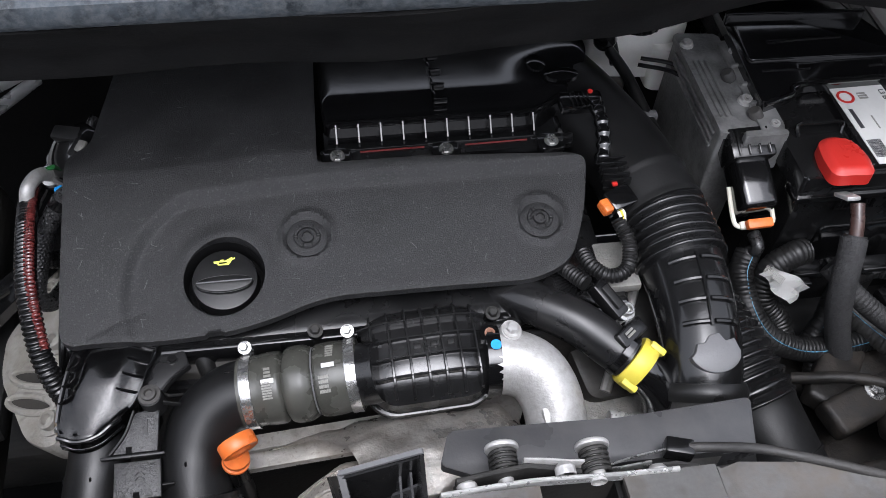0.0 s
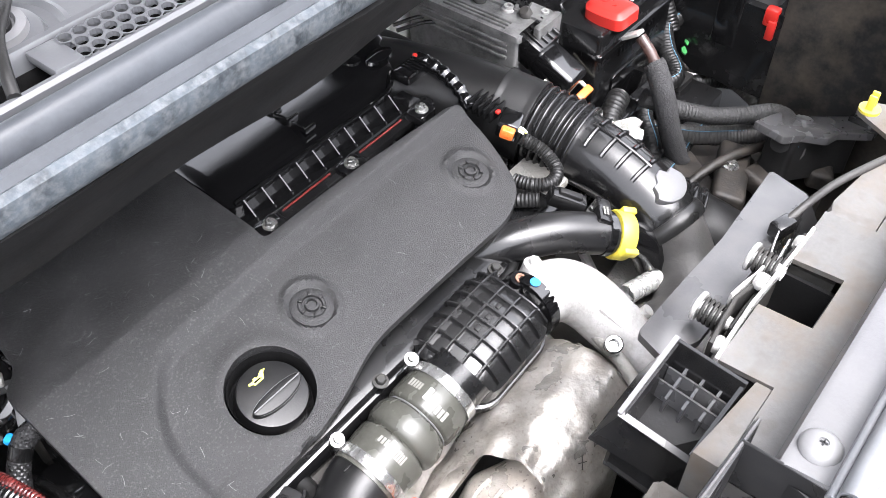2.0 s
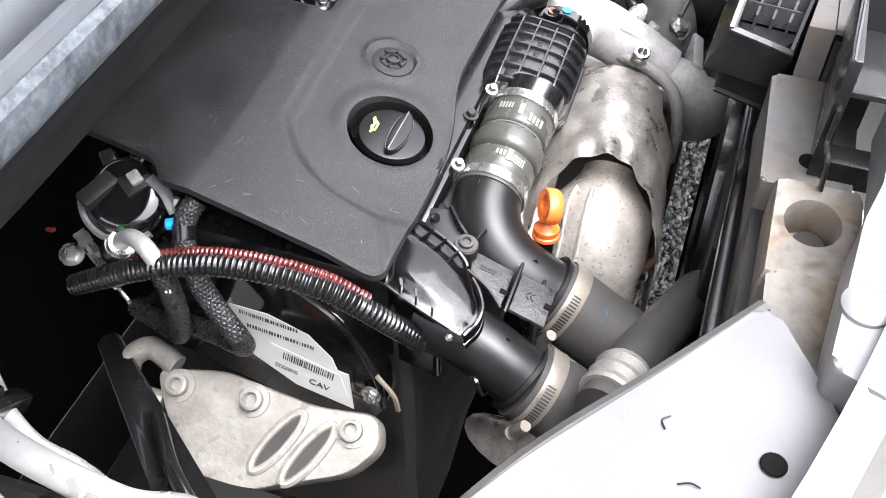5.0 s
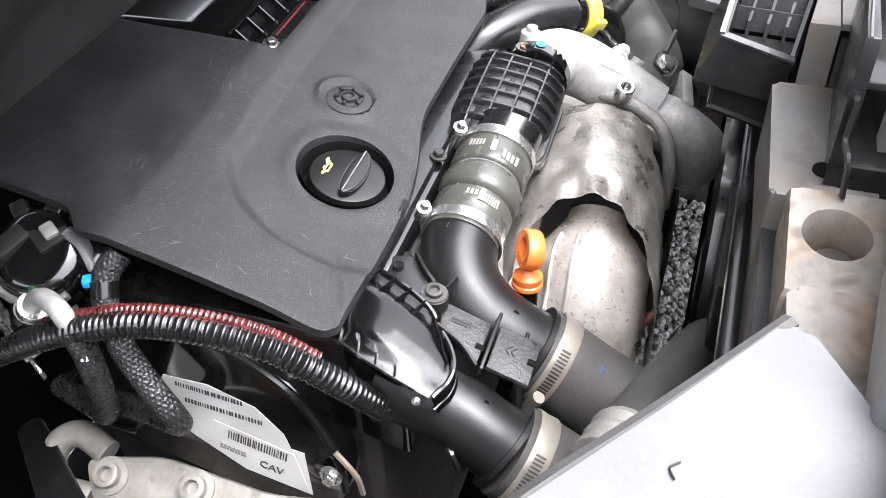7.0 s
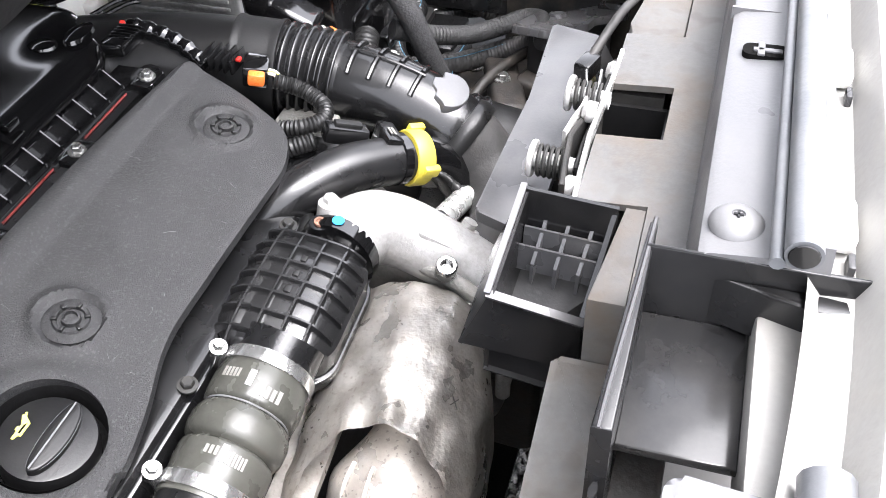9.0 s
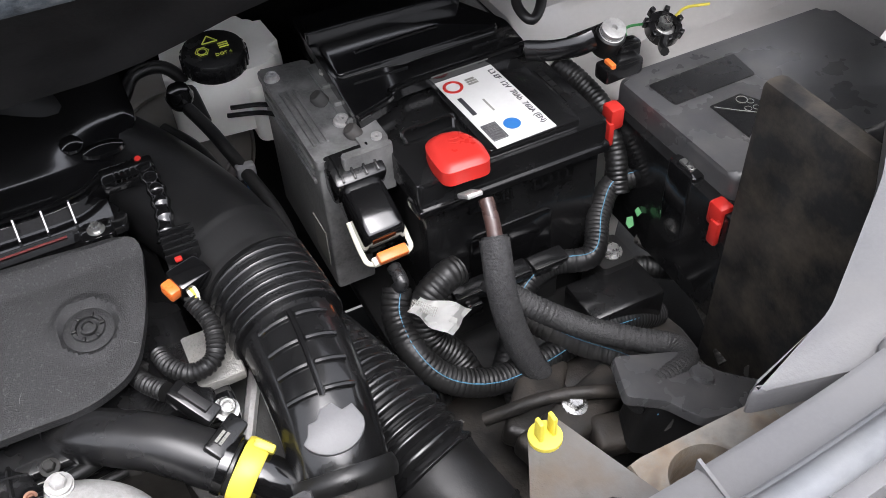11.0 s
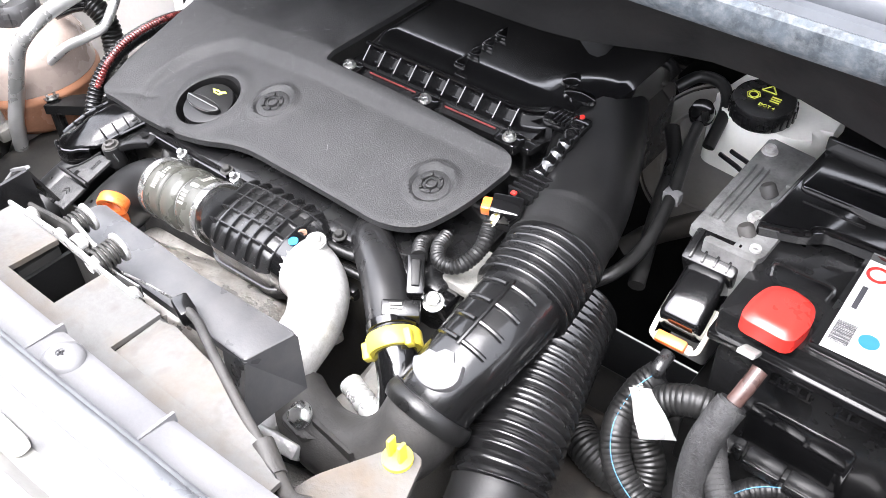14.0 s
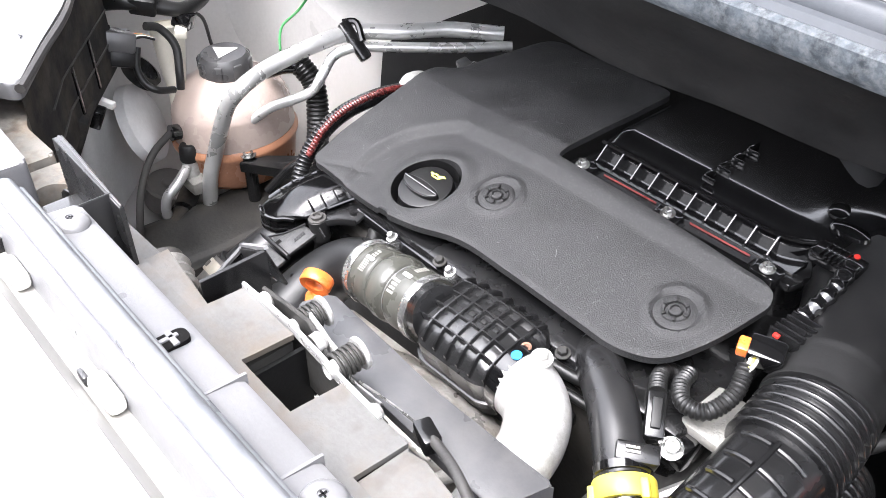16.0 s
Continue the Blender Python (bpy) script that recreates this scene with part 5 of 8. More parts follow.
part("clamp_bolt", bm, M_steel, elbow, "socket head clamp bolt")
part("clamp_ring", tube([(0.040, 0.272, 0.803), (0.031, 0.246, 0.803), (0.022, 0.224, 0.798), (0.014, 0.211, 0.786), (0.008, 0.204, 0.76), (0.006, 0.204, 0.72)], 0.0058, 24, 10), M_rough_alu, elbow)

bell = thing("bell_housing", (0.13, 0.37, 0.74), "pale cast aluminium bell housing below the sensor plug", "housing")
bh = frame_at((0.135, 0.365, 0.792), (0.1, -0.35, 0.93), (1, 0.2, 0))
part("casting", prism(rounded([(-0.045, -0.055), (0.030, -0.062), (0.052, -0.030), (0.050, 0.050), (-0.030, 0.060), (-0.050, 0.02)], 0.014), -0.06, 0.0, bh, 0.006), M_dirty, bell)
part("web", tube([bh @ V(-0.030, -0.050, 0.001), bh @ V(0.0, -0.01, 0.003), bh @ V(0.038, 0.040, 0.001)], 0.005, 20, 8), M_alu, bell)
part("bolt", hexhead(bmesh.new(), bh @ V(0.034, -0.040, 0.0), (0.1, -0.35, 0.93), 0.007, 0.007), M_steel, bell)

# ---- turbo heat shield and particle filter ----
shield = thing("turbo_heat_shield", (-0.05, 0.25, 0.70), "crinkled shiny stamped heat shield over the turbo", "heat shield")
bm = bmesh.new()
rows = []
for i in range(37):
    row = []
    for j in range(45):
        deg = -74 + 182 * j / 44
        a = radians(deg)
        u = (deg - 8) / 58
        arch = 0.89 + 0.30 * min(1.15, abs(u)) ** 2.4 + 0.26 * smooth((-u - 0.8) / 0.5)
        f = arch * i / 36
        c = V(0.035, 0.268, 0.760).lerp(V(-0.116, 0.254, 0.742), f)
        r = 0.048 + 0.013 * smooth(f / 0.5)
        r *= 1 - 0.35 * smooth((0.12 - f) / 0.12)
        d = V(0, -math.sin(a), math.cos(a))
        near = smooth((i - 27) / 8)
        rr = r * (1 + 0.05 * noise.noise(V(f * 5, j * 0.25, 3))) + (0.0018 * math.sin(j * 1.1) * max(0.0, 1 - u * u) - 0.001) * near
        p = c + d * rr
        p.z -= 0.055 * smooth((deg - 85) / 25)
        p += Vector(noise.noise_vector(p * 38)) * 0.0022 + Vector(noise.noise_vector(p * 95)) * 0.0011
        row.append(bm.verts.new(p))
    rows.append(row)
for a, b in zip(rows, rows[1:]):
    for k in range(44):
        bm.faces.new((a[k], a[k + 1], b[k + 1], b[k]))
r = bmesh.ops.solidify(bm, geom=bm.faces[:], thickness=0.0016)
part("shell", bm, M_shield, shield, sharp=60)
part("rear_plate", prism(rounded([(-0.20, 0.285), (0.04, 0.30), (0.05, 0.33), (-0.20, 0.315)], 0.01), 0.755, 0.762), M_shield, shield)
part("cross_mark", box((0, 0, 0), (0.011, 0.0006, 0.0006), frame_at((-0.066, 0.2165, 0.7975), (0, -0.6, 0.8)) @ pose(0, 0, 0, 0, 0, 40)), M_dirty, shield)
part("cross_mark", box((0, 0, 0), (0.008, 0.0006, 0.0006), frame_at((-0.066, 0.2165, 0.7975), (0, -0.6, 0.8)) @ pose(0, 0, 0, 0, 0, -30)), M_dirty, shield)

dpf = thing("particle_filter", (-0.125, 0.245, 0.55), "heat-tinted speckled steel exhaust canister with welded seam", "exhaust canister")
CAN = [(-0.062, 0.250, 0.752), (-0.086, 0.249, 0.740), (-0.108, 0.248, 0.716), (-0.124, 0.248, 0.68), (-0.132, 0.25, 0.62), (-0.135, 0.25, 0.52)]


def can_r(s, l):
    return 0.5 + 0.5 * smooth(s / 0.04) + 0.03 * math.exp(-((s - 0.075) / 0.006) ** 2)


bm = tube(CAN, 0.0465, 48, 36, rad=can_r, up=(1, 0, 0))
for v in bm.verts:
    v.co += Vector(noise.noise_vector(v.co * 22)) * 0.002
part("canister", bm, M_dpf, dpf)
cline, clen = spline(CAN, 30)
for ang, wid in ((-12, 0.0022), (-34, 0.0016)):
    pts = []
    for i in range(3, 27):
        t = (cline[i + 1] - cline[i - 1]).normalized()
        fwd = t.cross(V(0, 1, 0)).normalized()
        fwd = fwd if fwd.x < 0 else -fwd
        d = fwd * math.cos(radians(ang)) + V(0, -1, 0) * math.sin(radians(ang))
        pts.append(cline[i] + d * (0.0465 * can_r(clen * i / 29, clen) + 0.0004))
    part("seam", tube(pts, wid, 40, 8), M_dpf, dpf)
sens = part("sensor_boss", tube([(-0.130, 0.226, 0.668), (-0.124, 0.214, 0.686)], 0.009, 8, 16), M_steel, dpf)
bm = bmesh.new()
hexhead(bm, (-0.122, 0.210, 0.690), (0.3, -0.7, 0.6), 0.009, 0.01)
part("sensor_nut", bm, M_steel, sens)
part("sensor_stem", tube([(-0.119, 0.204, 0.696), (-0.112, 0.192, 0.709)], 0.004, 8, 12), M_copper, sens)
part("exhaust_pipe", tube([(-0.14, 0.24, 0.55), (-0.13, 0.20, 0.45), (-0.1, 0.25, 0.3), (-0.05, 0.4, 0.2)], 0.035, 30, 18), M_dpf, dpf)

# ---- dipstick ----
dip = thing("dipstick", (-0.2, 0.275, 0.70), "orange dipstick handle in a black tube", "dipstick")
part("tube", tube([(-0.185, 0.285, 0.60), (-0.190, 0.28, 0.70), (-0.194, 0.278, 0.775), (-0.194, 0.2775, 0.794)], 0.0085, 20, 14), M_black, dip)
part("collar", lathe([(0.0098, 0), (0.0108, 0.001), (0.0108, 0.0035), (0.0094, 0.0045), (0.0102, 0.006), (0.0102, 0.0095), (0.007, 0.0125), (0.005, 0.0155), (0, 0.0155)], frame_at((-0.194, 0.2775, 0.793), (0.15, 0.0, 1)), 24), M_orange, dip)
bm = bmesh.new()
rows = []
hm = frame_at((-0.189, 0.277, 0.8225), (-0.42, 0.86, 0.28), (0.90, 0.43, 0.0))
for a in range(0, 360, 15):
    c_, s_ = math.cos(radians(a)), math.sin(radians(a))
    rows.append([bm.verts.new(hm @ V((rr + 0.001) * c_, rr * 0.95 * s_, w)) for rr, w in ((0.0128, -0.0056), (0.0138, -0.0040), (0.0138, 0.0040), (0.0128, 0.0056), (0.0078, 0.0050), (0.0078, -0.0050))])
for a, b in zip(rows, rows[1:] + rows[:1]):
    for k in range(6):
        bm.faces.new((a[k], a[(k + 1) % 6], b[(k + 1) % 6], b[k]))
part("ring_handle", bm, M_orange, dip, "glossy orange ring handle")

# ---- breather hose with yellow cap, sensor plug ----
br = thing("breather_hose", (0.08, 0.35, 0.78), "satin black breather hose ending in a yellow collar", "hose")
part("hose", tube([(0.025, 0.398, 0.822), (0.047, 0.374, 0.838), (0.084, 0.346, 0.841), (0.112, 0.322, 0.833), (0.124, 0.312, 0.829)], 0.0185, 32, 24), M_pocket, br)
ax = V(0.70, -0.62, -0.32).normalized()
ring_at = frame_at((0.128, 0.309, 0.827), ax)
part("hose_bead", lathe([(0.0178, -0.016), (0.0205, -0.015), (0.0205, -0.009), (0.0178, -0.008)], ring_at, 36), M_gloss, br)
part("yellow_collar", lathe([(0.016, -0.005), (0.0212, -0.005), (0.0222, -0.003), (0.0222, 0.008), (0.0212, 0.010), (0.016, 0.010)], ring_at, 40), M_yellow, br, "bright yellow plastic collar")
for k in range(3):
    a = radians(40 + 120 * k)
    part("collar_tab", box((0.0215 * math.cos(a), 0.0215 * math.sin(a), 0.006), (0.006, 0.010, 0.014), ring_at @ pose(0, 0, 0, 0, 0, 0), 0.0015), M_yellow, br)
part("tail", tube([ring_at @ V(0, 0, -0.004), ring_at @ V(0, 0, 0.012), (0.150, 0.289, 0.808), (0.156, 0.276, 0.78)], 0.0168, 18, 20), M_gloss, br)
part("square_block", box((0, 0, 0), (0.030, 0.014, 0.022), frame_at((0.122, 0.325, 0.843), (0.3, -0.3, 0.9), (1, 0.75, 0)), 0.002), M_black, br, "square black moulded block")
part("block_print", bars(bmesh.new(), frame_at((0.1245, 0.3215, 0.8545), (0.3, -0.3, 0.9), (1, 0.75, 0)), 0.016, 0.006, 2, rng), M_greyink, br, flat=True)

plug = thing("sensor_plug", (0.115, 0.36, 0.82), "black sensor plug with corrugated cable", "connector")
part("housing", box((0, 0, 0), (0.014, 0.034, 0.014), frame_at((0.113, 0.354, 0.853), (0.25, -0.3, 0.9), (1, 0.75, 0)), 0.002), M_black, plug)
part("lock_tab", box((0, 0, 0.008), (0.007, 0.022, 0.004), frame_at((0.113, 0.354, 0.853), (0.25, -0.3, 0.9), (1, 0.75, 0)), 0.001), M_matt, plug)
part("cable", tube([(0.100, 0.373, 0.852), (0.090, 0.388, 0.850), (0.086, 0.405, 0.842), (0.095, 0.418, 0.83)], 0.0058, 90, 12, rad=corrugated(0.003, 0.2)), M_rubber, plug)
bm = bmesh.new()
hexhead(bm, (0.131, 0.353, 0.836), (0.2, -0.3, 0.9), 0.0058, 0.007, True, True)
part("sensor_bolt", bm, M_steel, plug)
plug2 = thing("injector_connector", (0.13, 0.43, 0.86), "black connector with orange lock and looped cable", "connector")
part("housing", box((0, 0, 0), (0.026, 0.020, 0.018), frame_at((0.140, 0.436, 0.880), (0.1, -0.2, 1), (1, 0.4, 0)), 0.003), M_gloss, plug2)
part("orange_lock", box((0, 0, 0), (0.010, 0.013, 0.010), frame_at((0.1265, 0.429, 0.882), (0.1, -0.2, 1), (1, 0.4, 0)), 0.002), M_orange, plug2, "orange locking tab")
part("red_tab", box((0.138, 0.448, 0.889), (0.005, 0.004, 0.003), bevel=0.001), M_red, plug2)
part("cable", tube([(0.136, 0.420, 0.875), (0.142, 0.400, 0.866), (0.136, 0.380, 0.858), (0.120, 0.376, 0.856), (0.108, 0.388, 0.856), (0.104, 0.404, 0.855)], 0.0055, 130, 12, rad=corrugated(0.0032, 0.22)), M_rubber, plug2)
for k, m_ in enumerate((M_cream, M_yellow, M_cream)):
    part("wire", tube([(0.133 + 0.003 * k, 0.428, 0.882), (0.137 + 0.002 * k, 0.420, 0.880), (0.1365 + 0.001 * k, 0.410, 0.872)], 0.0013, 8, 6), m_, plug2)
for k in range(5):
    part("fin", box((0.142 + 0.0005 * k, 0.452 + 0.0065 * k, 0.885), (0.024, 0.0022, 0.012), pose(0, 0, 0), 0.0005), M_black, plug2)
part("back_plate", box((0.128, 0.400, 0.835), (0.05, 0.05, 0.010), pose(0, 0, 0), 0.003), M_rough_alu, plug2, "cast aluminium bracket")

# ---- left intake: plastic elbow, scoop, lower hoses ----
inlet = thing("intake_elbow", (-0.24, 0.31, 0.7), "satin black plastic intake elbow with mounting ears", "air duct")
part("upper_elbow", tube([(-0.176, 0.328, 0.8125), (-0.196, 0.3262, 0.807), (-0.213, 0.317, 0.798), (-0.2235, 0.300, 0.786), (-0.2270, 0.282, 0.776), (-0.2270, 0.265, 0.7665)], (0.0272, 0.0275), 48, 32), M_satin, inlet)
part("collar", tube([(-0.2270, 0.2675, 0.7680), (-0.2270, 0.2645, 0.7662)], 0.0325, 6, 36), M_satin, inlet)
part("stop_pip", box((0, 0, 0), (0.008, 0.0016, 0.004), frame_at((-0.193, 0.333, 0.8345), (0, 0.1, 1), axis), 0.0006), M_black, inlet)
part("elbow_lobe", lathe([(0.0, 0.013), (0.012, 0.010), (0.019, 0.0), (0.012, -0.012), (0.0, -0.014)], frame_at((-0.232, 0.318, 0.795), (-0.7, 0.2, 0.65)), 24), M_satin, inlet)
ear_m = frame_at((-0.248, 0.336, 0.829), (-0.05, -0.10, 1))
part("ear_plate", prism(rounded([(-0.020, 0.032), (0.010, 0.034), (0.019, 0.026), (0.024, 0.010), (0.012, 0.000), (0.000, -0.012), (-0.012, -0.010)], 0.005), -0.003, 0.0, ear_m, 0.0008), M_pocket, inlet, "grey-black ear plate with a screw")
part("ear_web", tube([ear_m @ V(0.0245, 0.009, 0.001), ear_m @ V(0.012, -0.001, 0.002), ear_m @ V(0.004, -0.010, 0.001)], 0.0018, 14, 6, squash=(1, 2.0)), M_satin, inlet)
part("ear_web", tube([ear_m @ V(0.004, -0.018, -0.001), ear_m @ V(0.017, -0.021, -0.003)], 0.0012, 8, 6, squash=(1, 2.0)), M_satin, inlet)
part("bolt_post", lathe([(0.0090, -0.020), (0.0090, 0.0015), (0.0080, 0.0022), (0.0050, 0.0022)], frame_at((-0.2535, 0.323, 0.829), (-0.05, -0.1, 1)), 24), M_matt, inlet)
bm = bmesh.new()
hexhead(bm, (-0.2535, 0.323, 0.831), (-0.05, -0.1, 1), 0.0056, 0.004, True, True)
part("ear_bolt", bm, M_dusty_rubber, inlet, "dull grey collared bolt")
part("ear_screw", lathe([(0.0036, 0), (0.0036, 0.003), (0.002, 0.003), (0, 0.002)], frame_at((-0.2375, 0.3525, 0.831), (0, 0, 1)), 14), M_black, inlet)
# grained plate between the ducts, in two panels with a rib across
lpm = frame_at((-0.2640, 0.2830, 0.8085), (-0.02, -0.30, 0.95), (0.0, -1, -0.32))
part("upper_panel", prism([(-0.038, 0.016), (-0.034, -0.002), (-0.004, -0.019), (-0.004, 0.014)], -0.003, 0.0, lpm, 0.0006), M_grain, inlet, "grained plate with raised marks")
part("lower_panel", prism([(0.002, 0.016), (0.002, -0.018), (0.030, -0.019), (0.030, 0.016)], -0.004, -0.001, lpm, 0.0006), M_grain, inlet, "grained plate with raised marks")
part("panel_rim", tube([lpm @ V(-0.036, -0.003, 0.0), lpm @ V(-0.018, -0.010, 0.0), lpm @ V(-0.004, -0.021, 0.0)], 0.0013, 14, 6), M_satin, inlet)
part("plate_rib", box((-0.001, -0.003, 0.003), (0.0024, 0.047, 0.007), lpm, 0.0006), M_satin, inlet)
for x_, y_ in ((-0.006, -0.007), (0.028, -0.002)):
    part("square_slot", box((x_, y_, -0.0004), (0.006, 0.0045, 0.0012), lpm), M_foam_shade, inlet)
for k in range(2):
    part("raised_mark", tube([lpm @ V(0.013 + 0.0035 * k, 0.004, -0.0007), lpm @ V(0.010 + 0.0035 * k, 0.0005, -0.0007), lpm @ V(0.013 + 0.0035 * k, -0.003, -0.0007)], 0.0006, 7, 5), M_satin, inlet)
part("raised_print", bars(bmesh.new(), lpm @ pose(-0.020, 0.005, 0.0), 0.018, 0.005, 2, rng, 0.0006), M_satin, inlet, flat=True)
for x_ in (-0.3010, -0.2300):
    part("stop_pip", box((0, 0, 0), (0.0018, 0.010, 0.004), frame_at((x_, 0.279, 0.8015 if x_ > -0.25 else 0.7945), (0.0, 0.45, 0.9)), 0.0006), M_black, inlet)
part("lower_elbow", tube([(-0.296, 0.345, 0.790), (-0.298, 0.320, 0.787), (-0.300, 0.296, 0.780), (-0.304, 0.276, 0.770), (-0.306, 0.262, 0.762)], (0.0225, 0.0245), 36, 30), M_satin, inlet)
part("lower_collar", tube([(-0.3055, 0.2645, 0.7635), (-0.3062, 0.2615, 0.7617)], 0.0290, 6, 36), M_satin, inlet)
part("flange_bridge", prism([(-0.2390, 0.2670), (-0.2790, 0.2655), (-0.2790, 0.2630), (-0.2390, 0.2645)], 0.748, 0.797, bevel=0.0006), M_satin, inlet, "thin black flange between the two ends")
for x_, y_, z_ in ((-0.327, 0.290, 0.762), (-0.322, 0.276, 0.758)):
    part("hook_tab", tube([(x_ + 0.006, y_ + 0.006, z_ + 0.012), (x_, y_, z_ + 0.010), (x_ - 0.001, y_ - 0.004, z_), (x_ + 0.005, y_ - 0.007, z_ - 0.001)], 0.0022, 16, 6), M_black, inlet)

scoop = thing("intake_scoop", (-0.3, 0.34, 0.75), "gloss black curved plastic intake scoop", "air duct")
scoop_left = spline([(-0.302, 0.398, 0.838), (-0.307, 0.376, 0.837), (-0.3145, 0.353, 0.833), (-0.3195, 0.332, 0.8275), (-0.3225, 0.312, 0.8205), (-0.3220, 0.304, 0.8165)], 31)[0]
scoop_right = spline([(-0.240, 0.392, 0.838), (-0.247, 0.368, 0.8375), (-0.2525, 0.350, 0.8355), (-0.2585, 0.334, 0.832), (-0.2660, 0.320, 0.8265), (-0.2760, 0.313, 0.8205)], 31)[0]
bm = bmesh.new()
rows = []
for i in range(31):
    a, b = scoop_left[i], scoop_right[i]
    row = []
    for j in range(25):
        g = j / 24
        p = a.lerp(b, g)
        # sunk slotted margins, a flat glossy crown between them, the end rounding down
        crown = smooth((g - 0.06) / 0.20) * smooth((0.88 - g) / 0.22)
        p.z += 0.0045 * crown + 0.0025 * math.sin(math.pi * g) - 0.007 * smooth((i / 30 - 0.66) / 0.34) * crown
        p.y -= 0.010 * math.sin(math.pi * g) * smooth((i / 30 - 0.70) / 0.30)
        row.append(bm.verts.new(p))
    rows.append(row)
end = [v.co.copy() for v in rows[-1]]
for a, b in zip(rows, rows[1:]):
    for k in range(24):
        bm.faces.new((a[k], a[k + 1], b[k + 1], b[k]))
bmesh.ops.solidify(bm, geom=bm.faces[:], thickness=0.003)
part("top_skin", bm, M_gloss, scoop)
part("body", prism(rounded([(-0.300, 0.384), (-0.250, 0.378), (-0.268, 0.330), (-0.312, 0.324)], 0.006), 0.74, 0.812), M_black, scoop)
part("rim", tube([p + V(0, -0.002, 0.0012) for p in end], 0.0019, 40, 8), M_gloss, scoop)
part("lower_rim", tube([p + V(0, -0.002, -0.010) for p in end], 0.0017, 40, 8), M_gloss, scoop)
bm = bmesh.new()
skirt = [[bm.verts.new(p + V(0, -0.001 - 0.001 * k, -0.0045 * k)) for p in end] for k in range(4)]
for a, b in zip(skirt, skirt[1:]):
    for k in range(24):
        bm.faces.new((a[k], a[k + 1], b[k + 1], b[k]))
bmesh.ops.solidify(bm, geom=bm.faces[:], thickness=0.002)
part("end_skirt", bm, M_gloss, scoop)
for edge, sgn in ((scoop_left, 1), (scoop_right, -1)):
    part("side_rail", tube([p + V(0, 0, 0.001) for p in edge[:28]], 0.0016, 40, 6), M_gloss, scoop)
    for k in range(6):
        i = 7 + 4 * k
        if i > 26:
            continue
        a, b = edge[i], (scoop_right if sgn > 0 else scoop_left)[i]
        d = (b - a).normalized()
        part("side_fin", tube([a + V(0, 0, 0.0012), a + d * 0.006 + V(0, 0.0015, 0.0025), a + d * (0.011 if sgn > 0 else 0.016) + V(0, 0.004, 0.0055)], 0.0010, 8, 6, squash=(1, 2.2)), M_gloss, scoop)
part("tip_screw", lathe([(0.0026, 0), (0.0026, 0.002), (0.0012, 0.003), (0, 0.003)], frame_at((-0.3235, 0.312, 0.813), (-0.6, -0.2, 0.7)), 14), M_steel, scoop)

low = thing("charge_hose", (-0.2, 0.22, 0.65), "dusty dark grey rubber charge hose with blue mark", "hose")
part("sleeve", tube([(-0.2270, 0.264, 0.766), (-0.2265, 0.247, 0.756), (-0.228, 0.225, 0.743), (-0.231, 0.195, 0.729), (-0.234, 0.15, 0.708)], 0.0312, 30, 28), M_dusty_rubber, low)
part("blue_mark", lathe([(0.0045, 0), (0.0045, 0.0005), (0, 0.0005)], frame_at((-0.2350, 0.2200, 0.7713), (-0.22, 0.35, 0.9)), 14), M_printblue, low, "blue paint mark")
hose_clamp("hose_clamp", V(-0.2265, 0.2535, 0.7598), (-0.02, -0.88, -0.46), 0.0316, 0.0135, (-0.95, 0.1, -0.1), "tan dusty clamp on the charge hose", M_dustyclamp)
low2 = thing("lower_charge_hose", (-0.27, 0.22, 0.6), "dusty rubber hose below the intake elbow", "hose")
part("sleeve", tube([(-0.3060, 0.262, 0.7620), (-0.306, 0.232, 0.744), (-0.307, 0.18, 0.715)], 0.0305, 20, 26), M_dusty_rubber, low2)
hose_clamp("hose_clamp", V(-0.3062, 0.2510, 0.7555), (-0.02, -0.88, -0.46), 0.0308, 0.0135, (-0.95, 0.1, -0.1), "tan dusty clamp on the lower hose", M_dustyclamp)
coolh = thing("radiator_hose", (-0.2, 0.15, 0.65), "thick matt grey radiator hose with plastic end", "hose")
part("hose", tube([(-0.335, 0.202, 0.795), (-0.29, 0.191, 0.786), (-0.235, 0.174, 0.770), (-0.190, 0.160, 0.754), (-0.162, 0.150, 0.738), (-0.150, 0.146, 0.70)], 0.0182, 36, 22), M_dusty_rubber, coolh)
part("plastic_end", tube([(-0.325, 0.200, 0.794), (-0.293, 0.192, 0.787)], 0.0205, 12, 20, rad=lambda s, l: 1 + 0.06 * math.sin(s * 500)), M_rough_alu, coolh, "pale crimped metal end")

# ---- timing cover, labels, wiring loom, fuel lines ----
tb = thing("timing_cover", (-0.34, 0.44, 0.65), "black plastic timing belt cover with paper labels", "timing cover")
tm = Matrix(((0, 0, -1, -0.338), (-1, 0, 0, 0.44), (0, 1, 0, 0.76), (0, 0, 0, 1)))
tilt = frame_at((-0.336, 0.43, 0.755), (-0.99, 0.0, 0.14), (0, -1, 0))
out = rounded([(-0.13, 0.01), (-0.09, 0.055), (-0.04, 0.078), (0.005, 0.072), (0.045, 0.046), (0.068, 0.004), (0.074, -0.028), (0.058, -0.060), (0.030, -0.064), (-0.12, -0.028)], 0.012)
part("plate", prism(out, -0.02, 0.0, tilt, 0.003), M_gloss, tb)
part("raised_edge", tube([tilt @ V(x, y, 0.002) for x, y in ((-0.128, 0.012), (-0.09, 0.053), (-0.04, 0.075), (0.005, 0.069), (0.043, 0.044), (0.066, 0.003), (0.071, -0.028))], 0.003, 40, 8), M_black, tb)
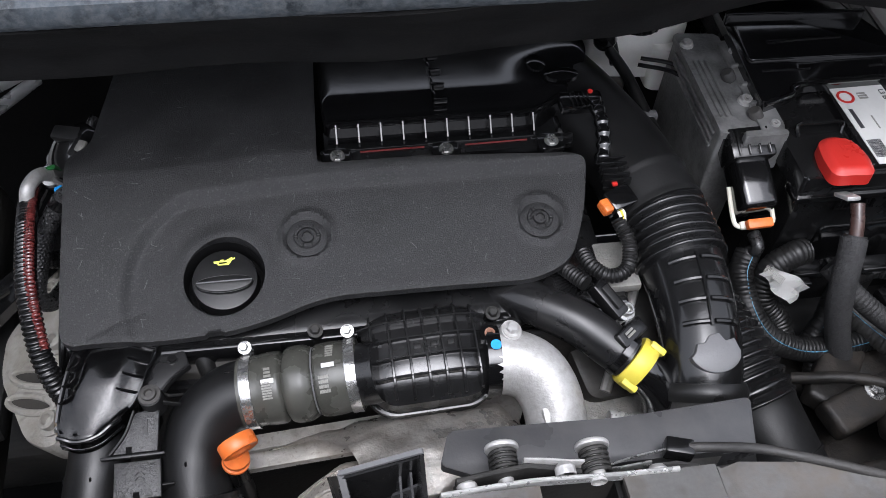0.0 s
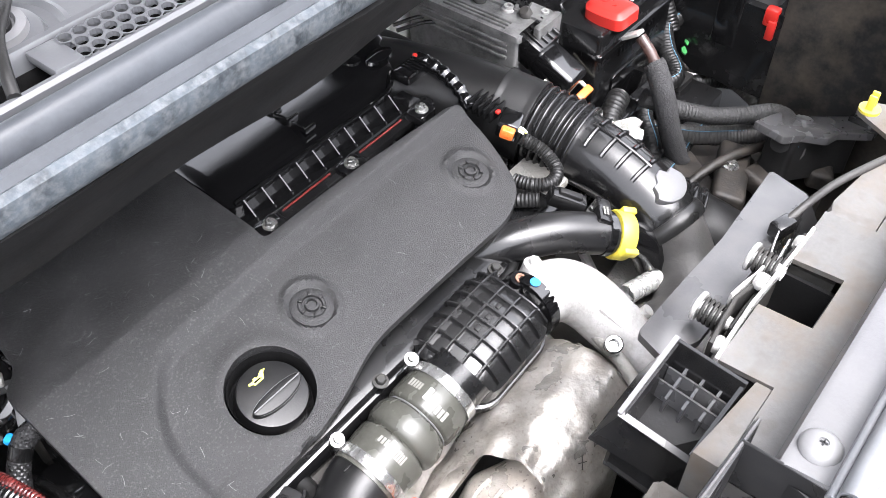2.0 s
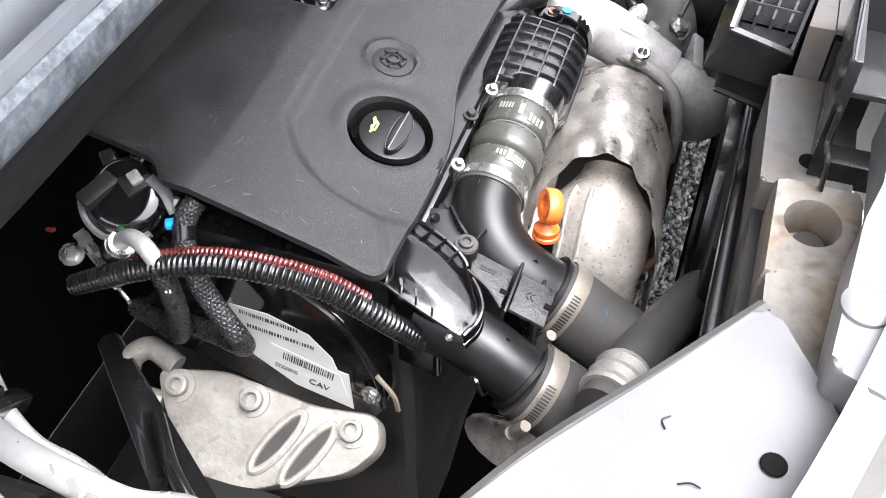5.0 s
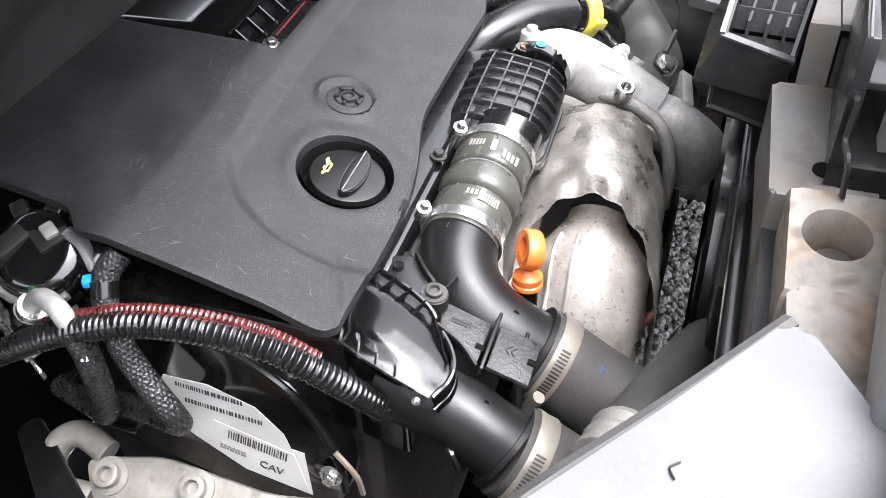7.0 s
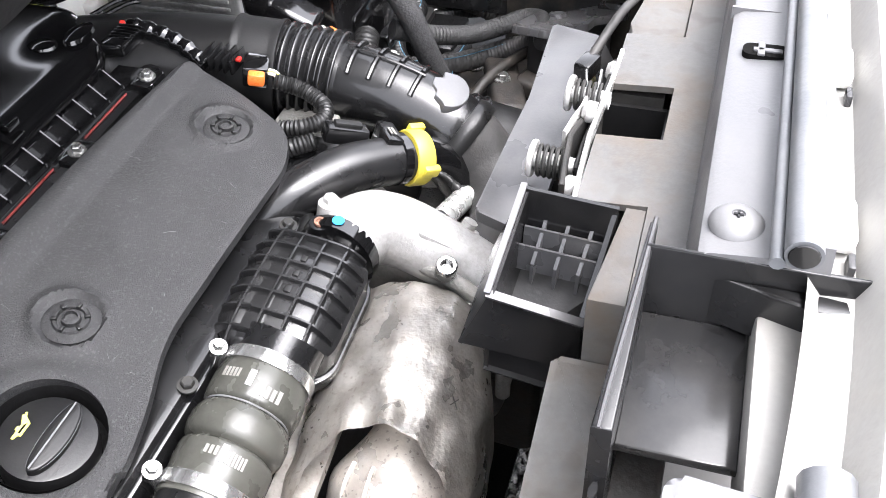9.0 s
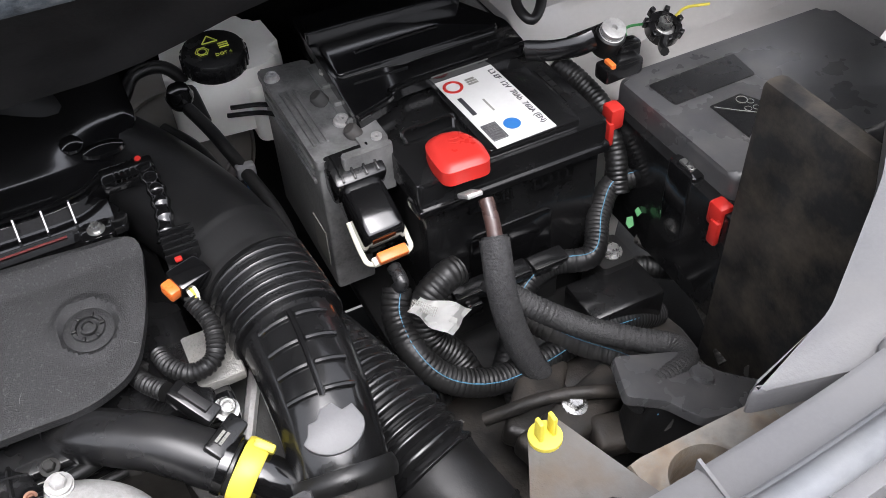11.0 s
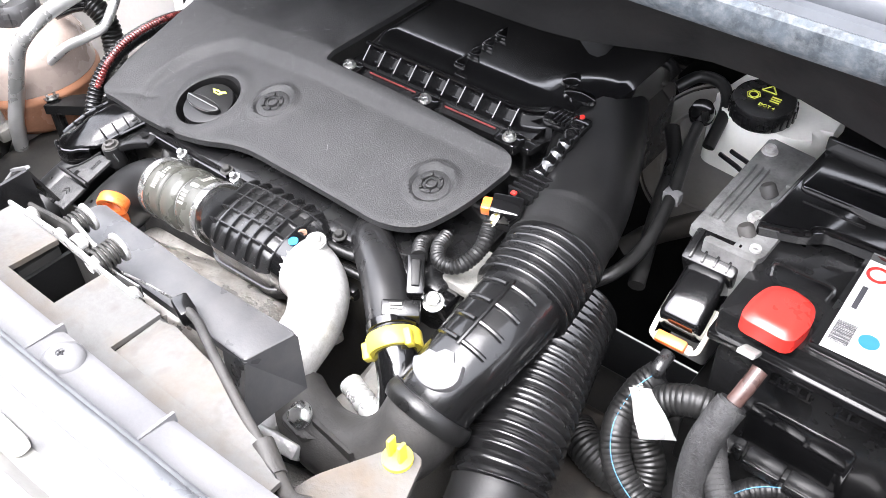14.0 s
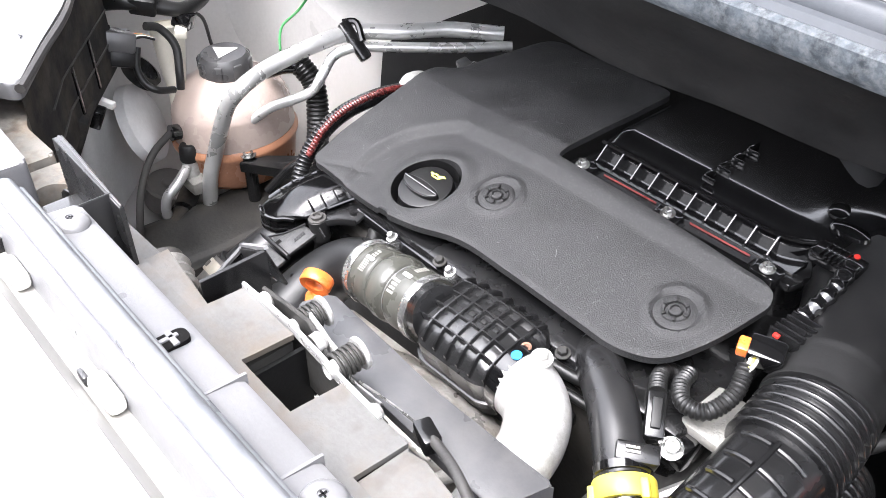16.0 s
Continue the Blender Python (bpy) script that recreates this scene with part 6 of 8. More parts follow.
lab = part("paper_label", prism([(-0.060, 0.020), (-0.052, 0.036), (-0.020, 0.036), (0.012, 0.026), (0.030, 0.008), (0.034, -0.004), (0.043, -0.005), (0.046, -0.043), (-0.002, -0.034), (-0.036, -0.014), (-0.058, 0.002)], 0.0, 0.0006, tilt), M_label, tb, "creased white paper label with barcodes")
part("label_overlay", prism([(-0.020, 0.006), (0.036, -0.008), (0.044, -0.040), (-0.006, -0.030), (-0.030, -0.012)], 0.0006, 0.0010, tilt), M_label, tb, "second paper label")
bm = bmesh.new()
barcode(bm, tilt @ pose(-0.020, 0.029, 0.0006, 0, 0, -5), 0.048, 0.0035, rng)
barcode(bm, tilt @ pose(-0.012, 0.016, 0.0006, 0, 0, -5), 0.054, 0.0035, rng)
barcode(bm, tilt @ pose(0.010, -0.008, 0.0010, 0, 0, -12), 0.042, 0.0075, rng)
part("barcode", bm, M_ink, lab, flat=True)
part("small_print", bars(bmesh.new(), tilt @ pose(-0.004, -0.019, 0.0010, 0, 0, -12), 0.030, 0.005, 2, rng), M_greyink, lab, flat=True)
written("lettering", "CAV", 0.0088, tilt @ pose(0.018, -0.026, 0.0012, 0, 0, -12), M_ink, lab)
bm = bmesh.new()
hexhead(bm, tilt @ V(0.063, -0.014, 0.004), tilt.to_3x3() @ V(0, 0, 1), 0.0052, 0.006)
part("cover_bolt", bm, M_steel, tb)
part("lower_lip", box((0.036, -0.062, 0.006), (0.036, 0.016, 0.016), tilt, 0.004), M_black, tb)
part("side_clip", tube([tilt @ V(0.068, 0.010, 0.006), tilt @ V(0.082, -0.004, 0.008), tilt @ V(0.084, -0.024, 0.004)], 0.002, 12, 6), M_rusty, tb)

mount = thing("engine_mount", (-0.37, 0.46, 0.62), "sandcast aluminium engine mount bracket with torx bolts", "engine mount")
mm = frame_at((-0.372, 0.45, 0.712), (-0.42, -0.06, 0.90), (0.05, -1, -0.1))
mo = rounded([(-0.095, 0.012), (-0.040, 0.026), (0.040, 0.020), (0.088, 0.028), (0.098, 0.004), (0.080, -0.022), (0.00, -0.060), (-0.040, -0.055), (-0.075, -0.018)], 0.012)
part("casting", prism(mo, -0.030, 0.0, mm, 0.005), M_mount, mount)
part("hook", tube([mm @ V(-0.080, 0.018, -0.006), mm @ V(-0.105, 0.026, -0.004), mm @ V(-0.118, 0.012, -0.004), mm @ V(-0.108, -0.010, -0.006), mm @ V(-0.082, -0.012, -0.010)], 0.0095, 30, 14), M_mount, mount)
for k in range(2):
    cxm, cym, dx_, dy_ = 0.020 + 0.026 * k, -0.014 - 0.002 * k, -0.012, -0.026
    loop = []
    for a in range(0, 375, 15):
        ca, sa = math.cos(radians(a)), math.sin(radians(a))
        loop.append(mm @ V(cxm + dx_ * ca + 0.0075 * sa, cym + dy_ * ca - 0.003 * sa, 0.0008))
    part("slot_rim", tube(loop, 0.0034, 60, 8, cap=False), M_mount, mount, "raised cast rim round a slot")
    part("slot_shade", prism([(cxm + dx_ * math.cos(radians(a)) * 0.9 + 0.0062 * math.sin(radians(a)), cym + dy_ * math.cos(radians(a)) * 0.9 - 0.0025 * math.sin(radians(a))) for a in range(0, 360, 15)], -0.001, 0.0006, mm), M_dirty, mount, "flat dark inset painting the shade of a cast slot")
for x, y in ((-0.070, 0.004), (-0.009, 0.010), (0.073, 0.010)):
    b = part("bolt", hexhead(bmesh.new(), mm @ V(x, y, 0.0), mm.to_3x3() @ V(0, 0, 1), 0.0088, 0.009, True, True), M_mount, mount, "dusty torx bolt")
pipe_stub = part("eyelet", lathe([(0.0085, 0), (0.0085, 0.004), (0.0045, 0.004), (0.004, 0.001), (0, 0.001)], frame_at((-0.445, 0.49, 0.70), (-0.4, -0.1, 0.9)), 20), M_steel, mount)
part("lower_arm", box((-0.44, 0.46, 0.675), (0.05, 0.14, 0.03), pose(0, 0, 0), 0.008), M_matt, mount)

loom = thing("wiring_loom", (-0.34, 0.45, 0.80), "black corrugated wiring loom with a red stripe of wires", "wiring loom")
lp = [(-0.364, 0.585, 0.810), (-0.361, 0.53, 0.843), (-0.355, 0.49, 0.858), (-0.350, 0.455, 0.864), (-0.346, 0.42, 0.863), (-0.341, 0.390, 0.854), (-0.336, 0.366, 0.836), (-0.327, 0.348, 0.812), (-0.314, 0.336, 0.785)]
part("sleeve", tube(lp, 0.0074, 420, 14, rad=corrugated(0.0042, 0.20)), M_black, loom)
off = [V(*p) + V(0.005, 0, 0.0068) for p in lp[1:7]]
part("red_sleeve", tube(off, 0.0031, 420, 12, rad=corrugated(0.0034, 0.26)), M_redtint, loom, "split sleeve showing red wires")
part("red_wires", tube([p + V(-0.004, 0, 0.001) for p in off], 0.0005, 40, 6), M_redseal, loom)
part("yellow_wire", tube([p + V(-0.0055, 0, -0.001) for p in off[1:4]], 0.0009, 30, 6), M_yellow, loom)

fuel = thing("fuel_lines", (-0.35, 0.5, 0.8), "braided black fuel hoses with metal elbow and blue clip", "fuel line")
part("metal_elbow", tube([(-0.343, 0.552, 0.842), (-0.347, 0.541, 0.857), (-0.351, 0.528, 0.866), (-0.356, 0.515, 0.865), (-0.3585, 0.508, 0.852)], 0.0062, 24, 16), M_alu, fuel, "bent bright metal pipe")
part("clamped_nut", tube([(-0.340, 0.562, 0.828), (-0.3445, 0.549, 0.846)], 0.0108, 14, 20, rad=lambda s, l: 1 + 0.12 * math.cos(s * 900)), M_black, fuel)
part("nut_face", tube([(-0.3445, 0.549, 0.846), (-0.3455, 0.546, 0.850)], 0.0092, 6, 20), M_steel, fuel)
part("green_ring", tube([(-0.336, 0.556, 0.850), (-0.340, 0.548, 0.858), (-0.345, 0.541, 0.862)], 0.0022, 10, 8), M_green, fuel)
part("short_hose", tube([(-0.3582, 0.5085, 0.854), (-0.361, 0.503, 0.835), (-0.363, 0.502, 0.805), (-0.358, 0.512, 0.774), (-0.346, 0.536, 0.760), (-0.335, 0.57, 0.755)], 0.0072, 260, 48, weave=(0.0058, 0.13, 14)), M_braid, fuel, "braided black hose")
part("print_mark", bars(bmesh.new(), frame_at((-0.3665, 0.500, 0.840), (-0.8, -0.4, 0.45), (-0.2, -0.3, -0.9)), 0.014, 0.005, 2, rng), M_label, fuel, flat=True)
part("long_hose", tube([(-0.312, 0.500, 0.874), (-0.324, 0.504, 0.866), (-0.336, 0.501, 0.851), (-0.346, 0.491, 0.837), (-0.352, 0.480, 0.822), (-0.358, 0.465, 0.806), (-0.360, 0.456, 0.792), (-0.354, 0.462, 0.776), (-0.345, 0.49, 0.766), (-0.338, 0.53, 0.758)], 0.0072, 380, 48, weave=(0.0058, 0.13, 14)), M_braid, fuel, "braided black hose")
part("crimp", tube([(-0.327, 0.504, 0.864), (-0.333, 0.502, 0.856)], 0.0082, 8, 16), M_black, fuel)
part("blue_clip", box((0, 0, 0), (0.008, 0.010, 0.006), pose(-0.329, 0.512, 0.864, 0, 0, 30), 0.002), M_blue, fuel, "bright blue plastic clip")
part("bracket", box((0, 0, 0), (0.010, 0.052, 0.003), frame_at((-0.352, 0.566, 0.832), (-0.3, -0.3, 0.9), (1, -0.5, 0)), 0.001), M_steel, fuel, "bent zinc bracket")
part("bracket_fold", box((0, 0, 0), (0.003, 0.050, 0.014), frame_at((-0.359, 0.556, 0.825), (-0.3, -0.3, 0.9), (1, -0.5, 0)), 0.001), M_steel, fuel)
bm = bmesh.new()
hexhead(bm, (-0.351, 0.592, 0.826), (-0.3, -0.3, 0.9), 0.006, 0.006)
part("bracket_bolt", bm, M_steel, fuel)
part("orange_tag", tube([(-0.340, 0.615, 0.832), (-0.345, 0.612, 0.840), (-0.345, 0.605, 0.842)], 0.0016, 8, 8), M_redseal, fuel)

pump = thing("fuel_pump", (-0.315, 0.56, 0.8), "round black fuel pump body with grey clips", "fuel pump")
pm = frame_at((-0.318, 0.555, 0.865), (-0.55, -0.25, 0.8), (0, 1, 0))
part("body", lathe([(0.033, -0.06), (0.033, -0.012), (0.0305, -0.009), (0.0305, -0.003), (0.029, 0.003), (0.024, 0.008), (0.016, 0.0095), (0.0, 0.010)], pm, 40), M_gloss, pump)
part("rim_band", lathe([(0.0335, -0.030), (0.036, -0.029), (0.036, -0.020), (0.0335, -0.018)], pm, 40), M_gloss, pump)
part("worn_rim", tube([pm @ V(0.0312 * math.cos(radians(a)), 0.0312 * math.sin(radians(a)), 0.001) for a in range(20, 150, 10)], 0.0028, 40, 8, squash=(1, 1.6)), M_ecu, pump, "scuffed pale rim")
for a in (200, 235, 270, 310):
    part("grey_clip", box((0.031, 0, 0.000), (0.012, 0.011, 0.010), pm @ pose(0, 0, 0, 0, 0, a), 0.002), M_pocket, pump)
part("clip_tongue", box((0, 0, 0), (0.009, 0.011, 0.005), frame_at((-0.311, 0.548, 0.880), (-0.3, -0.2, 0.9), (1, -0.6, 0)), 0.0015), M_rough_alu, pump, "scuffed grey clip tongue")
part("strap", tube([(-0.306, 0.540, 0.878), (-0.309, 0.528, 0.872), (-0.316, 0.518, 0.860)], 0.003, 14, 8, squash=(1.6, 0.6)), M_slam, pump)
part("clip_frame", box((0, 0, 0), (0.022, 0.018, 0.004), frame_at((-0.311, 0.548, 0.8775), (-0.3, -0.2, 0.9), (1, -0.6, 0)), 0.0015), M_matt, pump)
part("rim_block", box((0, 0, 0), (0.030, 0.014, 0.012), frame_at((-0.325, 0.570, 0.874), (-0.3, -0.2, 0.9), (1, -0.4, 0)), 0.003), M_matt, pump, "scuffed dark rim block")
part("side_box", box((0, 0, 0), (0.03, 0.022, 0.03), frame_at((-0.300, 0.530, 0.858), (-0.4, -0.3, 0.85)), 0.004), M_black, pump)

rocker = thing("cylinder_head", (-0.1, 0.40, 0.75), "black plastic cylinder head cover under the engine cover", "cylinder head")
part("side_rail", box((-0.08, 0.372, 0.822), (0.44, 0.030, 0.022), pose(0, 0, 0), 0.004), M_gloss, rocker)
part("lower_rail", box((-0.10, 0.352, 0.796), (0.30, 0.020, 0.014), pose(0, 0, 0), 0.004), M_black, rocker)
part("body", box((-0.09, 0.45, 0.79), (0.44, 0.18, 0.10), pose(0, 0, 0), 0.01), M_black, rocker)
part("hook_pipe", tube([(-0.212, 0.352, 0.805), (-0.216, 0.362, 0.818), (-0.220, 0.372, 0.826), (-0.226, 0.384, 0.828)], 0.0075, 24, 12), M_rubber, rocker)
for x in (-0.125, 0.02, 0.07):
    part("cover_bolt", hexhead(bmesh.new(), (x, 0.362, 0.838), (0, -0.2, 1), 0.0042, 0.005), M_dirty, rocker)
part("cable", tube([(-0.02, 0.356, 0.828), (0.02, 0.352, 0.832), (0.05, 0.362, 0.828), (0.09, 0.376, 0.834)], 0.005, 24, 10), M_rubber, rocker)
part("cable", tube([(-0.01, 0.345, 0.815), (0.03, 0.345, 0.822), (0.06, 0.352, 0.818)], 0.004, 24, 10), M_rubber, rocker)

# ---- bonnet latch, cable and bracket ----
latch = thing("bonnet_latch", (0.02, 0.17, 0.93), "zinc bonnet latch with two coil springs", "bonnet latch")
part("back_plate", prism(rounded([(-0.056, 0.184), (-0.048, 0.206), (0.018, 0.204), (0.061, 0.202), (0.150, 0.206), (0.141, 0.171), (0.063, 0.172), (-0.030, 0.172)], 0.003), 0.937, 0.944, bevel=0.0015), M_latchplate, latch, "dusty dark plastic latch plate")
bm = bmesh.new()
wv = [bm.verts.new(v) for v in ((0.141, 0.171, 0.942), (0.150, 0.206, 0.942), (0.153, 0.203, 0.896), (0.152, 0.152, 0.900), (0.120, 0.171, 0.940), (0.118, 0.168, 0.890))]
for f in ((0, 1, 2, 3), (0, 3, 5, 4), (3, 2, 5), (0, 4, 1), (4, 5, 2, 1)):
    bm.faces.new([wv[i] for i in f])
part("front_fold", bm, M_latchplate, latch, "dark folded wedge at the plate's end", flat=True)
edge = [V(-0.062, 0.1520), V(-0.030, 0.1535), V(-0.010, 0.1540), V(0.012, 0.1530), V(0.040, 0.1515), V(0.076, 0.1505)]


def upright(pts, z0, z1, t=0.0024, ease=0.0008):
    """A folded upright plate along a line in plan."""
    bm = bmesh.new()
    rows = []
    for i, p in enumerate(pts):
        d = (pts[min(i + 1, len(pts) - 1)] - pts[max(i - 1, 0)]).normalized()
        n = V(-d.y, d.x) * t / 2
        zz = z1(p.x) if callable(z1) else z1
        rows.append([bm.verts.new((p.x + n.x * k, p.y + n.y * k, z)) for k, z in ((1, z0), (1, zz - ease), (0.5, zz), (-0.5, zz), (-1, zz - ease), (-1, z0))])
    for a, b in zip(rows, rows[1:]):
        for k in range(6):
            bm.faces.new((a[k], a[(k + 1) % 6], b[(k + 1) % 6], b[k]))
    bm.faces.new(rows[0][::-1]), bm.faces.new(rows[-1])
    return bm


part("upright_plate", upright(edge, 0.969, lambda x: 0.976, 0.0026), M_zinc, latch, "folded zinc plate")
part("catch_lever", upright([V(-0.052, 0.1600), V(-0.030, 0.1625), V(-0.010, 0.1640), V(0.004, 0.1610), V(0.020, 0.1565)], 0.945, 0.974, 0.003), M_dirty, latch, "dark catch lever")
part("catch_lever", upright([V(-0.012, 0.1670), V(0.002, 0.1650), V(0.014, 0.1625), V(0.030, 0.1610)], 0.950, 0.9765, 0.002), M_alu, latch)
part("release_lever", upright([V(0.020, 0.1600), V(0.044, 0.1585), V(0.064, 0.1600)], 0.958, 0.968, 0.002), M_steel, latch)
for c in ((-0.046, 0.1555, 0.968), (0.010, 0.1560, 0.975), (0.066, 0.152, 0.966)):
    part("rivet", lathe([(0.006, -0.002), (0.006, 0.003), (0.004, 0.0055), (0, 0.006)], frame_at(c, (0, 1, 0.1)), 18), M_alu, latch)


def coil(c, r, turns, pitch, wire, ax=(0, 0, 1)):
    m = frame_at(c, ax)
    n = turns * 14
    pts = [m @ V(r * math.cos(2 * math.pi * k / 14), r * math.sin(2 * math.pi * k / 14), pitch * k / 14) for k in range(n + 1)]
    bm = bmesh.new()
    rings = []
    for i, p in enumerate(pts):
        t = (pts[min(i + 1, n)] - pts[max(i - 1, 0)]).normalized()
        s = t.cross(m.to_3x3() @ V(0, 0, 1)).normalized()
        u = s.cross(t)
        rings.append([bm.verts.new(p + s * wire * math.cos(k * math.pi / 3) + u * wire * math.sin(k * math.pi / 3)) for k in range(6)])
    for a, b in zip(rings, rings[1:]):
        for k in range(6):
            bm.faces.new((a[k], a[(k + 1) % 6], b[(k + 1) % 6], b[k]))
    return bm


part("front_web", upright([p + V(0, 0.0035) for p in edge[1:7]], 0.928, 0.968, 0.0022), M_dirty, latch, "dark inner plate")
for c in ((-0.022, 0.163, 0.962), (0.029, 0.1535, 0.971)):
    ax_ = (0.05, 1, 0.05)
    part("coil_spring", coil(c, 0.0078, 5, 0.0031, 0.0012, ax_), M_dirty, latch, "dark steel coil spring")
    part("spring_pin", lathe([(0.0048, -0.004), (0.0048, 0.017), (0.0098, 0.017), (0.0102, 0.0178), (0.0102, 0.0192), (0.0096, 0.020), (0.004, 0.0205), (0.0, 0.0205)], frame_at(c, ax_), 28), M_alu, latch, "headed steel pivot pin")
part("cable_clamp", box((0, 0, 0), (0.018, 0.011, 0.012), frame_at((0.088, 0.172, 0.953), (0, 0, 1), (1, -0.3, 0)), 0.002), M_black, latch)
part("inner_wire", tube([(0.040, 0.163, 0.963), (0.062, 0.168, 0.960), (0.084, 0.172, 0.956)], 0.0009, 10, 6), M_steel, latch)

wire = thing("bonnet_cable", (0.2, 0.14, 0.94), "grey sheathed bonnet release cable", "cable")
part("sheath", tube([(0.090, 0.172, 0.955), (0.110, 0.166, 0.962), (0.13, 0.157, 0.972), (0.16, 0.145, 0.974), (0.19, 0.134, 0.972), (0.212, 0.127, 0.969)], 0.0030, 40, 10), M_dusty_rubber, wire)
part("stop_sleeve", tube([(0.209, 0.129, 0.970), (0.227, 0.121, 0.966)], 0.006, 8, 12), M_dusty_rubber, wire)
part("onward_sheath", tube([(0.225, 0.122, 0.966), (0.243, 0.116, 0.967), (0.258, 0.117, 0.974), (0.265, 0.106, 0.977), (0.276, 0.093, 0.968)], 0.0045, 24, 10), M_dusty_rubber, wire)

brk = thing("headlamp_bracket", (0.29, 0.15, 0.90), "pale dusty steel bracket with a yellow clip", "bracket")
part("plate", prism(rounded([(0.252, 0.092), (0.262, 0.140), (0.285, 0.182), (0.300, 0.184), (0.312, 0.150), (0.330, 0.100)], 0.005), 0.925, 0.929, bevel=0.001), M_member, brk)
part("hole_disc", lathe([(0, 0.0006), (0.0065, 0.0006), (0.007, 0)], frame_at((0.298, 0.126, 0.9292), (0, 0, 1)), 16), M_black, brk)
clip = part("yellow_clip", lathe([(0.0085, 0), (0.0085, 0.0025), (0.004, 0.0035), (0.0, 0.0035)], frame_at((0.290, 0.174, 0.9292), (0, 0, 1)), 20), M_yellow, brk, "bright yellow plastic clip")
for s in (-1, 1):
    part("clip_prong", box((0.290 + 0.0036 * s, 0.174, 0.938), (0.0026, 0.006, 0.015), bevel=0.001), M_yellow, clip)
brk.location += V(-0.030, 0.0, 0.020)

tray = thing("bump_stop_tray", (-0.09, 0.155, 0.93), "black plastic tray with moulded ribs on the crossmember", "plastic tray")
a, b, c, d = V(-0.071, 0.129, 0.982), V(-0.069, 0.174, 0.984), V(-0.116, 0.180, 0.955), V(-0.108, 0.137, 0.938)
dn = V(-0.004, 0.002, -0.050)


def slab(q, t):
    """A thin slab on the corner points q, t thick along their normal."""
    bm = bmesh.new()
    n = (q[2] - q[0]).cross(q[3] - q[1]).normalized() * t
    lo, hi = [bm.verts.new(v) for v in q], [bm.verts.new(v + n) for v in q]
    bm.faces.new(lo[::-1]), bm.faces.new(hi)
    for k in range(4):
        bm.faces.new((lo[k], lo[(k + 1) % 4], hi[(k + 1) % 4], hi[k]))
    return bm


for p, q in ((a, b), (b, c), (c, d), (d, a)):
    part("wall", slab([p, q, q + dn, p + dn], 0.0024), M_pocket, tray, flat=True)
part("floor", slab([v + dn * 0.98 for v in (a, b, c, d)], 0.002), M_matt, tray, flat=True)
low_c, low_d = V(-0.124, 0.193, 0.927), V(-0.114, 0.146, 0.912)
part("skirt", slab([c, d, low_d, low_c], 0.002), M_pocket, tray, "scuffed black skirt", flat=True)
part("skirt", slab([low_c, low_d, V(-0.095, 0.140, 0.890), V(-0.100, 0.188, 0.902)], 0.002), M_pocket, tray, flat=True)
part("skirt", slab([b, c, low_c, V(-0.075, 0.189, 0.945)], 0.002), M_pocket, tray, flat=True)
part("pale_rim", slab([c + V(0.002, 0.001, 0.0024), d + V(0.002, -0.001, 0.0024), d + V(-0.002, -0.001, 0.0010), c + V(-0.002, 0.001, 0.0010)], 0.002), M_latchplate, tray, "pale worn rim")
part("pale_rim", slab([b + V(0, 0.002, 0.001), c + V(0, 0.002, 0.001), c + V(0, -0.001, 0.001), b + V(0, -0.001, 0.001)], 0.002), M_slam, tray)
e1, e2 = (d - a), (b - a)
for k in range(3):
    p = a + e2 * (0.25 + 0.25 * k) + dn * 0.25 + e1 * 0.03
    part("moulded_rib", slab([p, p + e1 * 0.42, p + e1 * 0.42 + dn * 0.25, p + dn * 0.25], 0.0018), M_latchplate, tray, flat=True)
for k in range(2):
    p = a + e2 * 0.08 + dn * 0.25 + e1 * (0.14 + 0.16 * k)
    part("moulded_rib", slab([p, p + e2 * 0.85, p + e2 * 0.85 + dn * 0.3, p + dn * 0.3], 0.0014), M_latchplate, tray, flat=True)

# ---- coolant tank and air-conditioning pipes ----
tank = thing("coolant_tank", (-0.60, 0.42, 0.65), "milky plastic coolant tank with orange coolant", "coolant tank")
cxy = (-0.600, 0.425)
tk = Matrix.Translation((*cxy, 0.765)) @ Matrix.Diagonal((0.95, 1.05, 1, 1))
part("upper_vessel", lathe([(0.0740, -0.030), (0.0715, 0.004), (0.070, 0.008), (0.060, 0.028), (0.036, 0.042), (0.029, 0.046), (0.029, 0.055)], tk, 48), M_milk, tank, "milky upper vessel above the coolant")
part("lower_vessel", lathe([(0.0, -0.095), (0.058, -0.092), (0.070, -0.080), (0.074, -0.045), (0.0775, -0.040), (0.0775, -0.036), (0.074, -0.0305)], tk, 48), M_amber, tank, "lower vessel with orange coolant showing through")
tcap = part("screw_cap", lathe([(0.031, 0.044), (0.032, 0.048), (0.031, 0.064), (0.027, 0.069), (0.0, 0.070)], Matrix.Translation((*cxy, 0.765)), 40), M_latchplate, tank, "dark grey pressure cap")
for k in range(8):
    part("cap_grip", box((0.0305, 0, 0.055), (0.006, 0.012, 0.018), Matrix.Translation((*cxy, 0.765)) @ pose(0, 0, 0, 0, 0, 45 * k), 0.0025), M_latchplate, tcap)
part("warning_mark", prism([(-0.016, 0.010), (0.016, 0.010), (0.0, -0.018)], 0.0702, 0.0708, Matrix.Translation((*cxy, 0.765)) @ pose(0, 0, 0, 0, 0, 45)), M_label, tcap, "white triangular warning mark")
part("inlet_stub", tube([(-0.560, 0.455, 0.815), (-0.545, 0.475, 0.822), (-0.53, 0.495, 0.82)], 0.011, 12, 14), M_gloss, tank)
part("side_plug", tube([(-0.597, 0.349, 0.755), (-0.597, 0.338, 0.757)], 0.010, 8, 14), M_gloss, tank)

